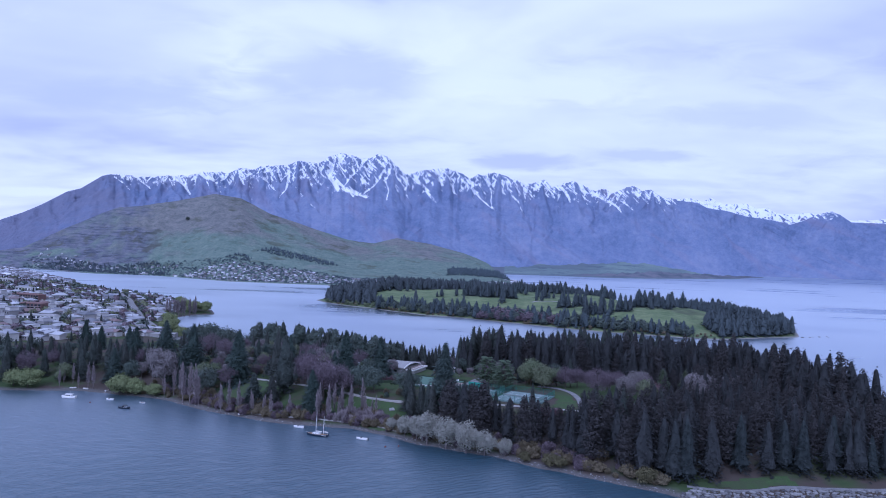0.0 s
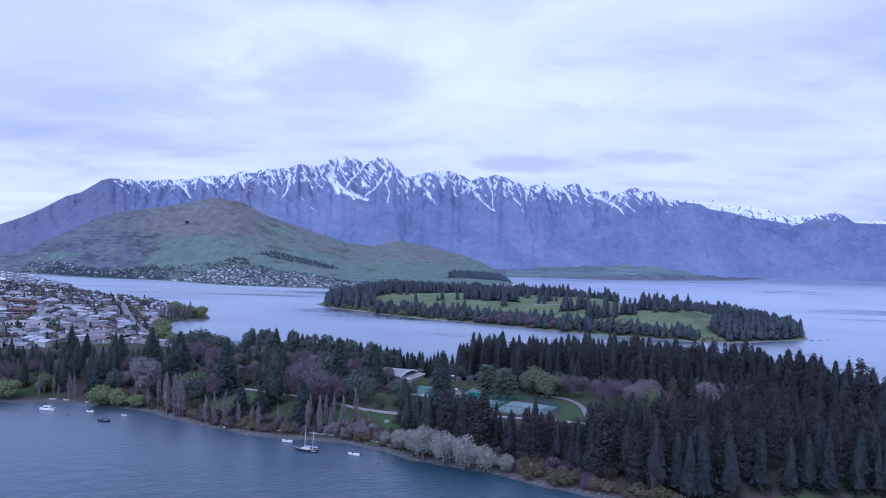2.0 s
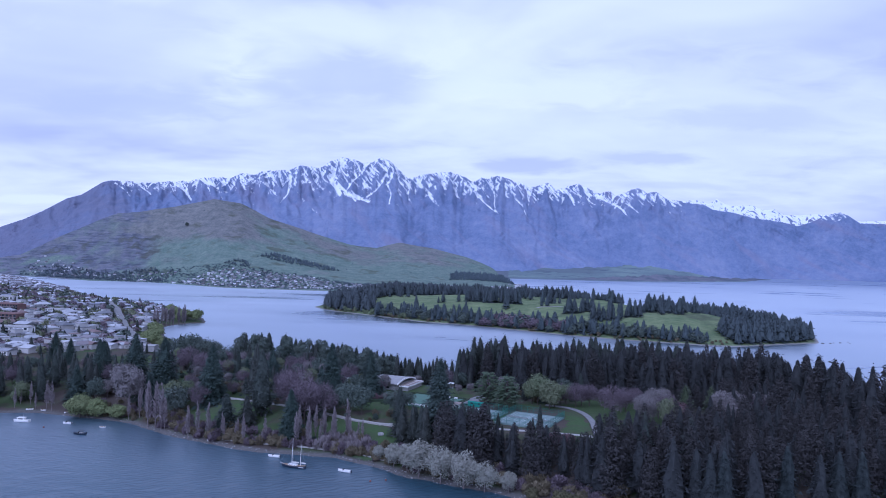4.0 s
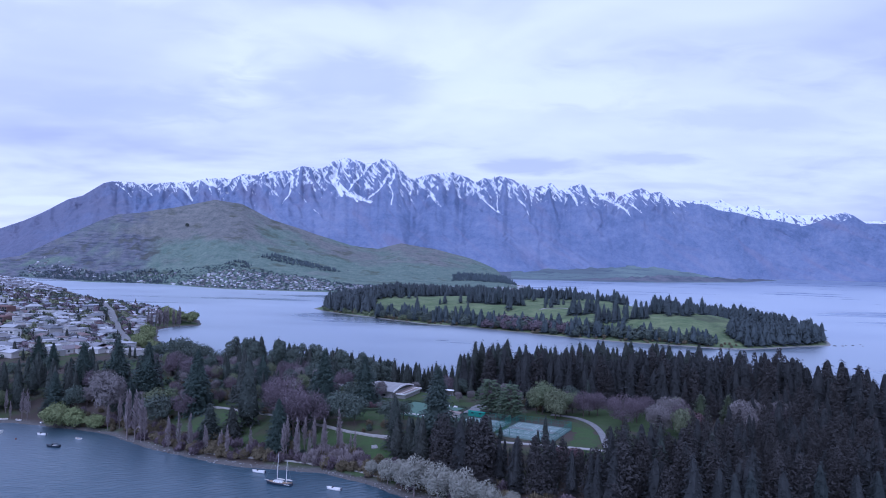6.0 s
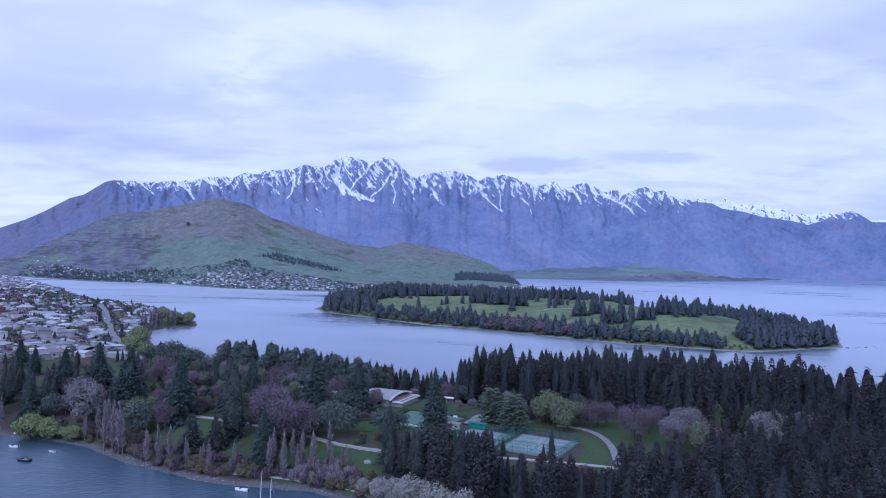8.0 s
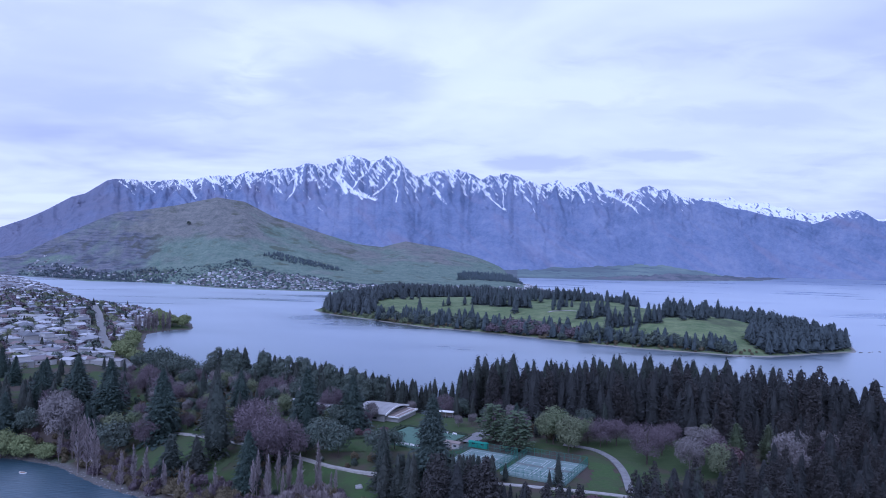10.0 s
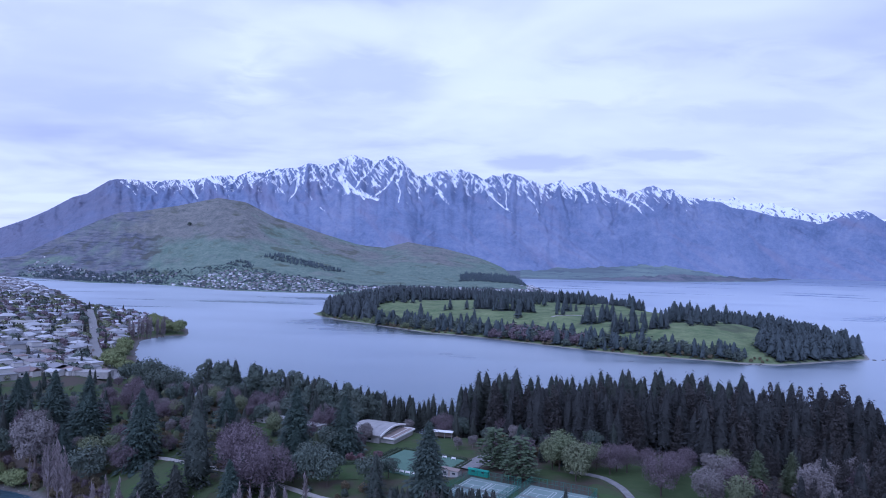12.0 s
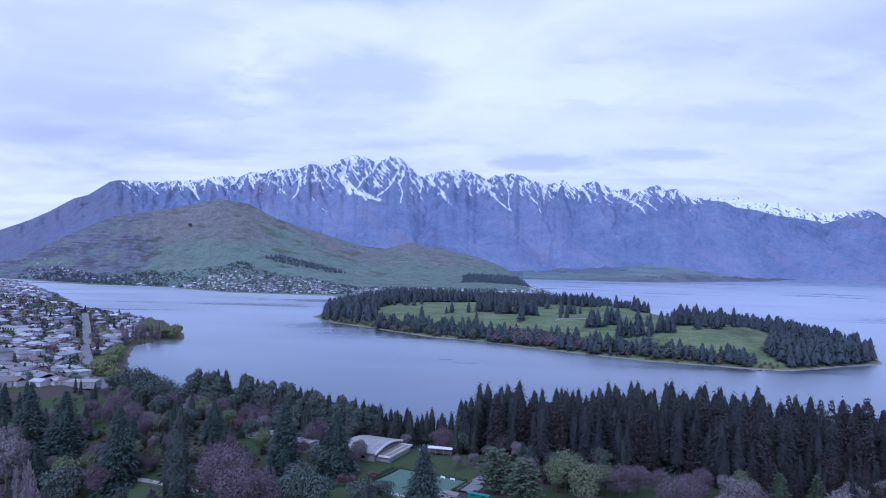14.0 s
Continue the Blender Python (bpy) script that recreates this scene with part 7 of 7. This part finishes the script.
oriented(shelter(), -6, 450, 10.3, (0.97, -0.2))
oriented(shed(13, 9, 3.4, PLASTER, ROOF_PALE, "small pale-roofed pavilion among the trees", "pavilion"), -72, 452, 10.6, (0.9, -0.43))
oriented(shed(16, 8, 3.2, PLASTER, ROOF_PALE, "pale-roofed building behind the park trees", "pavilion"), -96, 470, 10.0, (0.9, -0.43))
oriented(shed(26, 12, 4.0, PLASTER, ROOF_PALE, "long pale-roofed building by the town road", "pavilion"), -262, 600, ground(-262, 600) + 0.5, (0.95, 0.1))


# ---- rocks along the shore ----
def rock_arrays(seed):
    r = random.Random(seed)
    bm = bmesh.new()
    bmesh.ops.create_icosphere(bm, subdivisions=1, radius=1.0)
    v = np.array([tuple(p.co * r.uniform(0.7, 1.2)) for p in bm.verts]) * np.array([1.2, 0.9, 0.65])
    f = [tuple(q.index for q in p.verts) for p in bm.faces]
    bm.free()
    return v, f


STONE = island_mix("grey_shore_stone", (0.12, 0.12, 0.125), (0.20, 0.20, 0.205), (0.085, 0.085, 0.09), (0.25, 0.25, 0.25))
sorts = [rock_arrays(s) for s in range(5)]
spots = []
rnd = random.Random(5)
for x, y in scatter([(78, 236), (120, 224), (172, 221), (206, 238), (206, 249), (165, 243), (128, 243), (105, 241), (86, 244)], 1.7, 8):
    spots.append((x, y, max(ground(x, y), -0.1) + 0.1, rnd.uniform(0.45, 1.15)))
wood("shore_rocks", spots, sorts, STONE, "bank of broken grey rocks along the shore", 81)["category"] = "rocks"
spots = []
for a, b in zip(SHORE_LINE, SHORE_LINE[1:]):
    for k in range(45):
        u = rnd.random()
        x, y = a[0] + (b[0] - a[0]) * u, a[1] + (b[1] - a[1]) * u - rnd.uniform(3.0, 8.0)
        z = ground(x, y)
        if -0.2 < z < 1.5:
            spots.append((x, y, z, rnd.uniform(0.15, 0.45)))
wood("beach_stones", spots, sorts, STONE, "loose grey stones on the narrow beach", 82)["category"] = "stones"
spots = [(465 + 9 * k + rnd.uniform(-2, 2), 872 + 5 * k * rnd.random(), 0.1, rnd.uniform(0.8, 1.8)) for k in range(6)] + [(300 + rnd.uniform(-8, 14), 809 + rnd.uniform(-2, 3), 0.2, rnd.uniform(0.7, 1.8)) for k in range(14)]
wood("headland_rocks", spots, sorts, STONE, "dark rocks off the headland's tip", 83)["category"] = "rocks"
